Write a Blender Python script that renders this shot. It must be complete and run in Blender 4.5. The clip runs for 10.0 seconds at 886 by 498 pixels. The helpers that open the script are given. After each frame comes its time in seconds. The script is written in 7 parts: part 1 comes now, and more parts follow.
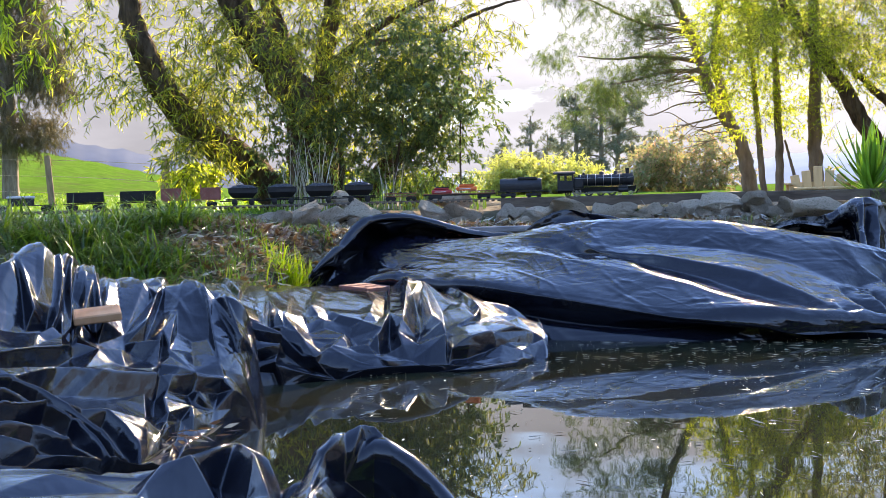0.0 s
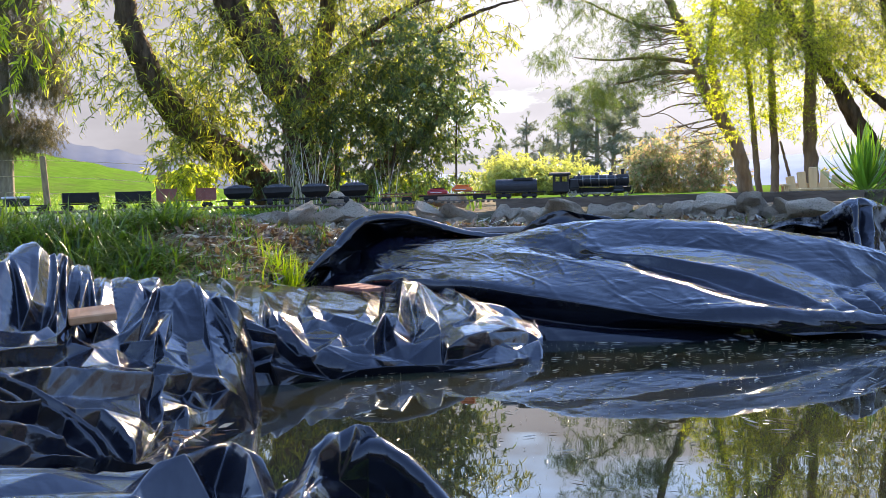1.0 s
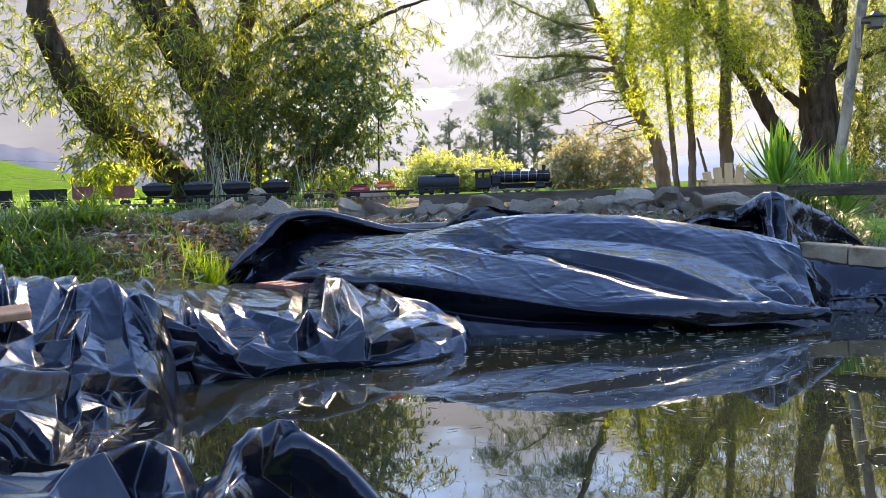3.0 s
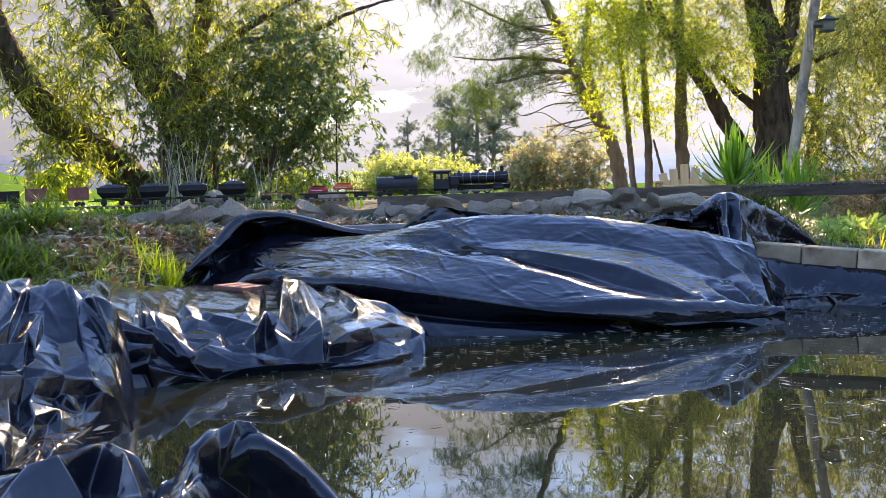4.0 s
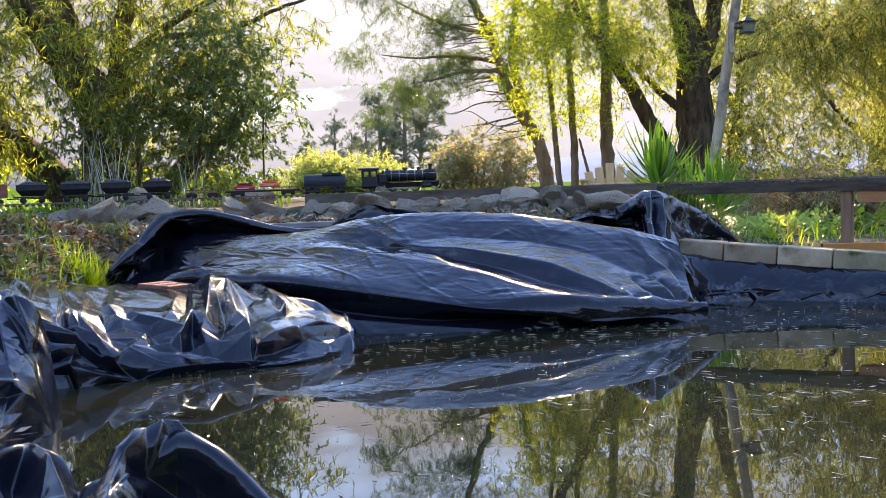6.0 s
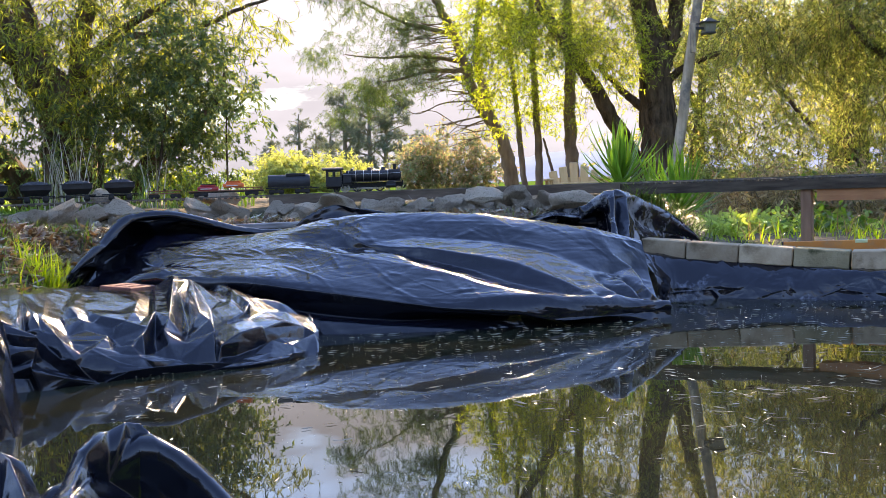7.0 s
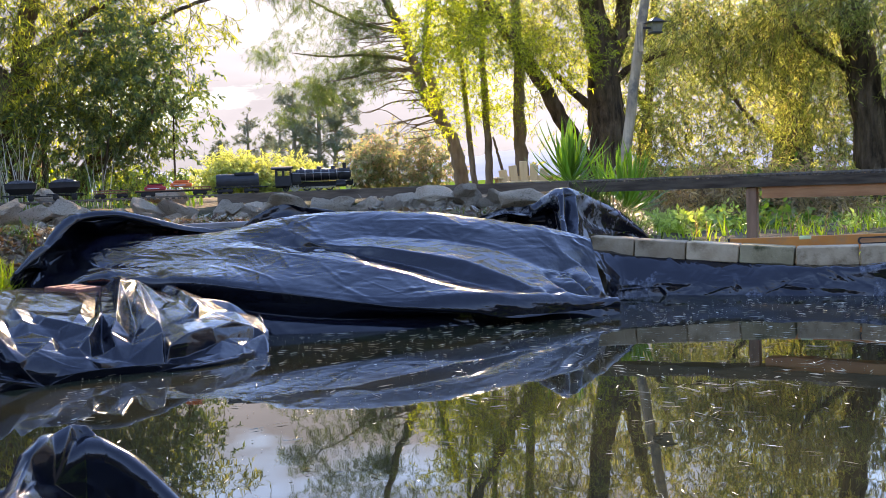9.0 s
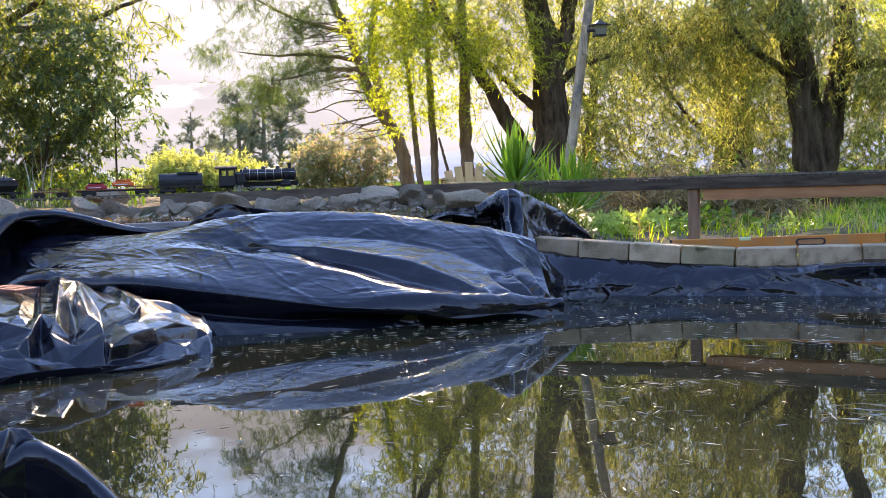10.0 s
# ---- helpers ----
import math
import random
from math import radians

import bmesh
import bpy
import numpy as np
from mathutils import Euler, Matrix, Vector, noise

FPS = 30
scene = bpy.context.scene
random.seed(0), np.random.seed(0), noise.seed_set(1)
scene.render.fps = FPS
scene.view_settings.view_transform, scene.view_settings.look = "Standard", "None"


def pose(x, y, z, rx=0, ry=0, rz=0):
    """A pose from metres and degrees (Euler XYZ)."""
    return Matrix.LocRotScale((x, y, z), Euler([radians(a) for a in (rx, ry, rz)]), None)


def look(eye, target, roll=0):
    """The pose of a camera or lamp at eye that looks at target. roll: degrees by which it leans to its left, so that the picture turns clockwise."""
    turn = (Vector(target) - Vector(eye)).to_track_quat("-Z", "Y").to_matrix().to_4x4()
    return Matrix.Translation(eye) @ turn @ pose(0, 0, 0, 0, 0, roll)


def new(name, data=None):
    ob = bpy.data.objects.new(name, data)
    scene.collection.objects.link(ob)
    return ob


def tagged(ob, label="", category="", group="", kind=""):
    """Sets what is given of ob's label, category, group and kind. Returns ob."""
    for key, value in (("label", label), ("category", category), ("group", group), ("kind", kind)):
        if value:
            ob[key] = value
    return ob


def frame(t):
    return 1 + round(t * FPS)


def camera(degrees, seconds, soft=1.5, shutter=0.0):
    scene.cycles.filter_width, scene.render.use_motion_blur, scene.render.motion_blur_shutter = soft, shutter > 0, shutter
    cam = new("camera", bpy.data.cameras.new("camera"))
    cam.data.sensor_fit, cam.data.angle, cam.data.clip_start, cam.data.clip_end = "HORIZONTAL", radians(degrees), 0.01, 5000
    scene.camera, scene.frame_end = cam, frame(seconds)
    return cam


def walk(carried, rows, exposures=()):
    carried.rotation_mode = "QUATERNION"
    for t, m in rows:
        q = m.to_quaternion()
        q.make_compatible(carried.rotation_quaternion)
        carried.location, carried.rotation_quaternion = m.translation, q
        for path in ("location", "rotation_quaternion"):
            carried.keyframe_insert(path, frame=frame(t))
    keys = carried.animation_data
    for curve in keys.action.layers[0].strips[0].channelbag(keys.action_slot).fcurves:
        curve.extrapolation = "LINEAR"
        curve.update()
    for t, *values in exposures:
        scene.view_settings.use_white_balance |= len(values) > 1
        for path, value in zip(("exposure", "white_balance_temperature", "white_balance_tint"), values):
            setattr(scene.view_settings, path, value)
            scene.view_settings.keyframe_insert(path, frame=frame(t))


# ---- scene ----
from mathutils import geometry

cam = camera(44.9, 10.0, soft=0.5)
walk(cam, [
    (0, pose(0.000, -0.000, 0.520, 87.001, 1.582, 0.083)),
    (0.5, pose(0.001, -0.002, 0.518, 87.031, 1.627, -0.059)),
    (1, pose(0.002, -0.003, 0.518, 87.051, 1.531, -0.131)),
    (1.5, pose(0.003, -0.004, 0.518, 87.074, 1.616, -0.336)),
    (2, pose(0.001, -0.004, 0.515, 87.031, 1.777, -0.778)),
    (2.5, pose(0.003, -0.007, 0.512, 86.871, 1.897, -1.880)),
    (3, pose(0.005, -0.009, 0.512, 86.795, 1.822, -4.217)),
    (4.5, pose(0.006, -0.008, 0.505, 86.869, 2.037, -7.189)),
    (5, pose(0.004, -0.008, 0.504, 86.812, 2.040, -8.398)),
    (5.5, pose(0.001, -0.008, 0.503, 86.697, 1.897, -9.268)),
    (7, pose(0.004, -0.013, 0.505, 86.557, 2.063, -12.159)),
    (7.5, pose(0.004, -0.013, 0.504, 86.467, 2.088, -12.567)),
    (8, pose(0.006, -0.017, 0.506, 86.413, 2.086, -13.406)),
    (8.5, pose(0.006, -0.015, 0.504, 86.428, 2.196, -14.190)),
    (9, pose(0.005, -0.013, 0.503, 86.410, 2.238, -14.812)),
    (9.5, pose(0.005, -0.017, 0.504, 86.386, 2.274, -15.764)),
    (10, pose(0.005, -0.018, 0.504, 86.329, 1.956, -17.703)),
], exposures=[(0, 2.25, 8300, 17), (5, 2.15, 8550, 20), (10, 2.25, 9000, 22)])

# ---------------------------------------------------------------- light
SUN_AZ, SUN_EL = 19.0, 25.0      # bearing from +y towards +x, height
world = bpy.data.worlds.new("sky")
scene.world = world
world.use_nodes = True
wt = world.node_tree
wt.nodes.clear()
w_out = wt.nodes.new("ShaderNodeOutputWorld")
w_bg = wt.nodes.new("ShaderNodeBackground")
w_sky = wt.nodes.new("ShaderNodeTexSky")
w_sky.sky_type = 'NISHITA'
w_sky.sun_disc = False
w_sky.sun_elevation = radians(SUN_EL)
w_sky.sun_rotation = radians(SUN_AZ)
w_sky.dust_density = 0.05
w_sky.altitude = 1800
w_sky.ozone_density = 3.2
w_sky.air_density = 1.4
w_bg.inputs["Strength"].default_value = 0.15
# broken cloud over the blue, thick towards the horizon
w_tc = wt.nodes.new("ShaderNodeTexCoord")
w_map = wt.nodes.new("ShaderNodeMapping")
w_map.inputs["Scale"].default_value = (1.0, 1.0, 3.2)
w_noise = wt.nodes.new("ShaderNodeTexNoise")
w_noise.inputs["Scale"].default_value = 2.6
w_noise.inputs["Detail"].default_value = 7
w_noise.inputs["Roughness"].default_value = 0.55
w_sep = wt.nodes.new("ShaderNodeSeparateXYZ")
w_hz = wt.nodes.new("ShaderNodeMapRange")
w_hz.inputs["From Min"].default_value, w_hz.inputs["From Max"].default_value = 0.15, 0.55
w_hz.inputs["To Min"].default_value, w_hz.inputs["To Max"].default_value = 0.34, -0.27
w_add = wt.nodes.new("ShaderNodeMath")
w_add.operation = 'ADD'
w_ramp = wt.nodes.new("ShaderNodeValToRGB")
w_ramp.color_ramp.elements[0].position, w_ramp.color_ramp.elements[1].position = 0.50, 0.74
w_mix = wt.nodes.new("ShaderNodeMixRGB")
w_mix.inputs["Color2"].default_value = (1.66, 1.86, 2.02, 1)
# the cloud brightens towards the sun
w_dot = wt.nodes.new("ShaderNodeVectorMath")
w_dot.operation = 'DOT_PRODUCT'
w_dot.inputs[1].default_value = (math.sin(radians(SUN_AZ)) * math.cos(radians(SUN_EL)), math.cos(radians(SUN_AZ)) * math.cos(radians(SUN_EL)), math.sin(radians(SUN_EL)))
w_clip = wt.nodes.new("ShaderNodeMath")
w_clip.operation = 'MAXIMUM'
w_clip.inputs[1].default_value = 0.0
w_pow = wt.nodes.new("ShaderNodeMath")
w_pow.operation = 'POWER'
w_pow.inputs[1].default_value = 14.0
w_gain = wt.nodes.new("ShaderNodeMath")
w_gain.operation = 'MULTIPLY_ADD'
w_gain.inputs[1].default_value, w_gain.inputs[2].default_value = 0.5, 0.53
w_shade = wt.nodes.new("ShaderNodeMapRange")
w_shade.inputs["From Min"].default_value, w_shade.inputs["From Max"].default_value = 0.36, 0.64
w_shade.inputs["To Min"].default_value, w_shade.inputs["To Max"].default_value = 0.72, 1.12
w_body = wt.nodes.new("ShaderNodeTexNoise")
w_body.inputs["Scale"].default_value = 4.5
w_body.inputs["Detail"].default_value = 6
w_both = wt.nodes.new("ShaderNodeMath")
w_both.operation = 'MULTIPLY'
w_lit = wt.nodes.new("ShaderNodeVectorMath")
w_lit.operation = 'SCALE'
w_lit.inputs[0].default_value = (1.72, 1.96, 2.52)
w_deep = wt.nodes.new("ShaderNodeHueSaturation")      # washed-clean deep blue overhead
w_deep.inputs["Hue"].default_value = 0.512
w_deep.inputs["Saturation"].default_value = 1.16
w_deep.inputs["Value"].default_value = 1.4
wl = wt.links.new
wl(w_tc.outputs["Generated"], w_dot.inputs[0])
wl(w_dot.outputs["Value"], w_clip.inputs[0])
wl(w_clip.outputs[0], w_pow.inputs[0])
wl(w_pow.outputs[0], w_gain.inputs[0])
wl(w_map.outputs["Vector"], w_body.inputs["Vector"])
wl(w_body.outputs["Fac"], w_shade.inputs["Value"])
wl(w_gain.outputs[0], w_both.inputs[0])
wl(w_shade.outputs["Result"], w_both.inputs[1])
wl(w_both.outputs[0], w_lit.inputs["Scale"])
wl(w_lit.outputs[0], w_mix.inputs["Color2"])
wl(w_tc.outputs["Generated"], w_map.inputs["Vector"])
wl(w_map.outputs["Vector"], w_noise.inputs["Vector"])
wl(w_tc.outputs["Generated"], w_sep.inputs[0])
wl(w_sep.outputs["Z"], w_hz.inputs["Value"])
wl(w_noise.outputs["Fac"], w_add.inputs[0])
wl(w_hz.outputs["Result"], w_add.inputs[1])
wl(w_add.outputs[0], w_ramp.inputs["Fac"])
wl(w_ramp.outputs["Color"], w_mix.inputs["Fac"])
wl(w_sky.outputs["Color"], w_deep.inputs["Color"])
wl(w_deep.outputs["Color"], w_mix.inputs["Color1"])
wl(w_mix.outputs["Color"], w_bg.inputs["Color"])
wl(w_bg.outputs["Background"], w_out.inputs["Surface"])

sun = new("sun", bpy.data.lights.new("sun", 'SUN'))
sun.data.energy = 3.8
sun.data.angle = radians(0.6)
sun.data.color = (1.0, 0.89, 0.70)
sd = Vector((math.sin(radians(SUN_AZ)) * math.cos(radians(SUN_EL)), math.cos(radians(SUN_AZ)) * math.cos(radians(SUN_EL)), math.sin(radians(SUN_EL))))
sun.matrix_world = look(sd * 60, (0, 0, 0))


# ---------------------------------------------------------------- materials
def nodes_of(name):
    m = bpy.data.materials.new(name)
    m.use_nodes = True
    nt = m.node_tree
    b = nt.nodes["Principled BSDF"]
    return m, nt, b


def noise_node(nt, scale, detail=5, rough=0.55, stretch=None):
    tc = nt.nodes.new("ShaderNodeTexCoord")
    n = nt.nodes.new("ShaderNodeTexNoise")
    n.inputs["Scale"].default_value = scale
    n.inputs["Detail"].default_value = detail
    n.inputs["Roughness"].default_value = rough
    if stretch:
        mp = nt.nodes.new("ShaderNodeMapping")
        mp.inputs["Scale"].default_value = stretch
        nt.links.new(tc.outputs["Object"], mp.inputs["Vector"])
        nt.links.new(mp.outputs["Vector"], n.inputs["Vector"])
    else:
        nt.links.new(tc.outputs["Object"], n.inputs["Vector"])
    return n


def ramp_node(nt, src, stops):
    r = nt.nodes.new("ShaderNodeValToRGB")
    els = r.color_ramp.elements
    while len(els) < len(stops):
        els.new(0.5)
    for e, (p, c) in zip(els, stops):
        e.position = p
        e.color = (*c, 1) if len(c) == 3 else c
    nt.links.new(src, r.inputs["Fac"])
    return r


def surface(name, c1, c2, scale=8.0, rough=0.7, bump=0.3, bump_scale=60.0, dist=0.01, metal=0.0, spec=0.5, stain=None, stain_scale=2.0, rnd=0.0, stretch=None):
    """Two-tone noise colour, fine relief, optional large stains and a tint by object."""
    m, nt, b = nodes_of(name)
    n = noise_node(nt, scale, stretch=stretch)
    col = ramp_node(nt, n.outputs["Fac"], [(0.32, c1), (0.68, c2)]).outputs["Color"]
    if stain:
        s = noise_node(nt, stain_scale, 6, 0.65)
        f = ramp_node(nt, s.outputs["Fac"], [(0.5, (0, 0, 0)), (0.66, (1, 1, 1))])
        mx = nt.nodes.new("ShaderNodeMixRGB")
        nt.links.new(f.outputs["Color"], mx.inputs["Fac"])
        nt.links.new(col, mx.inputs["Color1"])
        mx.inputs["Color2"].default_value = (*stain, 1)
        col = mx.outputs["Color"]
    if rnd:
        oi = nt.nodes.new("ShaderNodeObjectInfo")
        mr = nt.nodes.new("ShaderNodeMapRange")
        mr.inputs["To Min"].default_value, mr.inputs["To Max"].default_value = 1 - rnd, 1 + rnd
        hsv = nt.nodes.new("ShaderNodeHueSaturation")
        nt.links.new(oi.outputs["Random"], mr.inputs["Value"])
        nt.links.new(mr.outputs["Result"], hsv.inputs["Value"])
        nt.links.new(col, hsv.inputs["Color"])
        col = hsv.outputs["Color"]
    nt.links.new(col, b.inputs["Base Color"])
    b.inputs["Roughness"].default_value = rough
    b.inputs["Metallic"].default_value = metal
    b.inputs["Specular IOR Level"].default_value = spec
    bn = noise_node(nt, bump_scale, 6, 0.6, stretch=stretch)
    bp = nt.nodes.new("ShaderNodeBump")
    bp.inputs["Strength"].default_value = bump
    bp.inputs["Distance"].default_value = dist
    nt.links.new(bn.outputs["Fac"], bp.inputs["Height"])
    nt.links.new(bp.outputs["Normal"], b.inputs["Normal"])
    return m


def leaf_material(name, stops, glow=0.45, rough=0.34):
    """Thin leaves: a tone for each leaf, light passing through."""
    m, nt, b = nodes_of(name)
    g = nt.nodes.new("ShaderNodeNewGeometry")
    col = ramp_node(nt, g.outputs["Random Per Island"], stops).outputs["Color"]
    nt.links.new(col, b.inputs["Base Color"])
    b.inputs["Roughness"].default_value = rough
    b.inputs["Specular IOR Level"].default_value = 0.55
    tr = nt.nodes.new("ShaderNodeBsdfTranslucent")
    hs = nt.nodes.new("ShaderNodeHueSaturation")
    hs.inputs["Saturation"].default_value = 1.1
    hs.inputs["Value"].default_value = 2.5
    nt.links.new(col, hs.inputs["Color"])
    nt.links.new(hs.outputs["Color"], tr.inputs["Color"])
    mx = nt.nodes.new("ShaderNodeMixShader")
    mx.inputs["Fac"].default_value = glow
    nt.links.new(b.outputs["BSDF"], mx.inputs[1])
    nt.links.new(tr.outputs["BSDF"], mx.inputs[2])
    nt.links.new(mx.outputs["Shader"], nt.nodes["Material Output"].inputs["Surface"])
    return m


def liner_material(name, d0, d1, tone, crinkle=0.6, r0=0.10, r1=0.30, dust_scale=3.0):
    m, nt, b = nodes_of(name)
    dust = noise_node(nt, dust_scale, 8, 0.68)
    fac = ramp_node(nt, dust.outputs["Fac"], [(d0, (0, 0, 0)), (d1, (1, 1, 1))])
    mx = nt.nodes.new("ShaderNodeMixRGB")
    mx.inputs["Color1"].default_value = (0.005, 0.006, 0.010, 1)
    mx.inputs["Color2"].default_value = (*tone, 1)
    nt.links.new(fac.outputs["Color"], mx.inputs["Fac"])
    nt.links.new(mx.outputs["Color"], b.inputs["Base Color"])
    rr = nt.nodes.new("ShaderNodeMapRange")
    rr.inputs["To Min"].default_value, rr.inputs["To Max"].default_value = r0, r1
    nt.links.new(fac.outputs["Color"], rr.inputs["Value"])
    nt.links.new(rr.outputs["Result"], b.inputs["Roughness"])
    b.inputs["Specular IOR Level"].default_value = 0.48
    # crinkles of the film: small flat-sided facets in patches, and a soft waviness
    tc = nt.nodes.new("ShaderNodeTexCoord")
    warp = noise_node(nt, 5.0, 2, 0.5)
    ws = nt.nodes.new("ShaderNodeVectorMath")
    ws.operation = 'MULTIPLY_ADD'
    ws.inputs[1].default_value = (0.16, 0.16, 0.16)
    nt.links.new(warp.outputs["Color"], ws.inputs[0])
    nt.links.new(tc.outputs["Object"], ws.inputs[2])
    height = None
    for scale, turn, amp in ((9.0, (0.3, 0.5, 0.4), 1.0), (26.0, (0.9, 0.2, 1.1), 0.36)):
        mp = nt.nodes.new("ShaderNodeMapping")
        mp.inputs["Rotation"].default_value = turn
        mp.inputs["Scale"].default_value = (0.75, 1.1, 1.1)
        nt.links.new(ws.outputs[0], mp.inputs["Vector"])
        vo = nt.nodes.new("ShaderNodeTexVoronoi")
        vo.distance = 'MANHATTAN'
        vo.inputs["Scale"].default_value = scale
        nt.links.new(mp.outputs["Vector"], vo.inputs["Vector"])
        ad = nt.nodes.new("ShaderNodeMath")
        ad.operation = 'MULTIPLY_ADD'
        ad.inputs[1].default_value = amp
        nt.links.new(vo.outputs["Distance"], ad.inputs[0])
        if height:
            nt.links.new(height, ad.inputs[2])
        else:
            ad.inputs[2].default_value = 0.0
        height = ad.outputs[0]
    patch = noise_node(nt, 2.2, 4, 0.6)
    amount = nt.nodes.new("ShaderNodeMapRange")
    amount.inputs["From Min"].default_value, amount.inputs["From Max"].default_value = 0.40, 0.62
    amount.inputs["To Min"].default_value, amount.inputs["To Max"].default_value = 0.10, crinkle
    nt.links.new(patch.outputs["Fac"], amount.inputs["Value"])
    bp = nt.nodes.new("ShaderNodeBump")
    bp.inputs["Distance"].default_value = 0.020
    nt.links.new(amount.outputs["Result"], bp.inputs["Strength"])
    nt.links.new(height, bp.inputs["Height"])
    n2 = noise_node(nt, 70.0, 3, 0.5)
    bp2 = nt.nodes.new("ShaderNodeBump")
    bp2.inputs["Strength"].default_value = 0.12
    bp2.inputs["Distance"].default_value = 0.003
    nt.links.new(n2.outputs["Fac"], bp2.inputs["Height"])
    nt.links.new(bp.outputs["Normal"], bp2.inputs["Normal"])
    nt.links.new(bp2.outputs["Normal"], b.inputs["Normal"])
    return m


def water_material():
    m, nt, b = nodes_of("still_pond_water")
    n = noise_node(nt, 1.3, 5, 0.6)
    col = ramp_node(nt, n.outputs["Fac"], [(0.3, (0.014, 0.014, 0.008)), (0.7, (0.030, 0.029, 0.015))])
    nt.links.new(col.outputs["Color"], b.inputs["Base Color"])
    b.inputs["Roughness"].default_value = 0.015
    b.inputs["IOR"].default_value = 1.33
    b.inputs["Specular IOR Level"].default_value = 0.5
    bn = noise_node(nt, 5.0, 2, 0.4)
    bp = nt.nodes.new("ShaderNodeBump")
    bp.inputs["Strength"].default_value = 0.05
    bp.inputs["Distance"].default_value = 0.01
    nt.links.new(bn.outputs["Fac"], bp.inputs["Height"])
    nt.links.new(bp.outputs["Normal"], b.inputs["Normal"])
    return m


LINER = liner_material("black_polythene", 0.58, 0.84, (0.030, 0.029, 0.028), 0.10, 0.15, 0.28)
LINER_CRINKLED = liner_material("crinkled_black_polythene", 0.54, 0.80, (0.042, 0.040, 0.038), 0.16, 0.12, 0.28)
LINER_SCUFFED = liner_material("scuffed_black_polythene", 0.56, 0.66, (0.15, 0.165, 0.19), 0.25, 0.14, 0.42, 5.0)
LINER_DUSTY = liner_material("dusty_black_polythene", 0.52, 0.62, (0.22, 0.22, 0.22), 0.14, 0.18, 0.5, 11.0)
WATER = water_material()
SOIL = surface("soil_and_dry_litter", (0.075, 0.055, 0.034), (0.230, 0.175, 0.110), 14, 0.95, 0.8, 50, 0.02, stain=(0.035, 0.060, 0.018), stain_scale=1.6, spec=0.1)
LAWN = surface("pasture", (0.058, 0.122, 0.014), (0.100, 0.185, 0.026), 3, 0.9, 0.6, 30, 0.03, stain=(0.080, 0.105, 0.030), stain_scale=0.9, spec=0.0)
ROCK = surface("pale_fieldstone", (0.44, 0.330, 0.220), (0.78, 0.640, 0.47), 9, 0.9, 1.0, 26, 0.03, stain=(0.22, 0.155, 0.09), stain_scale=9, rnd=0.25, spec=0.12)
CONCRETE = surface("weathered_concrete", (0.37, 0.255, 0.150), (0.56, 0.415, 0.265), 9, 0.9, 0.5, 70, 0.006, stain=(0.14, 0.085, 0.040), stain_scale=6, rnd=0.22, spec=0.1)
BRICK = surface("red_clay_brick", (0.16, 0.050, 0.034), (0.29, 0.098, 0.065), 20, 0.85, 0.5, 140, 0.003, stain=(0.20, 0.10, 0.08), stain_scale=9, rnd=0.12)
MOSSY = surface("mossy_concrete", (0.24, 0.185, 0.100), (0.40, 0.310, 0.18), 9, 0.9, 0.5, 90, 0.005, stain=(0.030, 0.040, 0.012), stain_scale=7, rnd=0.1, spec=0.1)
POSTBROWN = surface("red_brown_timber", (0.20, 0.105, 0.058), (0.34, 0.190, 0.11), 7, 0.8, 0.5, 40, 0.005, stretch=(4, 4, 0.7))
BARK = surface("fissured_willow_bark", (0.045, 0.030, 0.019), (0.210, 0.145, 0.092), 9, 0.95, 1.0, 14, 0.08, stretch=(2.2, 2.2, 0.5), spec=0.1)
BARK2 = surface("pale_bark", (0.13, 0.095, 0.065), (0.27, 0.21, 0.15), 7, 0.9, 0.8, 18, 0.03, stretch=(2, 2, 0.6))
GREYPOLE = surface("weathered_grey_pole", (0.33, 0.235, 0.145), (0.60, 0.470, 0.32), 9, 0.85, 0.5, 30, 0.01, stretch=(3, 3, 0.4), stain=(0.15, 0.14, 0.12), stain_scale=4, spec=0.15)
TWIG = surface("twig_bark", (0.06, 0.05, 0.02), (0.13, 0.10, 0.04), 12, 0.8, 0.2, 40, 0.002)
DARKWOOD = surface("tarred_dark_timber", (0.045, 0.033, 0.023), (0.130, 0.098, 0.068), 6, 0.75, 0.5, 40, 0.006, stretch=(1, 1, 6), spec=0.15)
FASCIA = surface("weathered_brown_timber", (0.085, 0.060, 0.042), (0.190, 0.140, 0.100), 6, 0.8, 0.5, 40, 0.006, stretch=(1, 1, 6), spec=0.15)
REDWOOD = surface("orange_brown_timber", (0.34, 0.13, 0.045), (0.50, 0.22, 0.085), 7, 0.65, 0.4, 40, 0.004, stretch=(1, 1, 6))
POSTWOOD = surface("fence_post_timber", (0.16, 0.105, 0.060), (0.29, 0.20, 0.12), 8, 0.9, 0.6, 30, 0.01, stretch=(3, 3, 0.5))
PALEWOOD = surface("pale_pine_boards", (0.55, 0.33, 0.13), (0.72, 0.48, 0.22), 6, 0.6, 0.3, 30, 0.004, stretch=(3, 3, 0.5))
# aerial haze is painted into both hill colours, paler and bluer farther off
HILL = surface("wooded_hill_haze_painted", (0.110, 0.125, 0.150), (0.150, 0.165, 0.190), 0.02, 1.0, 0.2, 0.1, 1.0, spec=0.0)
HILL_FAR = surface("far_range_haze_painted", (0.26, 0.30, 0.36), (0.31, 0.35, 0.41), 0.02, 1.0, 0.2, 0.1, 1.0, spec=0.0)


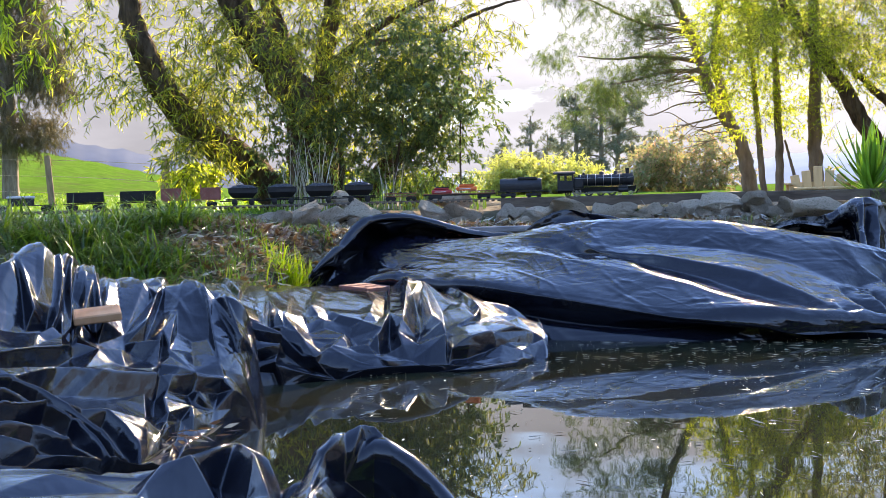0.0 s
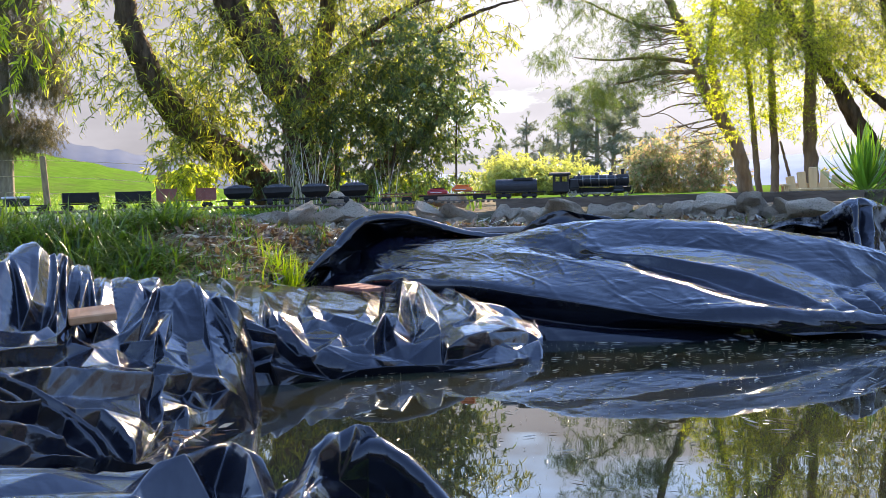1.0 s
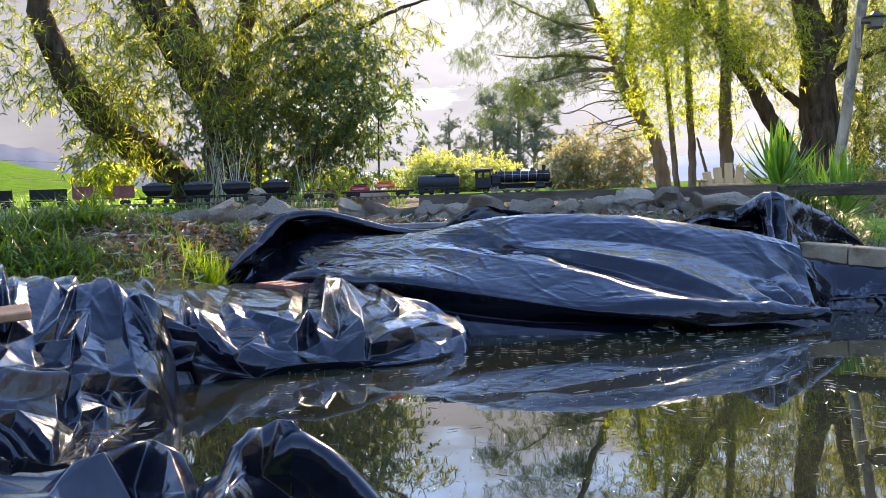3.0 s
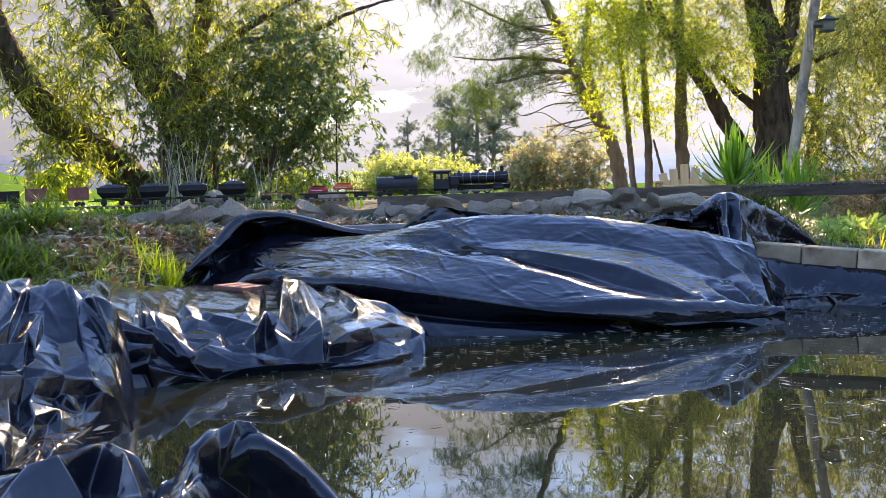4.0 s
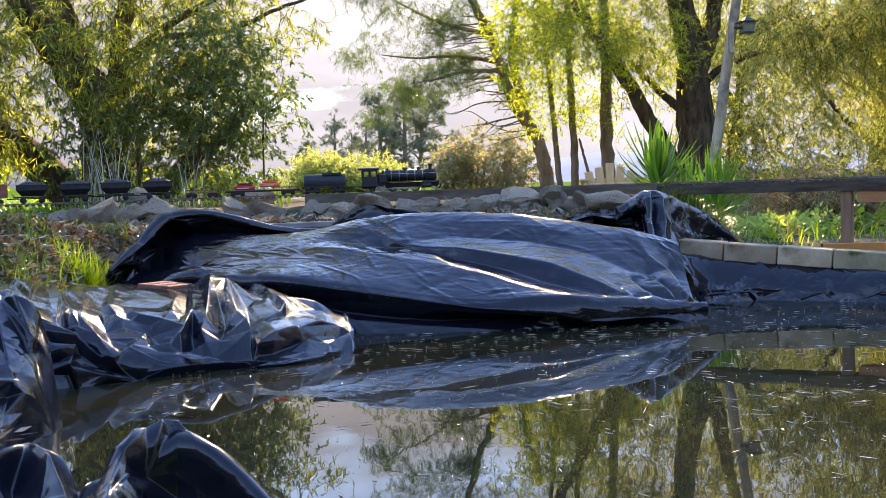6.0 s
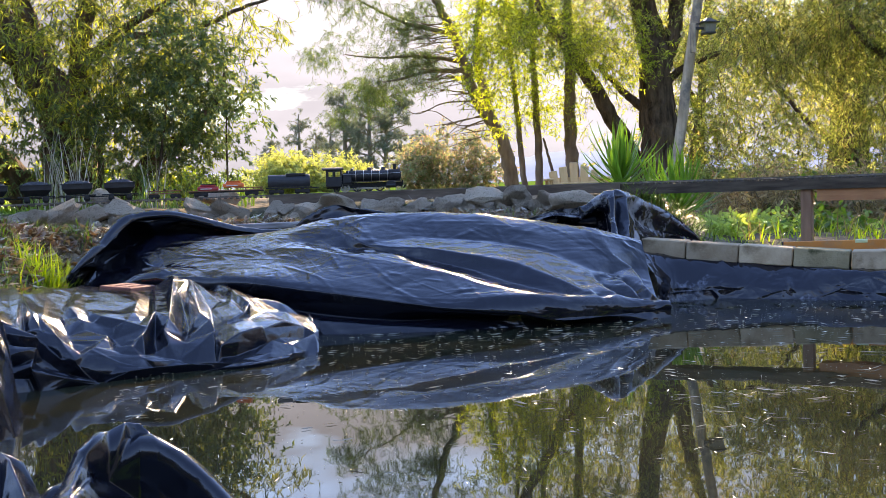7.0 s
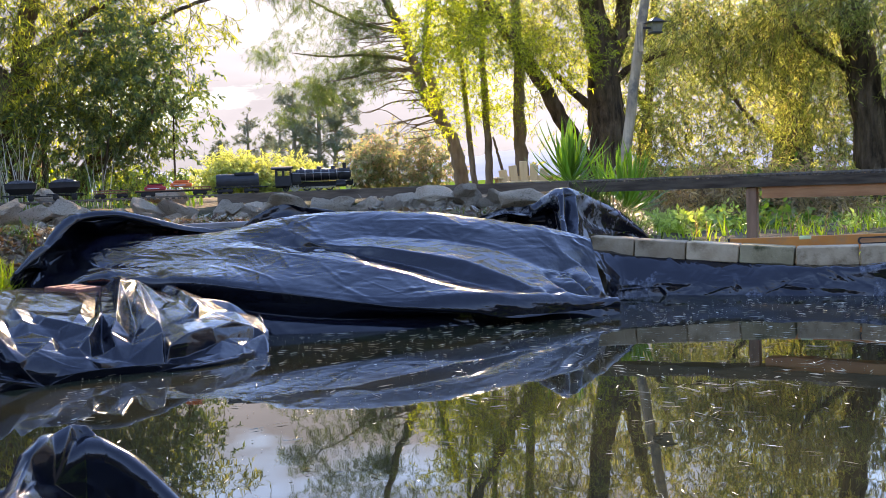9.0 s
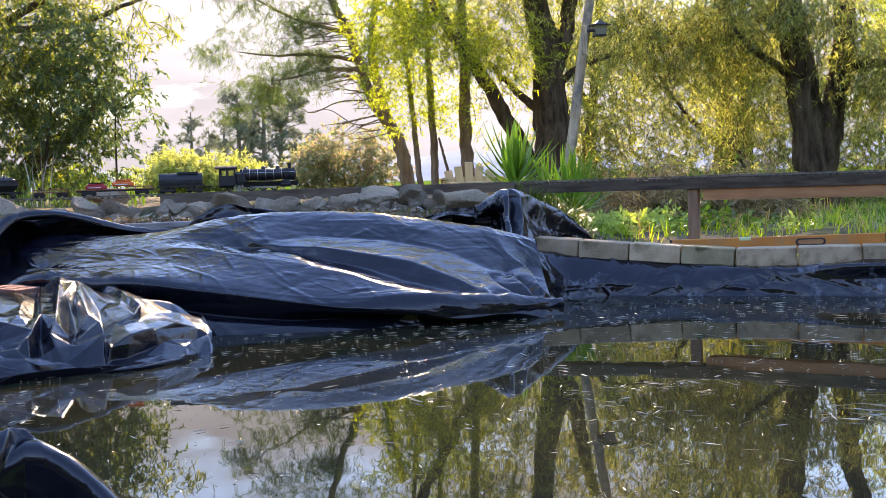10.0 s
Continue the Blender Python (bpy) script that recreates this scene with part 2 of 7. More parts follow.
# ---------------------------------------------------------------- builders
def mesh_object(name, verts, faces, material, parent=None, label="", smooth=True):
    me = bpy.data.meshes.new(name)
    me.from_pydata([tuple(v) for v in verts], [], [tuple(f) for f in faces])
    me.materials.append(material)
    if smooth:
        me.shade_smooth()
    ob = new(name, me)
    if parent:
        ob.parent = parent
    if label:
        ob["label"] = label
    return ob


def big_mesh(name, verts, quads, material, parent=None, smooth=False):
    """Fast mesh from numpy arrays: verts (n, 3), faces (m, k)."""
    me = bpy.data.meshes.new(name)
    k = quads.shape[1]
    me.vertices.add(len(verts))
    me.vertices.foreach_set("co", np.ascontiguousarray(verts, dtype=np.float32).ravel())
    me.loops.add(quads.size)
    me.loops.foreach_set("vertex_index", np.ascontiguousarray(quads, dtype=np.int32).ravel())
    me.polygons.add(len(quads))
    me.polygons.foreach_set("loop_start", np.arange(0, quads.size, k, dtype=np.int32))
    me.polygons.foreach_set("use_smooth", np.full(len(quads), smooth))
    me.update(calc_edges=True)
    me.materials.append(material)
    ob = new(name, me)
    if parent:
        ob.parent = parent
    return ob


def part(name, bm, material, parent, label="", smooth=False):
    me = bpy.data.meshes.new(name)
    bm.normal_update()
    bm.to_mesh(me)
    bm.free()
    me.materials.append(material)
    if smooth:
        me.shade_smooth()
    ob = new(name, me)
    ob.parent = parent
    if label:
        ob["label"] = label
    return ob


def thing(name, m, label, category, group="", kind=""):
    ob = new(name)
    ob.matrix_world = m
    return tagged(ob, label, category, group, kind)


def add_box(bm, x0, x1, y0, y1, z0, z1, bevel=0.0, m=None):
    r = bmesh.ops.create_cube(bm, size=1.0, matrix=Matrix.Translation(((x0 + x1) / 2, (y0 + y1) / 2, (z0 + z1) / 2)) @ Matrix.Diagonal((x1 - x0, y1 - y0, z1 - z0, 1)))
    vs = r["verts"]
    if bevel:
        es = list({e for v in vs for e in v.link_edges})
        o = bmesh.ops.bevel(bm, geom=es, offset=bevel, segments=1, affect='EDGES')
        vs = list({v for f in o["faces"] for v in f.verts} | {v for v in vs if v.is_valid})
    if m:
        bmesh.ops.transform(bm, matrix=m, verts=vs)
    return vs


def box(x0, x1, y0, y1, z0, z1, bevel=0.0, m=None):
    bm = bmesh.new()
    add_box(bm, x0, x1, y0, y1, z0, z1, bevel, m)
    return bm


def add_cyl(bm, r, h, m, seg=16, r2=None):
    return bmesh.ops.create_cone(bm, cap_ends=True, segments=seg, radius1=r, radius2=r if r2 is None else r2, depth=h, matrix=m)["verts"]


def cyl(r, h, m, seg=16, r2=None):
    bm = bmesh.new()
    add_cyl(bm, r, h, m, seg, r2)
    return bm


def spline(pts, n):
    """Catmull-Rom through the points, n samples."""
    p = np.array(pts, float)
    p = np.vstack([2 * p[0] - p[1], p, 2 * p[-1] - p[-2]])
    s = np.linspace(0, len(pts) - 1 - 1e-9, n)
    i = s.astype(int)
    f = (s - i)[:, None]
    a, b, c, d = p[i], p[i + 1], p[i + 2], p[i + 3]
    return 0.5 * (2 * b + (c - a) * f + (2 * a - 5 * b + 4 * c - d) * f ** 2 + (3 * b - a - 3 * c + d) * f ** 3)


def taut(pts, n):
    """Nearly straight runs between the points, as of stretched film."""
    p = np.array(pts, float)
    s = np.linspace(0, len(p) - 1, n)
    lin = np.stack([np.interp(s, np.arange(len(p)), p[:, k]) for k in range(3)], 1)
    return 0.75 * lin + 0.25 * spline(pts, n)


def tube(path, radii, sides=8, wobble=0.0, rng=None):
    path = np.array(path, float)
    radii = np.interp(np.linspace(0, 1, len(path)), np.linspace(0, 1, len(radii)), radii)
    t = np.gradient(path, axis=0)
    t /= np.linalg.norm(t, axis=1)[:, None] + 1e-9
    ref = np.array([0.31, 0.95, 0.05])
    a = np.cross(t, ref)
    a /= np.linalg.norm(a, axis=1)[:, None] + 1e-9
    b = np.cross(t, a)
    th = np.linspace(0, 2 * np.pi, sides, endpoint=False)
    rr = radii[:, None] * np.ones(sides)
    if wobble:
        rr = rr * (1 + wobble * rng.uniform(-1, 1, rr.shape))
    v = path[:, None, :] + rr[..., None] * (np.cos(th)[None, :, None] * a[:, None, :] + np.sin(th)[None, :, None] * b[:, None, :])
    n, k = len(path), sides
    f = [(i * k + j, i * k + (j + 1) % k, (i + 1) * k + (j + 1) % k, (i + 1) * k + j) for i in range(n - 1) for j in range(k)]
    return v.reshape(-1, 3), np.array(f)


def join(pieces):
    vs, fs, o = [], [], 0
    for v, f in pieces:
        vs.append(v)
        fs.append(f + o)
        o += len(v)
    return np.vstack(vs), np.vstack(fs)


def resample(g, nu, nv):
    a = np.linspace(0, g.shape[0] - 1, nu)
    b = np.linspace(0, g.shape[1] - 1, nv)
    t = np.stack([np.stack([np.interp(a, np.arange(g.shape[0]), g[:, j, k]) for j in range(g.shape[1])], 1) for k in range(g.shape[2])], -1)
    return np.stack([np.stack([np.interp(b, np.arange(g.shape[1]), t[i, :, k]) for i in range(nu)], 0) for k in range(g.shape[2])], -1)


def normals_of(g):
    n = np.cross(np.gradient(g, axis=0), np.gradient(g, axis=1))
    n /= np.linalg.norm(n, axis=2)[..., None] + 1e-9
    return n


def fold(into, height, front, *path):
    """A crease of the film: a crest (or, below zero, a valley) of that height along a path of (u, v);
    front: how far before it the film drops into a valley of its own, in metres."""
    into.append((height, front, path))


def relax(h, fixed, value, ax, ay, k2, rounds):
    """Film drawn tight between its creases."""
    den = 2 * ax + 2 * ay + k2
    for _ in range(rounds):
        p = np.pad(h, 1, mode='edge')
        h = (ax * (p[:-2, 1:-1] + p[2:, 1:-1]) + ay * (p[1:-1, :-2] + p[1:-1, 2:])) / den
        h[fixed] = value[fixed]
    return h


def film(name, net, nu, nv, material, parent, folds, reach=0.10, iron=1, creases=60, crease_turn=0.5, crease_top=1.0, lumps=0.0, lump_size=0.1, seed=0, spread=(0.0, 1.0), facet=0.0, jitter=0.01, crisp=0.85, soften=1, rise=0.0, angular=0.0):
    """A polythene film laid over guide rows (back to front), drawn taut between its folds."""
    rng = np.random.default_rng(seed)
    rows = [(1 - angular) * spline(r, nu) + angular * taut(r, nu) for r in net]
    g = np.array([0.65 * spline([r[i] for r in rows], nv) + 0.35 * taut([r[i] for r in rows], nv) for i in range(nu)])
    nr = normals_of(g)
    nr *= np.sign(nr[..., 2].mean()) or 1
    nr = nr * (1 - rise) + np.array([0.0, 0.0, rise])
    nr /= np.linalg.norm(nr, axis=2)[..., None]
    wu = np.linalg.norm(np.diff(g, axis=0), axis=2).sum(0).mean()
    wv = np.linalg.norm(np.diff(g, axis=1), axis=2).sum(1).mean()
    h = None
    for div, rounds in ((8, 260), (4, 160), (2, 110), (1, 60)):
        a, b = nu // div, nv // div
        fixed, value = np.zeros((a, b), bool), np.zeros((a, b))
        for sign in (-1, 1):
            for top, front, path in folds:
                m = int(2.5 * max(a, b))
                w = spline([(u, v, 0) for u, v in path], m)
                ends = np.minimum(1, np.minimum(np.linspace(0, 1, m), np.linspace(1, 0, m)) * 5 + 0.35)
                for dv, hh in ((0.0, top), (front / wv, -0.55 * top)) if front else ((0.0, top),):
                    if (hh > 0) != (sign > 0):
                        continue
                    i = np.rint(w[:, 0] * (a - 1)).astype(int)
                    j = np.rint((w[:, 1] + dv) * (b - 1)).astype(int)
                    ok = (i >= 0) & (i < a) & (j >= 0) & (j < b)
                    fixed[i[ok], j[ok]] = True
                    value[i[ok], j[ok]] = (hh * ends)[ok]
        h = np.zeros((a, b)) if h is None else resample(h[..., None], a, b)[..., 0]
        h = relax(h, fixed, value, ((a - 1) / wu) ** 2, ((b - 1) / wv) ** 2, 1 / reach ** 2, rounds)
    for _ in range(iron):
        h[1:-1, 1:-1] += 0.5 * ((h[:-2, 1:-1] + h[2:, 1:-1] + h[1:-1, :-2] + h[1:-1, 2:]) / 4 - h[1:-1, 1:-1])
    if facet:
        # sharp flat facets between the folds, as film creases when it is heaped
        pts, top, edges = [], [], []
        for hh, front, path in folds:
            for dv, z in ((0.0, hh), (front / wv, -0.55 * hh)) if front else ((0.0, hh),):
                first = len(pts)
                for k, (u, v) in enumerate(path):
                    pts.append(Vector((u * wu, min(v + dv, 1.0) * wv)))
                    top.append(z * (0.55 if k in (0, len(path) - 1) else 1.0))
                edges += [(k, k + 1) for k in range(first, len(pts) - 1)]
        for a in np.arange(0, 1.0001, facet / wu):
            for b in np.arange(0, 1.0001, facet / wv):
                u, v = np.clip((a + rng.normal() * 0.35 * facet / wu, b + rng.normal() * 0.35 * facet / wv), 0, 1)
                pts.append(Vector((u * wu, v * wv)))
                top.append(float(h[int(u * (nu - 1)), int(v * (nv - 1))]) + rng.uniform(-1, 1) * jitter)
        for u, v in ((0, 0), (0, 1), (1, 0), (1, 1)):
            pts.append(Vector((u * wu, v * wv)))
            top.append(0.0)
        cv, _, cf, co, _, _ = geometry.delaunay_2d_cdt(pts, edges, [], 0, 1e-5)
        ch = [max((top[k] for k in o), key=abs) if o else float(h[int(np.clip(p.x / wu, 0, 1) * (nu - 1)), int(np.clip(p.y / wv, 0, 1) * (nv - 1))]) for p, o in zip(cv, co)]
        flat = h.copy()
        for tri in cf:
            (x0, y0), (x1, y1), (x2, y2) = [(cv[k].x / wu * (nu - 1), cv[k].y / wv * (nv - 1)) for k in tri]
            det = (y1 - y2) * (x0 - x2) + (x2 - x1) * (y0 - y2)
            if abs(det) < 1e-9:
                continue
            i0, i1 = max(0, int(min(x0, x1, x2))), min(nu, int(max(x0, x1, x2)) + 2)
            j0, j1 = max(0, int(min(y0, y1, y2))), min(nv, int(max(y0, y1, y2)) + 2)
            gi, gj = np.arange(i0, i1)[:, None], np.arange(j0, j1)[None, :]
            la = ((y1 - y2) * (gi - x2) + (x2 - x1) * (gj - y2)) / det
            lb = ((y2 - y0) * (gi - x2) + (x0 - x2) * (gj - y2)) / det
            lc = 1 - la - lb
            ins = (la > -1e-4) & (lb > -1e-4) & (lc > -1e-4)
            flat[i0:i1, j0:j1][ins] = (la * ch[tri[0]] + lb * ch[tri[1]] + lc * ch[tri[2]])[ins]
        h = h * (1 - crisp) + flat * crisp
        for _ in range(soften):
            h[1:-1, 1:-1] += 0.6 * ((h[:-2, 1:-1] + h[2:, 1:-1] + h[1:-1, :-2] + h[1:-1, 2:]) / 4 - h[1:-1, 1:-1])
    # lesser wrinkles: straight, sharp and short, and shallow flat-sided dents
    uu, vv = np.linspace(0, 1, nu)[:, None] * wu, np.linspace(0, 1, nv)[None, :] * wv
    for _ in range(creases):
        pu, pv = rng.uniform(0, wu), rng.uniform(*spread) * wv
        t0, hl, hw, top = crease_turn + rng.normal() * 0.7, rng.uniform(0.03, 0.16), rng.uniform(0.006, 0.020), rng.uniform(-0.5, 1.0) * crease_top
        i0, i1 = (int(np.clip((pu + e * 1.1 * hl) / wu * (nu - 1), 0, nu)) for e in (-1, 1))
        j0, j1 = (int(np.clip((pv + e * 1.1 * hl) / wv * (nv - 1), 0, nv)) for e in (-1, 1))
        da, db = uu[i0:i1] - pu, vv[:, j0:j1] - pv
        c, s = math.cos(t0), math.sin(t0)
        along, over = (da * c + db * s) / hl, (db * c - da * s) / hw
        h[i0:i1, j0:j1] += top * hw * 0.35 * np.maximum(0, 1 - np.abs(over + 0.5 * np.sin(along * 2))) * np.clip(1.4 - 1.4 * np.abs(along), 0, 1)
    if lumps:
        for _ in range(int(wu * wv / lump_size ** 2 * 2)):
            pu, pv, r = rng.uniform(0, wu), rng.uniform(0, wv), lump_size * rng.uniform(0.6, 1.5)
            i0, i1 = (int(np.clip((pu + e * r) / wu * (nu - 1), 0, nu)) for e in (-1, 1))
            j0, j1 = (int(np.clip((pv + e * r) / wv * (nv - 1), 0, nv)) for e in (-1, 1))
            da, db = (uu[i0:i1] - pu) / r, (vv[:, j0:j1] - pv) / r
            d = np.full((da + db).shape, -9.0)
            for k in range(4):
                t = rng.uniform(0, 1.57) + 1.57 * k
                d = np.maximum(d, (da * math.cos(t) + db * math.sin(t)) * rng.uniform(0.9, 1.5))
            h[i0:i1, j0:j1] += lumps * rng.uniform(-1, 1) * np.clip(1 - d, 0, 0.8)
    h *= np.minimum(1, np.minimum(vv / wv, 1 - vv / wv) * 12)
    x = g + nr * h[..., None]
    idx = np.arange(nu * nv).reshape(nu, nv)
    q = np.stack([idx[:-1, :-1], idx[1:, :-1], idx[1:, 1:], idx[:-1, 1:]], -1).reshape(-1, 4)
    return big_mesh(name, x.reshape(-1, 3), q, material, parent, True)


def leaves_mesh(base, direc, length, width, rng, droop=0.0):
    """Pointed leaves: base points, directions, lengths, widths."""
    n = len(base)
    d = direc / (np.linalg.norm(direc, axis=1)[:, None] + 1e-9)
    r = rng.normal(size=(n, 3))
    s = np.cross(d, r)
    s /= np.linalg.norm(s, axis=1)[:, None] + 1e-9
    L, W = length[:, None], width[:, None]
    mid = base + d * L * 0.45
    tip = base + d * L
    tip[:, 2] -= droop * length
    v = np.stack([base, mid + s * W * 0.5, tip, mid - s * W * 0.5], 1).reshape(-1, 3)
    f = np.arange(4 * n).reshape(n, 4)
    return v, f


def twigs(rng, blobs, count, length, hang, step, leaf, spread=0.6, width=0.16, thick=0.004, knots=7):
    """Leafy twigs started inside ellipsoids. Returns stem verts/faces and leaf verts/faces."""
    vol = np.array([b[1][0] * b[1][1] * b[1][2] for b in blobs]) ** 0.6
    vol *= np.array([b[2] if len(b) > 2 else 1.0 for b in blobs])
    pick = rng.choice(len(blobs), size=count, p=vol / vol.sum())
    cen = np.array([b[0] for b in blobs])[pick]
    rad = np.array([b[1] for b in blobs])[pick]
    d = rng.normal(size=(count, 3))
    d /= np.linalg.norm(d, axis=1)[:, None]
    r = rng.uniform(0.15, 1, count)[:, None] ** 0.5
    p = cen + d * rad * r
    # thin the crown in clumps, so that gaps stay open
    cl = np.sin(p[:, 0] * 3.1 + p[:, 2] * 2.3) + np.sin(p[:, 1] * 2.7 - p[:, 2] * 3.7 + p[:, 0]) + rng.normal(size=count) * 0.8
    p = p[cl > -1.0]
    n = len(p)
    L = rng.uniform(0.5, 1.15, n) * length
    out = rng.normal(size=(n, 3))
    out[:, 2] = out[:, 2] * 0.4 + 0.1
    out /= np.linalg.norm(out, axis=1)[:, None]
    s = np.linspace(0, 1, knots)
    path = p[:, None, :] + out[:, None, :] * (L[:, None] * spread)[..., None] * (s - 0.35 * s ** 2)[None, :, None]
    path[..., 2] -= (hang * L)[:, None] * (s ** 1.6)[None, :]
    path += rng.normal(size=path.shape) * 0.012 * length * s[None, :, None]
    # stems, three-sided
    th = np.array([0, 2.1, 4.2])
    off = np.stack([np.cos(th), np.sin(th), 0 * th], 1)
    rr = thick * (1 - 0.75 * s)
    sv = path[:, :, None, :] + rr[None, :, None, None] * off[None, None, :, :]
    idx = np.arange(n * knots * 3).reshape(n, knots, 3)
    f = np.concatenate([np.stack([idx[:, :-1, j], idx[:, :-1, (j + 1) % 3], idx[:, 1:, (j + 1) % 3], idx[:, 1:, j]], -1).reshape(-1, 4) for j in range(3)])
    # leaves along the stems
    m = max(2, int(length / step))
    u = rng.uniform(0.08, 1.0, (n, m)) * (knots - 1.001)
    i = u.astype(int)
    fr = (u - i)[..., None]
    ar = np.arange(n)[:, None]
    base = path[ar, i] * (1 - fr) + path[ar, i + 1] * fr
    tan = path[ar, i + 1] - path[ar, i]
    tan /= np.linalg.norm(tan, axis=2)[..., None] + 1e-9
    ld = tan * 0.8 + rng.normal(size=tan.shape) * 0.75
    ld[..., 2] -= 0.25 + 0.5 * hang
    base, ld = base.reshape(-1, 3), ld.reshape(-1, 3)
    ll = leaf * rng.uniform(0.6, 1.25, len(base))
    lv, lf = leaves_mesh(base, ld, ll, ll * width, rng, 0.12)
    return (sv.reshape(-1, 3), f), (lv, lf)


def tree(name, label, limbs, blobs, leaf_mat, bark, seed, count, length=0.9, hang=0.8, step=0.03, leaf=0.085, spread=0.6, width=0.16, thick=0.004, twiggy=True, category="tree", sides=10, wobble=0.07):
    """A tree: limbs (points, first and last radius), a crown of leafy twigs in the blobs."""
    rng = np.random.default_rng(seed)
    base = Vector(limbs[0][0][0])
    t = thing(name, Matrix.Translation(base), label, category)
    inv = np.array(base)
    pcs = []
    for pts, r0, r1 in limbs:
        k = max(8, 5 * len(pts))
        path = spline(pts, k) + np.random.default_rng(seed + len(pcs)).normal(size=(k, 3)) * min(r0, 0.08) * 0.10
        pcs.append(tube(path - inv, [r0, r0 * 0.45 + r1 * 0.55, r1], sides, wobble, rng))
    v, f = join(pcs)
    big_mesh("trunk", v, f, bark, t, True)
    (sv, sf), (lv, lf) = twigs(rng, blobs, count, length, hang, step, leaf, spread, width, thick)
    if twiggy:
        tagged(big_mesh("twig_growth", sv - inv, sf, TWIG, t, True), kind="stuff")
    tagged(big_mesh("crown", lv - inv, lf, leaf_mat, t, False), kind="stuff")
    return t

# ---------------------------------------------------------------- ground, water
def smooth(a, b, x):
    t = np.clip((x - a) / (b - a), 0, 1)
    return t * t * (3 - 2 * t)


def ground_height(x, y):
    d = np.hypot(x, y)
    b = np.degrees(np.arctan2(x, np.maximum(y, 1e-6)))
    b = np.where(y < 0, np.where(x < 0, -90.0, 90.0), b)
    # the bank under the track, lower behind the brick edging, the pasture rising to the far corner
    level = 0.35 + 0.07 * np.maximum(smooth(5.15, 5.4, d), smooth(-7, -12, b)) - 0.24 * smooth(21, 27, b) * (1 - smooth(9, 16, d))
    rise = smooth(19, 46, d) * (1 - smooth(60, 160, d)) * np.clip((-8.5 - b) / 13.9, 0, 1.7)
    level = level + 2.45 * rise - 0.25 * smooth(20, 60, d) * smooth(-4, 2, b)
    near = 0.10 + 0.02 * np.sin(x * 3) - 0.04 * y
    h = near + (level - near) * smooth(4.55 - 1.75 * smooth(-4, -12, b), 5.05 - 0.2 * smooth(-4, -12, b), d)
    # pond
    px, py = (x - 2.0) / 2.75, (y - 2.15) / 1.75
    e = (np.abs(px) ** 3 + np.abs(py) ** 3) ** (1 / 3)
    h = h + (-0.42 - h) * (1 - smooth(0.80, 1.02, e))
    h = h + 0.012 * np.sin(x * 7 + 2 * np.sin(y * 5)) * np.sin(y * 6.3 + 1.3) * (1 + d * 0.05)
    return h


def ground_z(x, y):
    return float(ground_height(np.array([x]), np.array([y]))[0])


def build_ground():
    rad = np.concatenate([[0.0005], np.linspace(0.08, 7, 130), np.geomspace(7.2, 2600, 90)])
    ang = np.linspace(-180, 180, 361)[:-1]
    fine = np.linspace(-32, 50, 250)
    ang = np.unique(np.concatenate([ang[(ang < -32) | (ang > 50)], fine]))
    a, r = np.meshgrid(np.radians(ang), rad)
    x, y = r * np.sin(a), r * np.cos(a)
    v = np.stack([x, y, ground_height(x, y)], -1).reshape(-1, 3)
    n, k = len(rad), len(ang)
    idx = np.arange(n * k).reshape(n, k)
    nx = np.roll(idx, -1, axis=1)
    q = np.stack([idx[:-1], idx[1:], nx[1:], nx[:-1]], -1).reshape(-1, 4)
    ob = big_mesh("ground", v, q, SOIL, None, True)
    me = ob.data
    me.materials.append(LAWN)
    cen = v[q].mean(1)
    d = np.hypot(cen[:, 0], cen[:, 1])
    bb = np.degrees(np.arctan2(cen[:, 0], cen[:, 1]))
    grass = (d > 6.6) & ((bb < -6) | (bb > 24) | (d > 14)) | (cen[:, 1] < 1.1 + 0.22 * np.sin(cen[:, 0] * 1.9) + 0.10 * np.sin(cen[:, 0] * 5.3 + 1))
    me.polygons.foreach_set("material_index", grass.astype(np.int32))
    return tagged(ob, "bank of soil and litter running into green pasture", "ground", kind="structure")


build_ground()


def build_water():
    th = np.linspace(0, 2 * np.pi, 96, endpoint=False)
    c, s = np.cos(th), np.sin(th)
    v = np.stack([2.0 + 2.75 * 1.05 * np.sign(c) * np.abs(c) ** (2 / 3), 2.15 + 1.75 * 1.06 * np.sign(s) * np.abs(s) ** (2 / 3), 0 * th], 1)
    ob = mesh_object("water", v, [tuple(range(96))], WATER, smooth=False)
    return tagged(ob, "dark still pond water with floating straw", "water", kind="structure")


build_water()


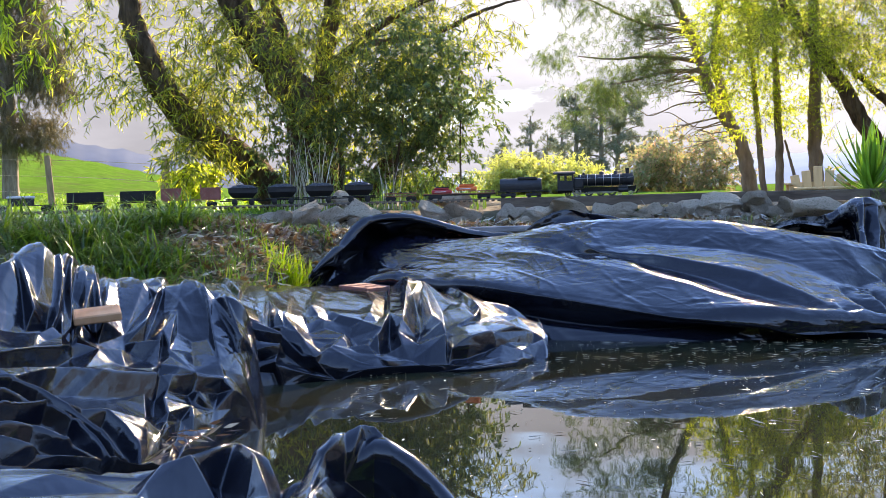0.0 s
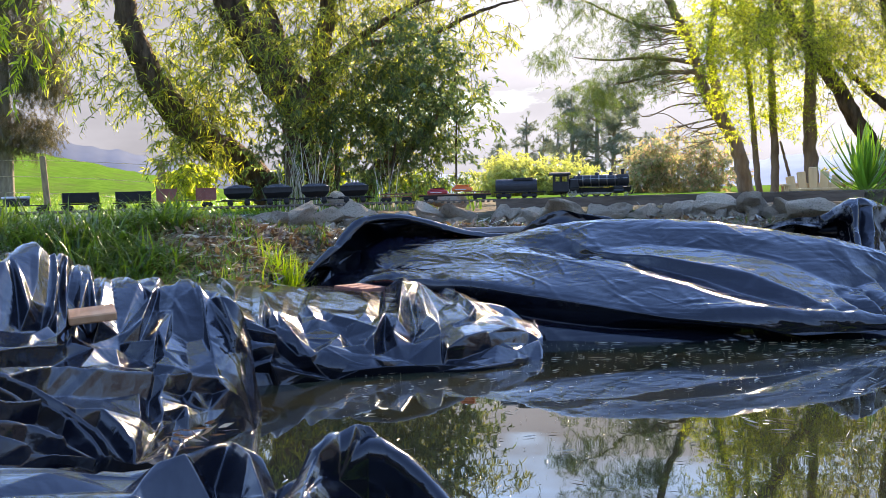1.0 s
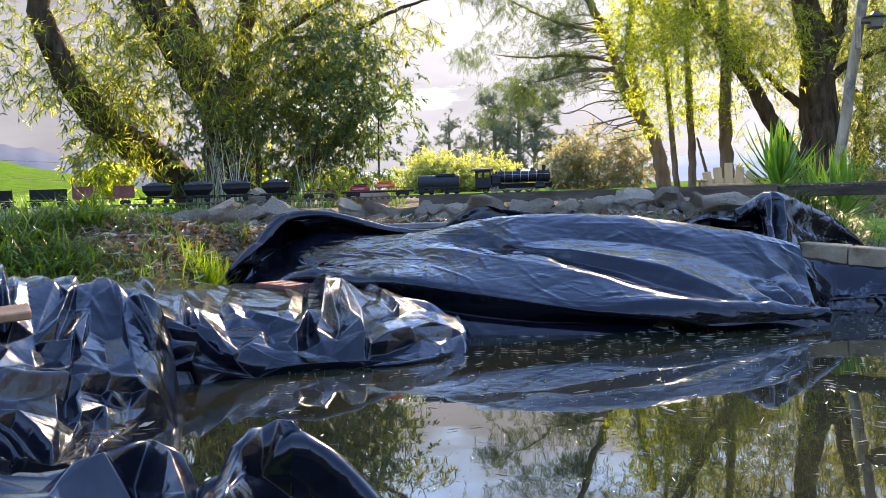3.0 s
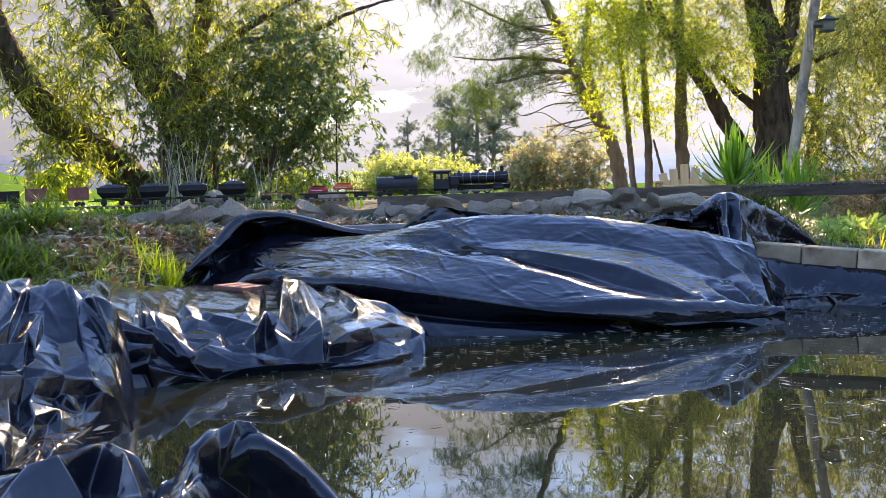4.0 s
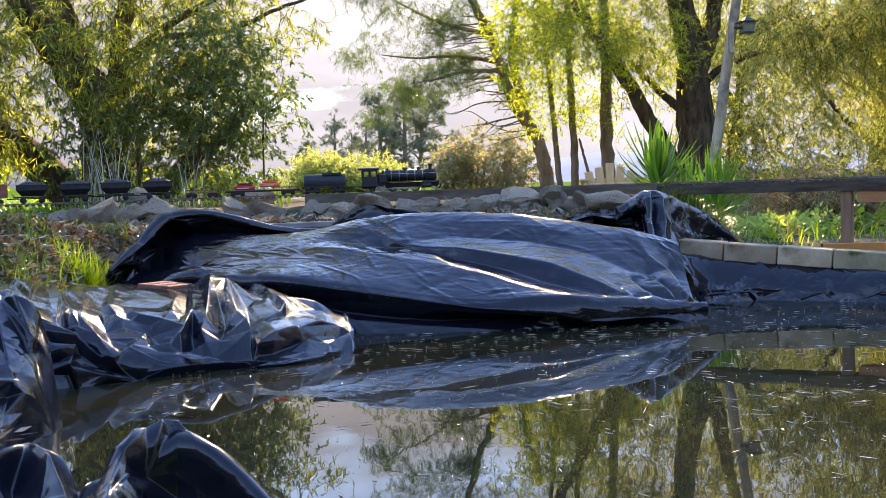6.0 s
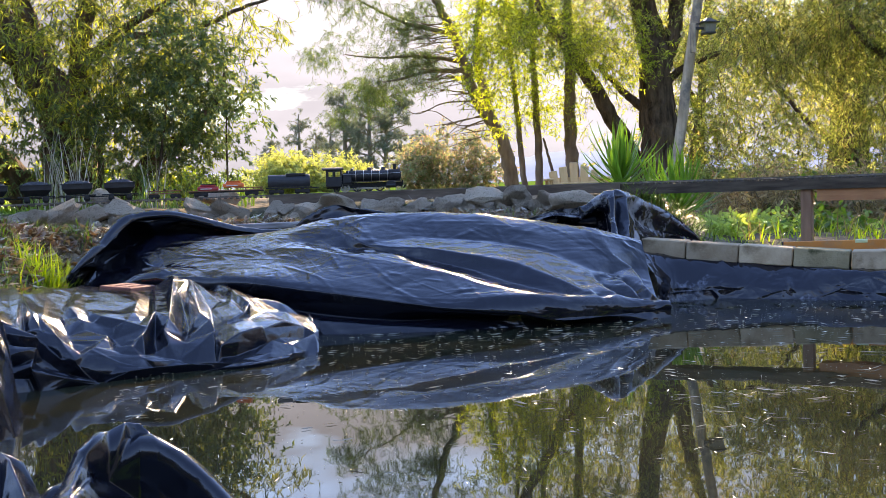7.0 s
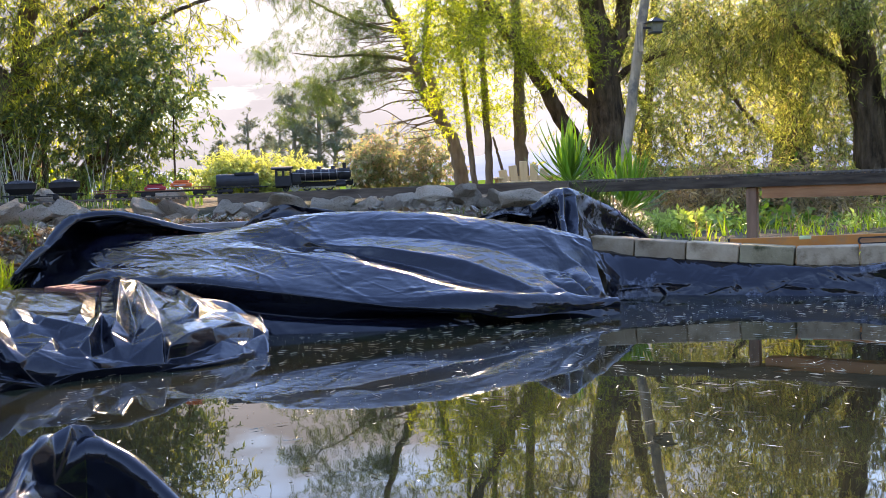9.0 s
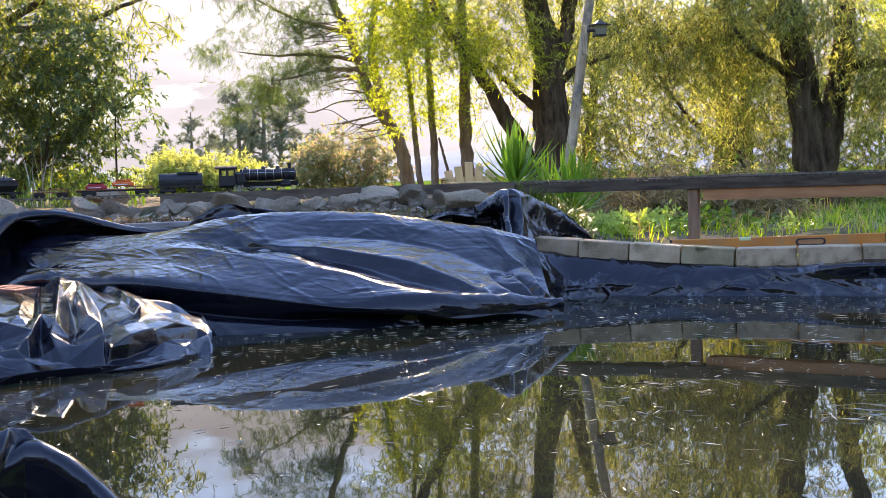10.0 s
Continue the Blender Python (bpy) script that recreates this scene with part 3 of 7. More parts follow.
def build_hills():
    def ridge(name, b0, b1, d, tops, label, mat_):
        bs = np.linspace(b0, b1, 80)
        hs = np.interp(bs, np.linspace(b0, b1, len(tops)), tops) + 0.012 * d * 0.18 * np.sin(bs * 3.1) * np.sin(bs * 1.7 + 1) + 0.0012 * d * np.sin(bs * 17)
        rows = []
        for k, (f, g) in enumerate(((0.86, 0.0), (0.93, 0.55), (1.0, 1.0), (1.12, 0.7), (1.3, 0.0))):
            rows.append(np.stack([d * f * np.sin(np.radians(bs)), d * f * np.cos(np.radians(bs)), -1.0 + hs * g], 1))
        g = np.array(rows)
        idx = np.arange(g.shape[0] * 80).reshape(-1, 80)
        q = np.stack([idx[:-1, :-1], idx[:-1, 1:], idx[1:, 1:], idx[1:, :-1]], -1).reshape(-1, 4)
        tagged(big_mesh(name, g.reshape(-1, 3), q, mat_, None, True), label, "hill", kind="structure")

    ridge("backdrop", -40, -7, 700, [44, 40, 36, 41, 44, 40, 30, 18, 10], "wooded hill beyond the pasture, greyed by painted haze", HILL)
    ridge("backdrop", -8, 45, 1500, [16, 26, 30, 34, 40, 42, 36, 40, 44], "range of far hills, painted pale blue for haze", HILL_FAR)


build_hills()

# ---------------------------------------------------------------- pond liner
liner = thing("pond_liner", Matrix(), "glossy black polythene pond liner heaped in folds over the banks", "pond liner")


def low(p, dy, z):
    """The guide point carried on towards the pond, below the water."""
    return (p[0] * (1 - dy), p[1] * (1 - dy), z)


def tuck(row, dx, dy, z):
    """The row carried on round the end of its heap and down to a height."""
    x, y, top = row[-1]
    return row + [(x + dx, y + dy, 0.45 * top + 0.55 * z), (x + 1.2 * dx, y + 1.2 * dy, z)]


def back(p, dd, dz):
    k = 1 + dd / math.hypot(p[0], p[1])
    return (p[0] * k, p[1] * k, p[2] + dz)


bank_crest = [(-0.452, 4.596, 0.225), (-0.23, 4.541, 0.338), (0.15, 4.465, 0.322), (0.489, 4.296, 0.369), (0.912, 4.183, 0.379), (1.323, 4.075, 0.32), (1.67, 4.011, 0.243)]
bank_upper = [(-0.443, 4.406, 0.186), (-0.221, 4.317, 0.27), (0.142, 4.252, 0.293), (0.463, 4.111, 0.293), (0.869, 3.969, 0.274), (1.252, 3.881, 0.243), (1.662, 3.907, 0.144)]
bank_mid = [(-0.425, 4.235, 0.164), (-0.215, 4.136, 0.208), (0.135, 4.053, 0.221), (0.444, 3.928, 0.201), (0.82, 3.754, 0.163), (1.186, 3.684, 0.141), (1.619, 3.734, 0.073)]
bank_low = [(-0.41, 4.08, 0.14), (-0.21, 4.01, 0.19), (0.13, 3.88, 0.15), (0.42, 3.78, 0.11), (0.78, 3.62, 0.07), (1.14, 3.54, 0.08), (1.59, 3.6, 0.03)]
bank_water = [(-0.42, 4.12, 0), (-0.22, 4.17, 0), (0.12, 3.84, 0), (0.41, 3.69, 0), (0.78, 3.59, 0), (1.14, 3.54, 0), (1.59, 3.57, 0)]
bank_folds = []
fold(bank_folds, 0.06, 0.05, (0.176, 0.66), (0.283, 0.667), (0.352, 0.673), (0.44, 0.686), (0.541, 0.698), (0.629, 0.704), (0.704, 0.704), (0.792, 0.717), (0.887, 0.805), (0.969, 0.849))
fold(bank_folds, 0.036, 0, (0.365, 0.396), (0.44, 0.421), (0.503, 0.447), (0.623, 0.484), (0.686, 0.522), (0.78, 0.629), (0.855, 0.686), (0.925, 0.723), (0.981, 0.83))
fold(bank_folds, -0.0096, 0, (0.44, 0.314), (0.522, 0.352), (0.623, 0.396), (0.704, 0.44), (0.786, 0.516), (0.862, 0.597))
fold(bank_folds, 0.0216, 0, (0.415, 0.031), (0.541, 0.358), (0.66, 0.384), (0.774, 0.434), (0.843, 0.509), (0.899, 0.642))
fold(bank_folds, 0.024, 0, (0.503, 0.264), (0.572, 0.082), (0.667, 0.063), (0.774, 0.245))
fold(bank_folds, 0.024, 0, (0.774, 0.245), (0.874, 0.031), (0.931, 0.314), (0.969, 0.365))
fold(bank_folds, -0.0096, 0, (0.623, 0.289), (0.723, 0.296), (0.83, 0.34), (0.906, 0.409))
fold(bank_folds, 0.036, 0, (0.937, 0.428), (0.95, 0.541), (0.969, 0.679), (0.987, 0.818))
fold(bank_folds, 0.036, 0, (0.899, 0.472), (0.925, 0.642), (0.95, 0.717), (0.987, 0.83))
fold(bank_folds, 0.036, 0, (0.881, 0.541), (0.906, 0.686), (0.943, 0.736), (0.981, 0.836))
fold(bank_folds, 0.036, 0, (0.969, 0.377), (0.975, 0.528), (0.981, 0.711), (0.994, 0.811))
fold(bank_folds, -0.0264, 0, (0.931, 0.403), (0.956, 0.522), (0.981, 0.61))
fold(bank_folds, -0.0264, 0, (0.969, 0.333), (0.981, 0.465), (1, 0.56))
fold(bank_folds, -0.0264, 0, (0.906, 0.459), (0.937, 0.597), (0.975, 0.635))
fold(bank_folds, 0.024, 0, (0.107, 0.44), (0.208, 0.623), (0.264, 0.648))
fold(bank_folds, 0.03, 0, (0.119, 0.296), (0.164, 0.497), (0.201, 0.642))
fold(bank_folds, -0.024, 0, (0.057, 0.151), (0.119, 0.377), (0.176, 0.459))
fold(bank_folds, 0.018, 0, (0.415, 0.774), (0.503, 0.799), (0.591, 0.818), (0.704, 0.836))
film("far_bank_sheet", [[back(p, 0.18, -0.08) for p in bank_crest], bank_crest, bank_upper, bank_mid, bank_low, bank_water, [low(p, 0.04, -0.25) for p in bank_water]],
     620, 420, LINER_CRINKLED, liner, bank_folds, 0.35, 8, 800, 0.45, 0.42, 0.0, 0.07, 3, (0.05, 0.85), facet=0.11, jitter=0.0030, crisp=0.65, soften=3)

lip = [(-0.54, 4.22, 0.21), (-0.44, 4.3, 0.3), (-0.33, 4.44, 0.41), (-0.17, 4.5, 0.42), (0.01, 4.55, 0.37), (0.16, 4.62, 0.34), (0.38, 4.7, 0.32)]
lip_foot = [(-0.54, 4.17, 0.16), (-0.42, 4.26, 0.16), (-0.3, 4.41, 0.19), (-0.16, 4.55, 0.2), (0.03, 4.66, 0.24), (0.18, 4.7, 0.28), (0.4, 4.72, 0.3)]
lip_in = [tuple((a + b) / 2 + (0.03 * a if i < 2 else 0) for i, (a, b) in enumerate(zip(p, q))) for p, q in zip(lip, lip_foot)]
lip_folds = []
fold(lip_folds, 0.022, 0.025, (0.02, 0.36), (0.20, 0.38), (0.34, 0.40), (0.52, 0.40), (0.70, 0.40), (0.95, 0.40))
for k, (u, v0, v1) in enumerate(((0.07, 0.42, 0.78), (0.13, 0.44, 0.70), (0.19, 0.42, 0.80), (0.26, 0.46, 0.84), (0.33, 0.44, 0.74), (0.42, 0.48, 0.80), (0.55, 0.46, 0.78))):
    fold(lip_folds, 0.026 if k % 2 else -0.022, 0, (u, v0), (u + 0.025, 0.5 * (v0 + v1)), (u + 0.01, v1))
film("raised_lip", [[back(p, 0.42, -0.16) for p in lip], [back(p, 0.06, -0.03) for p in lip], lip, [back(p, 0.015, -0.03) for p in lip], lip_in, lip_foot, [back(p, -0.25, -0.06) for p in lip_foot]],
     260, 200, LINER_CRINKLED, liner, lip_folds, 0.3, 0, 60, 1.4, 0.7, 0.0, 0.1, 8, facet=0.10, jitter=0.008, crisp=0.97)

flap_ridge = [(0.33, 4.79, 0.33), (0.52, 4.73, 0.43), (0.64, 4.74, 0.41), (0.79, 4.76, 0.38)]
film("blue_flap", [[(0.29, 4.84, 0.3), (0.42, 4.88, 0.31), (0.57, 4.87, 0.32), (0.8, 4.83, 0.34)], [back(p, 0.02, -0.02) for p in flap_ridge], flap_ridge, [back(p, -0.012, -0.045) for p in flap_ridge], [(0.32, 4.69, 0.32), (0.48, 4.66, 0.33), (0.62, 4.66, 0.33), (0.78, 4.69, 0.34)]],
     120, 90, LINER, liner, [], 0.3, 0, 12, 0.8, 0.7, 0.0, 0.1, 5, facet=0.12, jitter=0.016, crisp=0.95)

peak_crest = [(1.23, 4.43, 0.3), (1.44, 4.39, 0.36), (1.57, 4.38, 0.36), (1.7, 4.38, 0.44), (1.87, 4.48, 0.38), (2.04, 4.56, 0.31), (2.21, 4.59, 0.2)]
peak_in = [(1.26, 4.44, 0.29), (1.48, 4.5, 0.32), (1.62, 4.41, 0.31), (1.66, 4.26, 0.32), (1.81, 4.37, 0.3), (2.01, 4.51, 0.26), (2.18, 4.56, 0.19)]
peak_foot = [(1.3, 4.41, 0.26), (1.47, 4.38, 0.26), (1.59, 4.26, 0.24), (1.62, 4.11, 0.2), (1.7, 4.18, 0.2), (1.98, 4.5, 0.2), (2.15, 4.53, 0.18)]
peak_folds = []
fold(peak_folds, 0.030, 0, (0.50, 0.25), (0.49, 0.45), (0.46, 0.75))
fold(peak_folds, 0.026, 0, (0.50, 0.25), (0.56, 0.42), (0.60, 0.74))
fold(peak_folds, -0.030, 0, (0.53, 0.32), (0.535, 0.50), (0.53, 0.76))
fold(peak_folds, 0.030, 0, (0.50, 0.25), (0.40, 0.27), (0.28, 0.26), (0.10, 0.26))
fold(peak_folds, -0.045, 0, (0.44, 0.38), (0.34, 0.45), (0.18, 0.46))
fold(peak_folds, 0.022, 0, (0.46, 0.72), (0.34, 0.70), (0.20, 0.68))
fold(peak_folds, 0.028, 0, (0.50, 0.25), (0.64, 0.26), (0.80, 0.26), (0.94, 0.28))
fold(peak_folds, -0.030, 0, (0.62, 0.36), (0.72, 0.46), (0.86, 0.55))
film("raised_peak", [[back(p, 0.35, -0.2) for p in peak_crest], peak_crest, peak_in, peak_foot, [back(p, -0.1, -0.1) for p in peak_foot]],
     260, 200, LINER_DUSTY, liner, peak_folds, 0.3, 0, 60, 1.0, 0.7, 0.0, 0.1, 11, facet=0.11, jitter=0.008, crisp=0.97)

wall_top = [(1.75, 4.25, 0.19), (1.91, 4.21, 0.16), (2.13, 4.06, 0.14), (2.3, 3.93, 0.12), (2.44, 3.75, 0.11), (2.61, 3.62, 0.11), (2.88, 3.38, 0.13), (3.35, 3.15, 0.11)]
wall_bulge = [(1.75, 4.05, 0.09), (1.87, 4.08, 0.06), (2.06, 3.95, 0.06), (2.24, 3.82, 0.05), (2.39, 3.68, 0.04), (2.57, 3.56, 0.05), (2.85, 3.35, 0.07), (3.28, 3.08, 0.04)]
wall_bulge = [back(p, 0.045, 0.0) for p in wall_bulge]
wall_water = [back((p[0], p[1], -0.02), -0.03, 0) for p in wall_bulge]
film("wall_sheet", [[back(p, 0.12, 0.004) for p in wall_top], wall_top, wall_bulge, wall_water, [low(p, 0.03, -0.25) for p in wall_water]],
     480, 200, LINER_SCUFFED, liner, [], 0.3, 0, 220, 0.9, 0.8, 0.0, 0.1, 17, facet=0.10, jitter=0.008, crisp=0.85)

lump_back = [(-0.82, 3.4, 0.27), (-0.65, 3.64, 0.22), (-0.38, 3.83, 0.18), (-0.14, 3.9, 0.19), (0.1, 3.8, 0.14), (0.3, 3.61, 0.07)]
lump_top = [(-0.76, 3.11, 0.21), (-0.57, 3.15, 0.19), (-0.33, 3.28, 0.15), (-0.12, 3.32, 0.13), (0.09, 3.32, 0.11), (0.31, 3.39, 0.04)]
lump_face = [(-0.72, 2.93, 0.13), (-0.54, 2.97, 0.1), (-0.31, 3.06, 0.05), (-0.12, 3.12, 0.02), (0.08, 3.14, 0.02), (0.3, 3.29, -0.01)]
lump_water = [back((p[0], p[1], -0.03), -0.05, 0) for p in lump_face]
lump_folds = []
fold(lump_folds, 0.0165, 0.03, (0, 0.151), (0.063, 0.107), (0.157, 0.321), (0.195, 0.075))
fold(lump_folds, 0.011, 0, (0.195, 0.145), (0.277, 0.296), (0.358, 0.176), (0.459, 0.226))
fold(lump_folds, 0.0193, 0.04, (0.541, 0.132), (0.61, 0.239), (0.667, 0.126), (0.786, 0.289), (0.906, 0.208), (0.994, 0.17))
fold(lump_folds, 0.0165, 0, (0.987, 0.258), (0.987, 0.434), (1, 0.799))
fold(lump_folds, 0.0193, 0, (0.27, 0.409), (0.327, 0.384), (0.409, 0.069), (0.491, 0.34))
fold(lump_folds, 0.0165, 0.03, (0.491, 0.069), (0.591, 0.057), (0.698, 0.075), (0.811, 0.088), (0.912, 0.151))
fold(lump_folds, 0.0303, 0.06, (0.73, 0.547), (0.774, 0.516), (0.836, 0.472), (0.962, 0.39))
fold(lump_folds, -0.0248, 0, (0.698, 0.34), (0.711, 0.453), (0.717, 0.597))
fold(lump_folds, 0.0275, 0, (0.264, 0.434), (0.296, 0.541), (0.333, 0.648), (0.39, 0.774))
fold(lump_folds, -0.0165, 0, (0.314, 0.346), (0.327, 0.472), (0.34, 0.56))
fold(lump_folds, 0.0248, 0, (0.409, 0.503), (0.377, 0.572), (0.34, 0.654))
fold(lump_folds, 0.0165, 0, (0.358, 0.434), (0.396, 0.421), (0.459, 0.44), (0.503, 0.434))
fold(lump_folds, -0.0165, 0, (0.377, 0.421), (0.428, 0.478), (0.459, 0.535))
fold(lump_folds, 0.0275, 0, (0.541, 0.39), (0.516, 0.478), (0.472, 0.553), (0.415, 0.56))
fold(lump_folds, 0.022, 0, (0.472, 0.541), (0.503, 0.604), (0.541, 0.679))
fold(lump_folds, -0.0248, 0, (0.541, 0.019), (0.541, 0.459), (0.547, 0.528))
fold(lump_folds, 0.0303, 0, (0.616, 0), (0.579, 0.44), (0.566, 0.491), (0.579, 0.547), (0.604, 0.604))
fold(lump_folds, 0.0275, 0, (0.616, 0.006), (0.667, 0.409), (0.704, 0.453), (0.711, 0.497), (0.673, 0.547), (0.61, 0.604))
fold(lump_folds, -0.033, 0, (0.623, 0.34), (0.635, 0.403), (0.623, 0.478))
fold(lump_folds, 0.0248, 0.035, (0.39, 0.78), (0.459, 0.723), (0.56, 0.692), (0.635, 0.686), (0.717, 0.654))
fold(lump_folds, 0.0248, 0.03, (0.73, 0.73), (0.805, 0.761), (0.912, 0.742), (0.956, 0.585))
fold(lump_folds, 0.0138, 0, (0.836, 0.453), (0.868, 0.516), (0.855, 0.648))
fold(lump_folds, 0.011, 0, (0.887, 0.472), (0.925, 0.535), (0.912, 0.648))
fold(lump_folds, 0.011, 0, (0.723, 0), (0.792, 0.377), (0.868, 0.075), (0.956, 0.258))
fold(lump_folds, -0.011, 0, (0.742, 0.415), (0.811, 0.365), (0.899, 0.314))
fold(lump_folds, 0.0275, 0.04, (0.119, 0.428), (0.182, 0.491), (0.264, 0.553), (0.314, 0.629))
fold(lump_folds, 0.0248, 0, (0.189, 0.497), (0.182, 0.585), (0.182, 0.642))
fold(lump_folds, 0.022, 0.03, (0.182, 0.635), (0.22, 0.616), (0.258, 0.591), (0.245, 0.673), (0.264, 0.792))
fold(lump_folds, -0.0275, 0, (0.22, 0), (0.233, 0.503), (0.296, 0.597))
fold(lump_folds, 0.0248, 0.02, (0.264, 0.799), (0.321, 0.755), (0.403, 0.786), (0.522, 0.83))
fold(lump_folds, -0.022, 0, (0.289, 0.642), (0.34, 0.667), (0.384, 0.742))
fold(lump_folds, 0.022, 0, (0.138, 0.107), (0.189, 0.05), (0.252, 0.44), (0.27, 0.503))
fold(lump_folds, 0.0165, 0, (0.27, 0.491), (0.226, 0.503), (0.182, 0.497))
film("middle_sheet", [[back(p, 0.35, -0.14) for p in lump_back], lump_back, lump_top, lump_face, lump_water, [low(p, 0.05, -0.25) for p in lump_water]],
     520, 520, LINER, liner, lump_folds, 0.30, 2, 160, 0.9, 0.7, 0.0, 0.10, 21, facet=0.085, jitter=0.009, crisp=0.97, rise=0.4)

pile_back = [(-1.041, 2.096, 0.407), (-0.94, 2.252, 0.396), (-0.891, 2.379, 0.413), (-0.823, 2.508, 0.346), (-0.741, 2.613, 0.319), (-0.625, 2.62, 0.307), (-0.502, 2.588, 0.276)]
ledge_one = [(-0.973, 1.951, 0.337), (-0.882, 2.103, 0.318), (-0.833, 2.208, 0.299), (-0.764, 2.317, 0.273), (-0.689, 2.418, 0.256), (-0.59, 2.456, 0.235), (-0.484, 2.477, 0.21)]
ledge_two = [(-0.906, 1.805, 0.249), (-0.821, 1.944, 0.224), (-0.777, 2.047, 0.206), (-0.712, 2.145, 0.186), (-0.643, 2.241, 0.165), (-0.558, 2.308, 0.15), (-0.47, 2.388, 0.124)]
ledge_three = [(-0.842, 1.67, 0.189), (-0.758, 1.786, 0.162), (-0.714, 1.868, 0.142), (-0.656, 1.963, 0.117), (-0.599, 2.071, 0.089), (-0.538, 2.209, 0.061), (-0.467, 2.36, 0.052)]
ledge_four = [(-0.787, 1.552, 0.146), (-0.699, 1.637, 0.122), (-0.66, 1.718, 0.098), (-0.612, 1.82, 0.071), (-0.567, 1.949, 0.038), (-0.523, 2.137, 0.013), (-0.466, 2.344, 0.005)]
drop_four = [(-0.771, 1.515, 0.089), (-0.685, 1.599, 0.07), (-0.648, 1.679, 0.05), (-0.601, 1.781, 0.034), (-0.56, 1.92, 0.004), (-0.518, 2.107, -0.026), (-0.465, 2.334, -0.025)]
pile_folds = []
fold(pile_folds, 0.0231, 0, (0.201, 0.107), (0.226, 0.119), (0.239, 0.164), (0.277, 0.176), (0.321, 0.151))
fold(pile_folds, 0.021, 0, (0.321, 0.151), (0.333, 0.119), (0.352, 0.107))
fold(pile_folds, 0.0189, 0, (0.283, 0.164), (0.283, 0.201), (0.277, 0.239))
fold(pile_folds, -0.0147, 0, (0.27, 0.164), (0.27, 0.101), (0.302, 0.233), (0.314, 0.063))
fold(pile_folds, 0.0189, 0, (0.101, 0.189), (0.145, 0.189), (0.226, 0.101), (0.233, 0.233), (0.264, 0.289))
fold(pile_folds, 0.0189, 0, (0.346, 0.195), (0.377, 0.182), (0.409, 0.107), (0.415, 0.082))
fold(pile_folds, 0.0168, 0, (0.34, 0.208), (0.346, 0.075), (0.34, 0.289))
fold(pile_folds, -0.0168, 0, (0.327, 0.17), (0.321, 0.233), (0.34, 0.258))
fold(pile_folds, -0.0126, 0, (0.377, 0.145), (0.39, 0.226), (0.415, 0.082))
fold(pile_folds, 0.0168, 0, (0.421, 0.107), (0.497, 0.195), (0.591, 0.176))
fold(pile_folds, 0.0231, 0, (0.591, 0.189), (0.66, 0.082), (0.736, 0.044))
fold(pile_folds, 0.0263, 0.027, (0.308, 0.384), (0.34, 0.013), (0.384, 0.327), (0.503, 0.321), (0.597, 0.031), (0.742, 0.321))
fold(pile_folds, -0.0063, 0, (0.434, 0.088), (0.553, 0.258), (0.667, 0.264))
fold(pile_folds, 0.0263, 0.024, (0.063, 0.321), (0.126, 0.044), (0.201, 0.308), (0.277, 0.296), (0.302, 0.019), (0.314, 0.352))
fold(pile_folds, 0.0237, 0.021, (0.063, 0.415), (0.119, 0.415), (0.201, 0.403), (0.283, 0.396), (0.321, 0.377))
fold(pile_folds, -0.0147, 0, (0.088, 0.327), (0.176, 0.333), (0.258, 0.327), (0.283, 0.013))
fold(pile_folds, 0.0105, 0, (0.289, 0.289), (0.264, 0.333), (0.226, 0.352))
fold(pile_folds, 0.0105, 0, (0.302, 0.025), (0.289, 0.358), (0.252, 0.365))
fold(pile_folds, 0.0263, 0.036, (0.063, 0.472), (0.119, 0.465), (0.27, 0.459), (0.409, 0.465), (0.528, 0.465), (0.623, 0.453), (0.692, 0.472))
fold(pile_folds, 0.021, 0, (0.698, 0.465), (0.711, 0.516), (0.711, 0.585))
fold(pile_folds, 0.0126, 0, (0.327, 0.352), (0.377, 0.39), (0.421, 0.421))
fold(pile_folds, 0.0237, 0.012, (0.547, 0.333), (0.541, 0.371), (0.535, 0.434))
fold(pile_folds, 0.0147, 0, (0.541, 0.358), (0.472, 0.371), (0.434, 0.39), (0.447, 0.434))
fold(pile_folds, -0.0168, 0, (0.409, 0.031), (0.459, 0.377), (0.497, 0.396))
fold(pile_folds, 0.0126, 0, (0.566, 0.377), (0.635, 0), (0.686, 0.415), (0.704, 0.453))
fold(pile_folds, -0.0168, 0, (0.585, 0.308), (0.667, 0.314), (0.704, 0.006))
fold(pile_folds, 0.0126, 0, (0.541, 0.421), (0.591, 0.434), (0.629, 0.44))
fold(pile_folds, 0.029, 0.018, (0.082, 0.478), (0.138, 0.491), (0.22, 0.522), (0.296, 0.566), (0.377, 0.642), (0.447, 0.73))
fold(pile_folds, 0.0263, 0.015, (0.082, 0.516), (0.126, 0.516), (0.201, 0.541))
fold(pile_folds, 0.0316, 0.018, (0.082, 0.579), (0.126, 0.566), (0.245, 0.553), (0.308, 0.597), (0.365, 0.673), (0.409, 0.748))
fold(pile_folds, 0.0263, 0.018, (0.333, 0.56), (0.39, 0.572), (0.434, 0.616), (0.472, 0.679), (0.478, 0.748))
fold(pile_folds, 0.0189, 0, (0.497, 0.503), (0.497, 0.585), (0.503, 0.698))
fold(pile_folds, -0.0189, 0, (0.535, 0.459), (0.535, 0.535), (0.541, 0.629))
fold(pile_folds, 0.0168, 0, (0.553, 0.579), (0.535, 0.642), (0.528, 0.717))
fold(pile_folds, 0.0168, 0, (0.623, 0.648), (0.591, 0.698), (0.56, 0.799))
fold(pile_folds, -0.0126, 0, (0.597, 0.566), (0.585, 0.648), (0.572, 0.717))
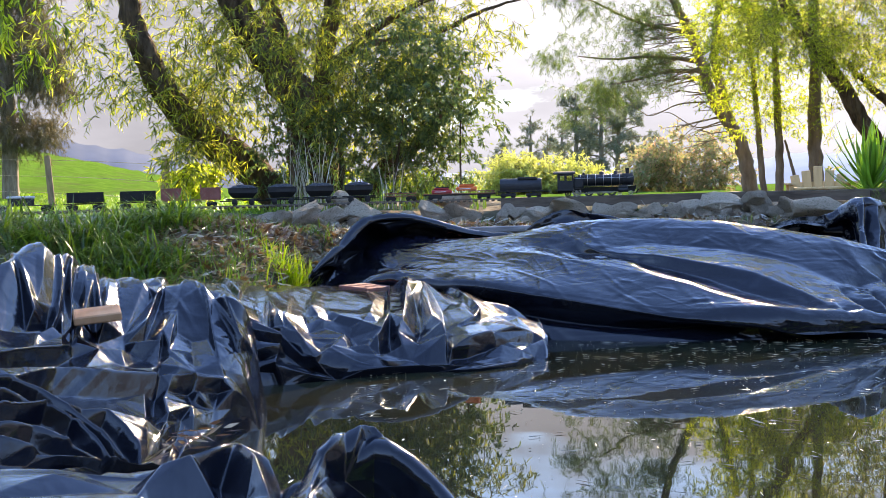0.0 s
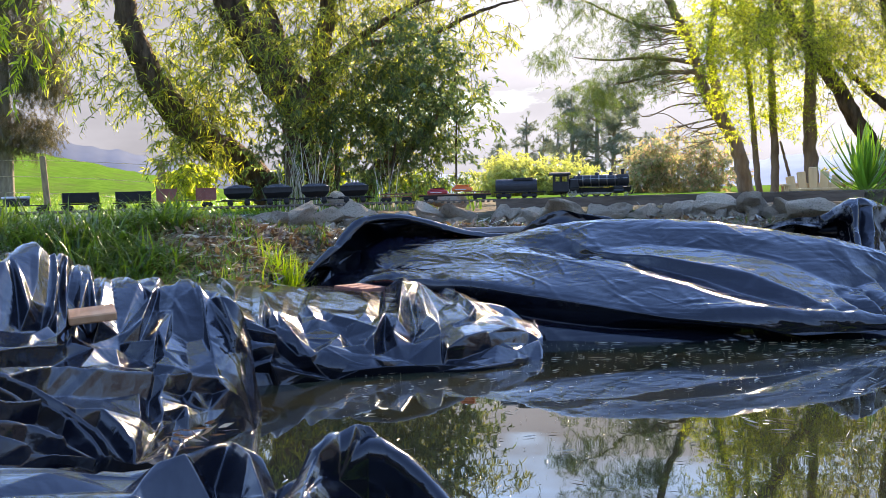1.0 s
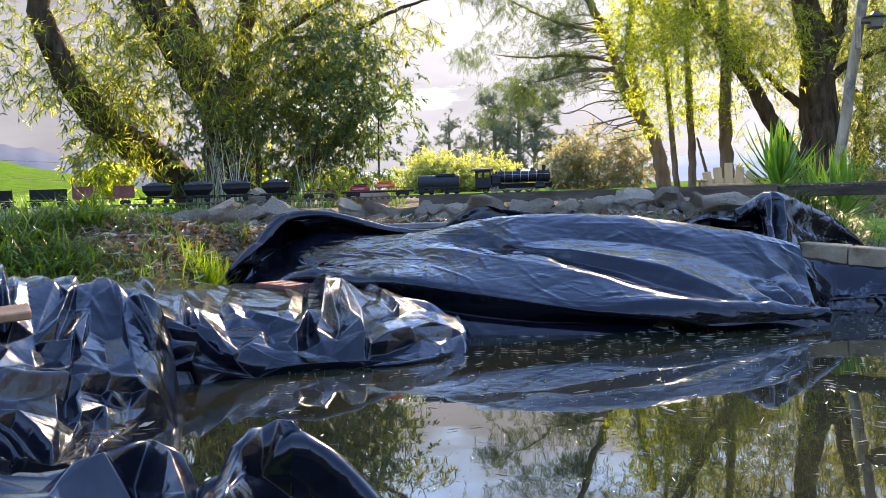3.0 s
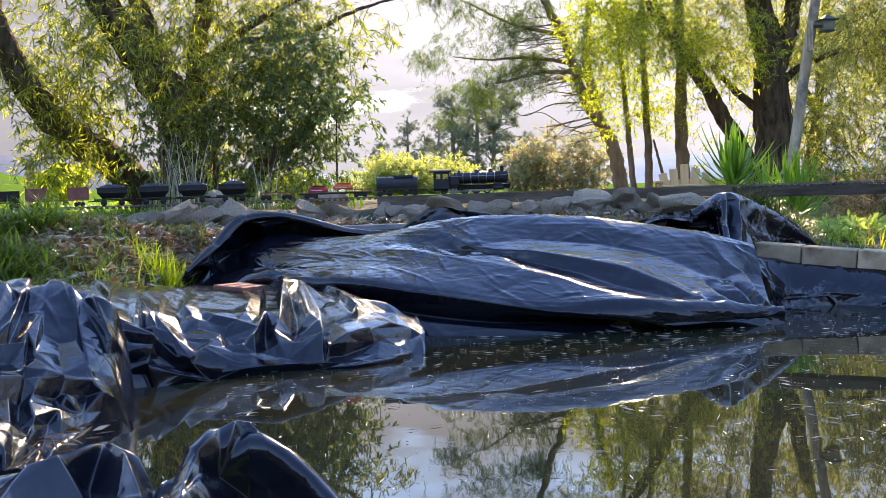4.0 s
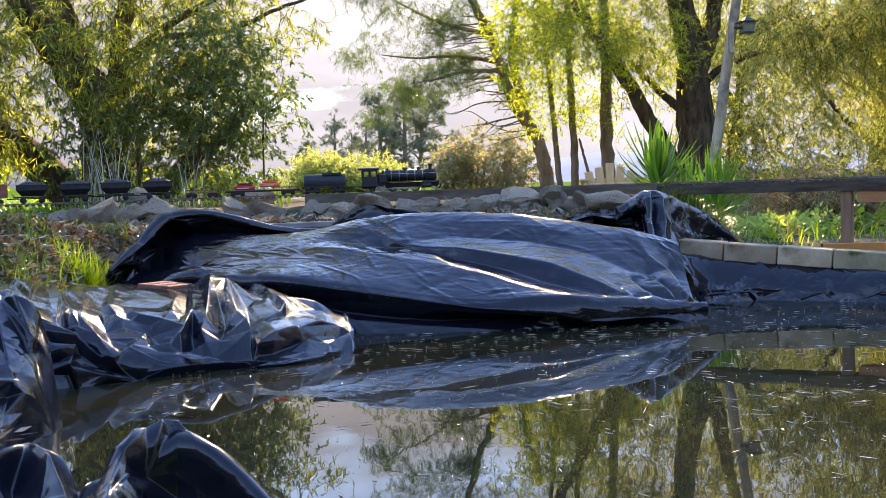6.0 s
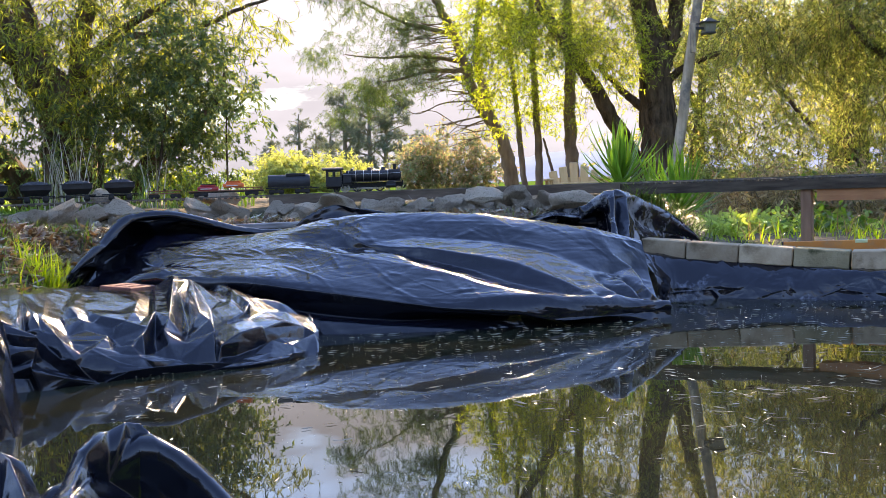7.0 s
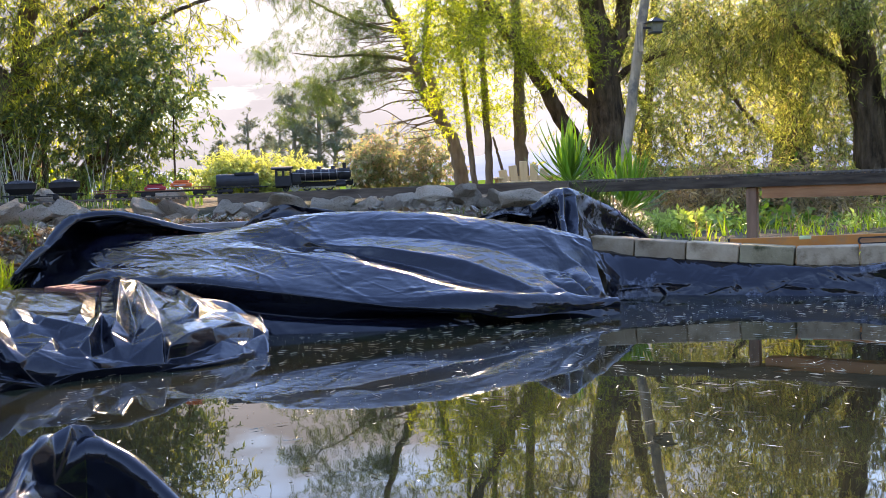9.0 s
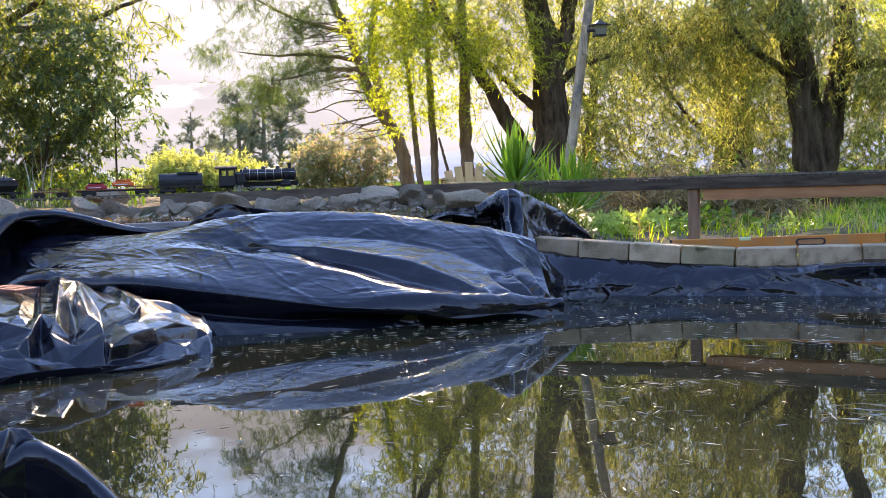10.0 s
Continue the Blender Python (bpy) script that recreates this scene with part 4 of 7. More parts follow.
fold(pile_folds, 0.0168, 0, (0.503, 0.579), (0.553, 0.56), (0.616, 0.572), (0.667, 0.642))
fold(pile_folds, 0.0126, 0, (0.572, 0.453), (0.56, 0.484), (0.547, 0.509))
fold(pile_folds, 0.0126, 0, (0.629, 0.44), (0.635, 0.497), (0.673, 0.566))
fold(pile_folds, -0.0126, 0, (0.616, 0.453), (0.616, 0.484), (0.629, 0.516))
fold(pile_folds, 0.0263, 0.018, (0.082, 0.623), (0.126, 0.629), (0.201, 0.635), (0.296, 0.673), (0.384, 0.723))
fold(pile_folds, 0.0263, 0.03, (0.082, 0.66), (0.119, 0.673), (0.195, 0.698), (0.302, 0.73), (0.415, 0.73), (0.497, 0.774), (0.566, 0.843))
fold(pile_folds, -0.0126, 0, (0.195, 0.711), (0.27, 0.686), (0.352, 0.673))
fold(pile_folds, 0.0126, 0, (0.17, 0.805), (0.27, 0.774), (0.34, 0.748))
film("near_sheet", [tuck(r, 0.045, 0.02, -0.12) for r in ([back(p, 0.3, -0.2) for p in pile_back], pile_back, ledge_one, ledge_two, ledge_three, ledge_four, drop_four, [low(p, 0.03, -0.15) for p in drop_four])],
     520, 620, LINER, liner, pile_folds, 0.30, 1, 120, 0.5, 0.7, 0.0, 0.12, 33, facet=0.11, jitter=0.006, crisp=0.98, soften=3, rise=0.3)

hump_crest = [(-0.66, 1.35, 0.18), (-0.52, 1.41, 0.17), (-0.4, 1.42, 0.155), (-0.3, 1.47, 0.155), (-0.21, 1.47, 0.145), (-0.11, 1.51, 0.165), (-0.035, 1.47, 0.122), (0.045, 1.42, 0.055)]
hump_face = [(-0.62, 1.28, 0.18), (-0.5, 1.33, 0.165), (-0.4, 1.36, 0.145), (-0.28, 1.38, 0.15), (-0.21, 1.4, 0.135), (-0.11, 1.47, 0.10), (-0.04, 1.44, 0.06), (0.03, 1.39, 0.015)]
hump_front = [(-0.59, 1.2, 0.16), (-0.47, 1.26, 0.15), (-0.37, 1.28, 0.135), (-0.26, 1.28, 0.13), (-0.19, 1.31, 0.12), (-0.11, 1.42, 0.045), (-0.04, 1.41, 0.03), (0.03, 1.37, 0.0)]
hump_folds = []
fold(hump_folds, 0.045, 0, (0.43, 0.27), (0.36, 0.50), (0.27, 0.75))
fold(hump_folds, 0.040, 0, (0.43, 0.27), (0.47, 0.50), (0.50, 0.72))
fold(hump_folds, 0.022, 0, (0.43, 0.27), (0.46, 0.24), (0.50, 0.24))
fold(hump_folds, 0.040, 0, (0.42, 0.08), (0.43, 0.18), (0.43, 0.27))
fold(hump_folds, -0.035, 0, (0.525, 0.12), (0.53, 0.26), (0.535, 0.45), (0.54, 0.72))
fold(hump_folds, -0.030, 0, (0.40, 0.45), (0.41, 0.62), (0.40, 0.80))
fold(hump_folds, -0.020, 0, (0.20, 0.30), (0.28, 0.36), (0.33, 0.42))
fold(hump_folds, 0.034, 0, (0.60, 0.30), (0.64, 0.27), (0.69, 0.26), (0.74, 0.25))
fold(hump_folds, 0.022, 0, (0.74, 0.25), (0.84, 0.24), (0.96, 0.24))
fold(hump_folds, 0.040, 0, (0.66, 0.26), (0.62, 0.45), (0.585, 0.72))
fold(hump_folds, -0.020, 0, (0.585, 0.20), (0.575, 0.35), (0.565, 0.50))
fold(hump_folds, 0.016, 0, (0.70, 0.26), (0.76, 0.48), (0.80, 0.74))
fold(hump_folds, -0.010, 0, (0.66, 0.42), (0.72, 0.52), (0.82, 0.60))
fold(hump_folds, 0.012, 0, (0.58, 0.74), (0.68, 0.72), (0.80, 0.80))
fold(hump_folds, 0.024, 0, (0.30, 0.82), (0.40, 0.76), (0.50, 0.74))
fold(hump_folds, 0.022, 0, (0.04, 0.52), (0.14, 0.55), (0.26, 0.62))
film("front_fold", [[back(p, 0.3, -0.15) for p in hump_crest], hump_crest, hump_face, hump_front, [back(p, -0.14, -0.06) for p in hump_front]],
     400, 300, LINER, liner, hump_folds, 0.25, 1, 30, 1.2, 0.5, 0.0, 0.09, 41, facet=0.12, jitter=0.008, crisp=0.97, rise=0.85, angular=0.9)

TRACK = [(-4.6, 3.2), (-3.4, 4.3), (-2.06, 5.1), (-1.27, 5.38), (-0.28, 5.49), (0.57, 5.45), (1.42, 5.25), (2.12, 4.88), (2.68, 4.46), (3.22, 3.87), (3.85, 2.95), (4.3, 2.1)]
RAIL_Z = 0.485
_tp = spline([(x, y, RAIL_Z) for x, y in TRACK], 1200)
_ts = np.concatenate([[0], np.cumsum(np.linalg.norm(np.diff(_tp, axis=0), axis=1))])


def track_point(s):
    return np.array([np.interp(s, _ts, _tp[:, k]) for k in range(3)])


def track_pose(s, dz=0.0):
    p, q = track_point(s - 0.02), track_point(s + 0.02)
    c = track_point(s)
    return pose(c[0], c[1], c[2] + dz, 0, 0, math.degrees(math.atan2(q[1] - p[1], q[0] - p[0])))


def s_at(bearing):
    b = np.degrees(np.arctan2(_tp[:, 0], _tp[:, 1]))
    return float(np.interp(bearing, b, _ts))


def sweep(s0, s1, n, prof):
    """A bar along the track: prof is its section (offset to the left, height over the rail)."""
    k = len(prof)
    v = []
    for s in np.linspace(s0, s1, n):
        m = track_pose(s)
        v += [m @ Vector((0, o, z)) for o, z in prof]
    f = [(i * k + j, i * k + (j + 1) % k, (i + 1) * k + (j + 1) % k, (i + 1) * k + j) for i in range(n - 1) for j in range(k)]
    f += [tuple(range(k))[::-1], tuple((n - 1) * k + j for j in range(k))]
    return v, f


def bar(o0, o1, z0, z1):
    return [(o0, z0), (o1, z0), (o1, z1), (o0, z1)]


GAUGE = 0.045
RAILMETAL = surface("dull_rail_metal", (0.10, 0.08, 0.06), (0.22, 0.19, 0.16), 30, 0.5, 0.3, 90, 0.001, metal=0.7)
track = thing("garden_railway_track", Matrix(), "narrow model railway track on dark sleepers", "railway track")
for side in (-1, 1):
    v, f = sweep(0.3, _ts[-1] - 0.1, 260, bar(side * GAUGE / 2 - 0.002, side * GAUGE / 2 + 0.002, -0.007, 0.0))
    mesh_object("rail", v, f, RAILMETAL, track, smooth=False)
sl = bpy.data.meshes.new("sleeper")
_b = box(-0.008, 0.008, -0.045, 0.045, -0.015, -0.0072, 0.0015)
_b.to_mesh(sl)
_b.free()
sl.materials.append(DARKWOOD)
for i in range(280):
    o = new("sleeper", sl)
    o.parent = track
    o.matrix_basis = track_pose(s_at(-25) + i * 0.0295)

S_BED0, S_DECK0, S_POST = s_at(3.0), s_at(21.5), s_at(31.0)
deck = thing("bridge", Matrix(), "dark timber model railway bridge on a brown post", "bridge")
v, f = sweep(S_DECK0, _ts[-1] - 0.05, 60, bar(-0.055, 0.055, -0.062, -0.0155))
mesh_object("deck_beam", v, f, DARKWOOD, deck, smooth=False)
v, f = sweep(S_POST + 0.05, _ts[-1] - 0.05, 50, bar(-0.045, 0.035, -0.115, -0.0625))
mesh_object("support_beam", v, f, REDWOOD, deck, smooth=False)
v, f = sweep(S_BED0, S_DECK0 + 0.02, 60, bar(-0.085, -0.062, -0.050, -0.004))
fb = mesh_object("edge_board", v, f, FASCIA, smooth=False)
tagged(fb, "long brown timber edging board beside the track", "edging board")
for s in (S_POST, S_POST + 1.6):
    m = track_pose(s, -0.0625)
    gz = ground_z(m.translation.x, m.translation.y)
    h = m.translation.z - gz + 0.05
    part("post", box(-0.024, 0.024, -0.04, 0.01, -h, 0, 0.003), POSTBROWN, deck).matrix_basis = m

# ---------------------------------------------------------------- brick edging
edging = thing("pond_edging", Matrix(), "single course of grey concrete bricks edging the pond", "brick edging", kind="structure")
CORNER = Vector((2.47, 3.80, 0.182))
LEFT_END = Vector((1.78, 4.33, 0.242))
RIGHT_END = Vector((3.25, 3.22, 0.196))
bme = bpy.data.meshes.new("brick")
_b = box(0.003, 0.229, -0.0, 0.11, -0.076, 0.0, 0.004)
_b.to_mesh(bme)
_b.free()
bme.materials.append(CONCRETE)
mossme = bme.copy()
mossme.materials[0] = MOSSY
for a, b, k in ((CORNER, LEFT_END, 4), (CORNER, RIGHT_END, 4)):
    d = (b - a)
    step = d / k
    yaw = math.degrees(math.atan2(d.y, d.x))
    for i in range(k):
        p = a + step * i
        o = new("brick", mossme if b is LEFT_END and i == 0 else bme)
        o.parent = edging
        tilt = math.degrees(math.atan2(d.z, d.length))
        m = Matrix.Translation(p) @ Euler((0, radians(-tilt), radians(yaw))).to_matrix().to_4x4()
        if b is LEFT_END:      # the bricks lie behind the line as seen from the pond
            m = m @ pose(0, -0.11, 0)
        o.matrix_basis = m @ Matrix.Diagonal((step.length / 0.232, 1, 1, 1)) @ pose(0, random.uniform(-0.003, 0.003), random.uniform(-0.002, 0.002), 0, 0, random.uniform(-0.6, 0.6))

# ---------------------------------------------------------------- trees and bushes
WILLOW_LEAF = leaf_material("willow_leaf", [(0.0, (0.045, 0.062, 0.014)), (0.5, (0.145, 0.172, 0.032)), (1.0, (0.340, 0.340, 0.060))], 0.54)
YELLOW_LEAF = leaf_material("sunlit_yellow_leaf", [(0.0, (0.075, 0.110, 0.016)), (0.5, (0.215, 0.260, 0.034)), (1.0, (0.400, 0.425, 0.075))], 0.58)
OLIVE_LEAF = leaf_material("olive_leaf", [(0.0, (0.070, 0.090, 0.024)), (0.5, (0.175, 0.200, 0.050)), (0.86, (0.330, 0.340, 0.105)), (1.0, (0.260, 0.180, 0.080))], 0.58)
DARK_LEAF = leaf_material("dark_shrub_leaf", [(0.0, (0.045, 0.075, 0.030)), (0.6, (0.095, 0.140, 0.046)), (1.0, (0.190, 0.225, 0.060))], 0.45, 0.32)
FEATHER_LEAF = leaf_material("feathery_needle", [(0.0, (0.030, 0.050, 0.016)), (0.6, (0.070, 0.110, 0.026)), (1.0, (0.135, 0.185, 0.040))], 0.36)
PINE_LEAF = leaf_material("far_pine_needle", [(0.0, (0.060, 0.078, 0.055)), (1.0, (0.130, 0.148, 0.098))], 0.3)
BROWN_LEAF = leaf_material("dry_conifer_needle", [(0.0, (0.055, 0.050, 0.025)), (1.0, (0.120, 0.100, 0.045))], 0.25)
RUSSET_LEAF = leaf_material("russet_bush_leaf", [(0.0, (0.130, 0.165, 0.065)), (0.6, (0.230, 0.220, 0.105)), (1.0, (0.330, 0.200, 0.130))], 0.4)
LIME_LEAF = leaf_material("lime_hedge_leaf", [(0.0, (0.190, 0.220, 0.055)), (1.0, (0.370, 0.370, 0.110))], 0.42)
SCRUB_LEAF = leaf_material("undergrowth_leaf", [(0.0, (0.040, 0.080, 0.015)), (0.6, (0.090, 0.160, 0.025)), (1.0, (0.150, 0.150, 0.040))], 0.45)
GRASS_BLADE = leaf_material("grass_blade", [(0.0, (0.040, 0.085, 0.012)), (0.6, (0.090, 0.165, 0.020)), (1.0, (0.180, 0.210, 0.050))], 0.4)
WEED_LEAF = leaf_material("light_green_weed_leaf", [(0.0, (0.170, 0.230, 0.045)), (1.0, (0.380, 0.420, 0.120))], 0.55)
DRY_STALK = leaf_material("brown_dead_stalk", [(0.0, (0.15, 0.090, 0.04)), (1.0, (0.36, 0.26, 0.12))], 0.35)
STRAW = leaf_material("dry_straw", [(0.0, (0.22, 0.19, 0.13)), (1.0, (0.52, 0.48, 0.38))], 0.08)


def down(p):
    """The foot of a stem, a hand below the ground."""
    return (p[0], p[1], ground_z(p[0], p[1]) - 0.1)


def sprays(paths, count, off, radius, seed):
    """Small clumps of foliage strung along branches."""
    rng = random.Random(seed)
    out = []
    for i in range(count):
        pts = spline(paths[i % len(paths)], 40)
        c = pts[min(39, int(8 + 32 * rng.random()))]
        r = rng.uniform(*radius)
        out.append((tuple(c[k] + rng.gauss(0, off) * (1.0, 1.0, 0.7)[k] for k in range(3)), (r * 1.3, r * 1.3, r * 0.8), 1.0))
    return out


# big multi-stemmed willow behind the track
tree("willow_tree", "old multi-stemmed willow with dark fissured bark behind the track", [
    ([down((-1.01, 8.24, 0.51)), (-0.99, 8.24, 0.9), (-1.04, 8.13, 1.17), (-1.25, 8, 1.52), (-1.44, 7.87, 1.84), (-1.6, 7.84, 2.2), (-1.77, 7.8, 3)], 0.22, 0.06),
    ([down((-1.14, 8.22, 0.52)), (-1.45, 8.07, 0.74), (-1.78, 7.8, 1.03), (-1.98, 7.65, 1.34), (-2.08, 7.52, 1.6), (-2.16, 7.5, 1.99), (-2.2, 7.48, 2.76)], 0.14, 0.06),
    ([down((-0.9, 8.35, 0.51)), (-0.92, 8.35, 0.95), (-0.92, 8.35, 1.29), (-0.88, 8.35, 1.68), (-0.81, 8.36, 2.12), (-0.73, 8.37, 3.14)], 0.11, 0.05),
    ([(-1.04, 8.13, 1.17), (-1.14, 8.17, 1.41), (-1.23, 8.21, 1.76), (-1.3, 8.2, 2.14), (-1.27, 8.2, 2.86)], 0.11, 0.05),
    ([down((-0.75, 8.17, 0.5)), (-0.44, 8.09, 0.71), (-0.13, 8, 0.95), (0.08, 8, 1.19), (0.15, 8, 1.4)], 0.10, 0.008),
    ([(-0.82, 8.36, 1.55), (-0.41, 8.29, 1.84), (0.11, 8.2, 2.06), (0.54, 8.18, 2.21)], 0.04, 0.01),
    ([(-0.59, 8.28, 1.67), (-0.07, 8.1, 1.71), (0.31, 7.99, 1.85), (0.65, 7.97, 1.94)], 0.03, 0.006),
], [((-2.38, 7.43, 1.83), (0.32, 0.5, 0.35), 0.5), ((-1.82, 7.79, 1.51), (0.42, 0.6, 0.65), 1.3), ((-1.59, 7.84, 1), (0.30, 0.5, 0.40), 1.2), ((-1.17, 8.12, 1.83), (0.6, 0.6, 0.45), 0.9),
    ((-0.46, 8.29, 1.75), (0.6, 0.6, 0.45), 1.0), ((0.1, 8.2, 1.68), (0.5, 0.6, 0.40), 0.8), ((-0.39, 8.29, 1.23), (0.45, 0.5, 0.45), 1.0), ((0.4, 8.19, 1.5), (0.22, 0.4, 0.25), 0.35),
    ((-1.78, 7.49, 0.81), (0.16, 0.3, 0.18), 0.8), ((-0.99, 7.33, 1.36), (0.45, 0.25, 0.40), 0.6), ((-1.3, 7.18, 1.61), (0.4, 0.25, 0.3), 0.5), ((-0.62, 7.47, 1.29), (0.4, 0.25, 0.4), 0.6), ((-2.2, 7.28, 1.46), (0.22, 0.3, 0.30), 0.35), ((-2.47, 7.19, 1.46), (0.12, 0.3, 0.25), 0.25),
    ((-1.95, 7.96, 2.48), (1.0, 0.9, 0.5), 0.8), ((-0.74, 8.37, 2.55), (1.1, 0.9, 0.5), 1.0), ((0.34, 8.39, 2.44), (0.5, 0.6, 0.35), 0.6), ((-1.2, 8.4, 3.8), (1.7, 1.2, 0.9), 1.7), ((-0.6, 8.4, 5.0), (1.7, 1.2, 0.9), 1.6), ((-1.6, 8.3, 6.2), (1.7, 1.2, 0.9), 1.3), ((-3.0, 7.8, 4.2), (0.9, 0.9, 1.0), 0.8)],
    WILLOW_LEAF, BARK, 101, 9400, 0.50, 0.30, 0.027, 0.060, 0.95, 0.16)

# dark evergreen shrub at the willow's foot
tree("shrub", "dense dark green shrub at the foot of the willow", [
    ([down((-0.74, 7.66, 0.5)), (-0.73, 7.66, 0.79), (-0.76, 7.66, 1.11)], 0.03, 0.012),
    ([down((-0.39, 7.49, 0.49)), (-0.32, 7.49, 0.77), (-0.27, 7.5, 1.08)], 0.012, 0.006),
    ([down((0.11, 7.5, 0.48)), (0.12, 7.5, 0.88), (0.13, 7.5, 1.11)], 0.009, 0.004),
    ([down((-1.12, 7.52, 0.51)), (-1.03, 7.53, 0.87), (-0.99, 7.54, 1.11)], 0.02, 0.01),
], [((-0.95, 7.64, 0.91), (0.40, 0.4, 0.36), 1.2), ((-0.62, 7.78, 0.95), (0.42, 0.4, 0.40), 1.2), ((-0.25, 7.7, 1.15), (0.38, 0.4, 0.38), 1.1), ((0.02, 7.6, 1), (0.26, 0.3, 0.30), 1.0), ((0.26, 7.6, 1.06), (0.20, 0.2, 0.22), 0.7), ((-0.2, 7.6, 1.5), (0.4, 0.3, 0.3), 0.6), ((0.2, 7.6, 1.35), (0.22, 0.2, 0.2), 0.4),
    ((-0.74, 7.66, 0.65), (0.55, 0.3, 0.18), 1.0), ((-0.09, 7.7, 0.65), (0.30, 0.3, 0.18), 0.7), ((0.01, 7.6, 1.4), (0.28, 0.3, 0.25), 0.35), ((-1.23, 7.7, 0.72), (0.22, 0.3, 0.2), 0.8)],
    DARK_LEAF, BARK, 102, 2200, 0.30, 0.2, 0.018, 0.040, 0.9, 0.34, 0.003, category="shrub", sides=6)
tree("shrub", "sunlit light green saplings among the dark shrub", [([down((-0.99, 8.74, 0.51)), (-0.96, 8.75, 0.69), (-0.93, 8.75, 0.87)], 0.012, 0.006)],
     [((-1.04, 8.84, 0.67), (0.30, 0.2, 0.16)), ((-0.23, 8.9, 0.59), (0.28, 0.2, 0.12)), ((-1.31, 8.8, 0.63), (0.16, 0.2, 0.10)), ((-1.95, 8.38, 0.68), (0.16, 0.2, 0.14))],
     YELLOW_LEAF, BARK2, 103, 420, 0.28, 0.2, 0.018, 0.06, 0.9, 0.4, 0.002, category="shrub", sides=6)

# bright hanging spray at the edge of another willow
tree("willow_tree", "willow with bright yellow-green hanging sprays", [([down((-3.6, 5.2, 0)), (-3.6, 5.3, 1.4), (-3.4, 5.6, 2.6), (-2.7, 5.8, 3.2)], 0.16, 0.03)],
     [((-2.28, 5.77, 1.4), (0.26, 0.3, 0.24), 1.0), ((-2.21, 5.9, 1.57), (0.18, 0.3, 0.2), 0.8), ((-2.53, 5.66, 1.51), (0.3, 0.4, 0.4), 1.0), ((-2.03, 5.96, 1), (0.08, 0.15, 0.12), 0.16), ((-2.25, 5.78, 1.97), (0.6, 0.6, 0.3), 1)],
     YELLOW_LEAF, BARK, 104, 120, 0.32, 0.5, 0.022, 0.07, 0.6, 0.19)

# tall conifer at the edge of the pasture
tree("conifer_tree", "tall dry-looking conifer with a straight grey trunk", [([down((-8.99, 22.25, 1.25)), (-8.96, 22.27, 3), (-8.94, 22.27, 5.42), (-8.84, 22.31, 8.16)], 0.17, 0.08)],
     [((-8.41, 22.48, 4.05), (0.7, 0.8, 0.9)), ((-8.35, 22.5, 3), (0.6, 0.8, 0.6)), ((-8.59, 22.41, 2.13), (0.6, 0.8, 0.5)), ((-9.34, 22.11, 3.34), (0.5, 0.8, 2.0)), ((-8.65, 22.39, 5.43), (0.7, 0.8, 1.0))],
     BROWN_LEAF, BARK2, 105, 2600, 0.7, 0.45, 0.018, 0.11, 0.8, 0.09, 0.01)


def pine(label, foot, top, spread, tiers, seed, count, side=0.0):
    """A far pine: straight stem, whorls of short branches, each with a tuft of needles at its end."""
    rng = random.Random(seed)
    h = top[2] - foot[2]
    limbs = [([down(foot), tuple((a + b) / 2 for a, b in zip(foot, top)), top], 0.16, 0.03)]
    tufts = [(top, (0.22, 0.22, 0.3), 1.0)]
    for i in range(tiers):
        f = 0.16 + 0.80 * (i + rng.random()) / tiers
        c = [foot[k] + (top[k] - foot[k]) * f for k in range(3)]
        for _ in range(3):
            az = rng.uniform(0, 6.28)
            L = spread * (1.05 - 0.75 * f) * rng.uniform(0.4, 1.1)
            e = (c[0] + L * math.cos(az) + side * L, c[1] + L * math.sin(az), c[2] + L * rng.uniform(0.05, 0.5))
            limbs.append(([tuple(c), tuple((p + q) / 2 + (0.05 if k == 2 else 0) for k, (p, q) in enumerate(zip(c, e))), e], 0.035, 0.015))
            r = rng.uniform(0.16, 0.34)
            tufts.append((e, (r * 1.4, r * 1.4, r), 1.0))
    tree("pine_tree", label, limbs, tufts, PINE_LEAF, BARK2, seed, count, 0.35, -0.1, 0.012, 0.17, 0.9, 0.13, 0.012, sides=6)


pine("tall pine with tufted open branches", (5.87, 47.64, 0.4), (5.91, 47.64, 4.76), 1.1, 11, 106, 480)
pine("tall pine with tufted open branches", (6.66, 45.52, 0.37), (6.7, 45.51, 4.9), 1.2, 11, 107, 480)
pine("dark full pine leaning to one side", (7.9, 49.37, 0.34), (8.14, 49.33, 4.98), 1.7, 15, 108, 900, 0.35)
pine("thin pine with a sparse flat top", (4.81, 59.81, 0.28), (4.88, 59.8, 4.63), 1.0, 6, 109, 200)
pine("thin pine with a sparse flat top", (5.88, 61.72, 0.25), (5.98, 61.71, 3.71), 1.3, 7, 110, 260)
pine("thin pine with a sparse flat top", (3.29, 61.91, 0.32), (3.39, 61.91, 3.14), 1.2, 6, 111, 220)
pine("thin pine with a sparse flat top", (6.25, 57.66, 0.24), (6.39, 57.65, 4.17), 1.2, 7, 118, 240)


def bush(label, blobs, mat, seed, count, leaf, width=0.3, length=0.5, stem=0.02, hang=0.0):
    c = blobs[0][0]
    tree("bush", label, [([down(c), (c[0], c[1], c[2] - 0.05), (c[0] + 0.1, c[1], c[2] + blobs[0][1][2] * 0.6)], stem, stem * 0.4)], blobs, mat, BARK2, seed, count, length, hang, 0.03, leaf, 0.9, width, stem * 0.25, category="bush", sides=6)


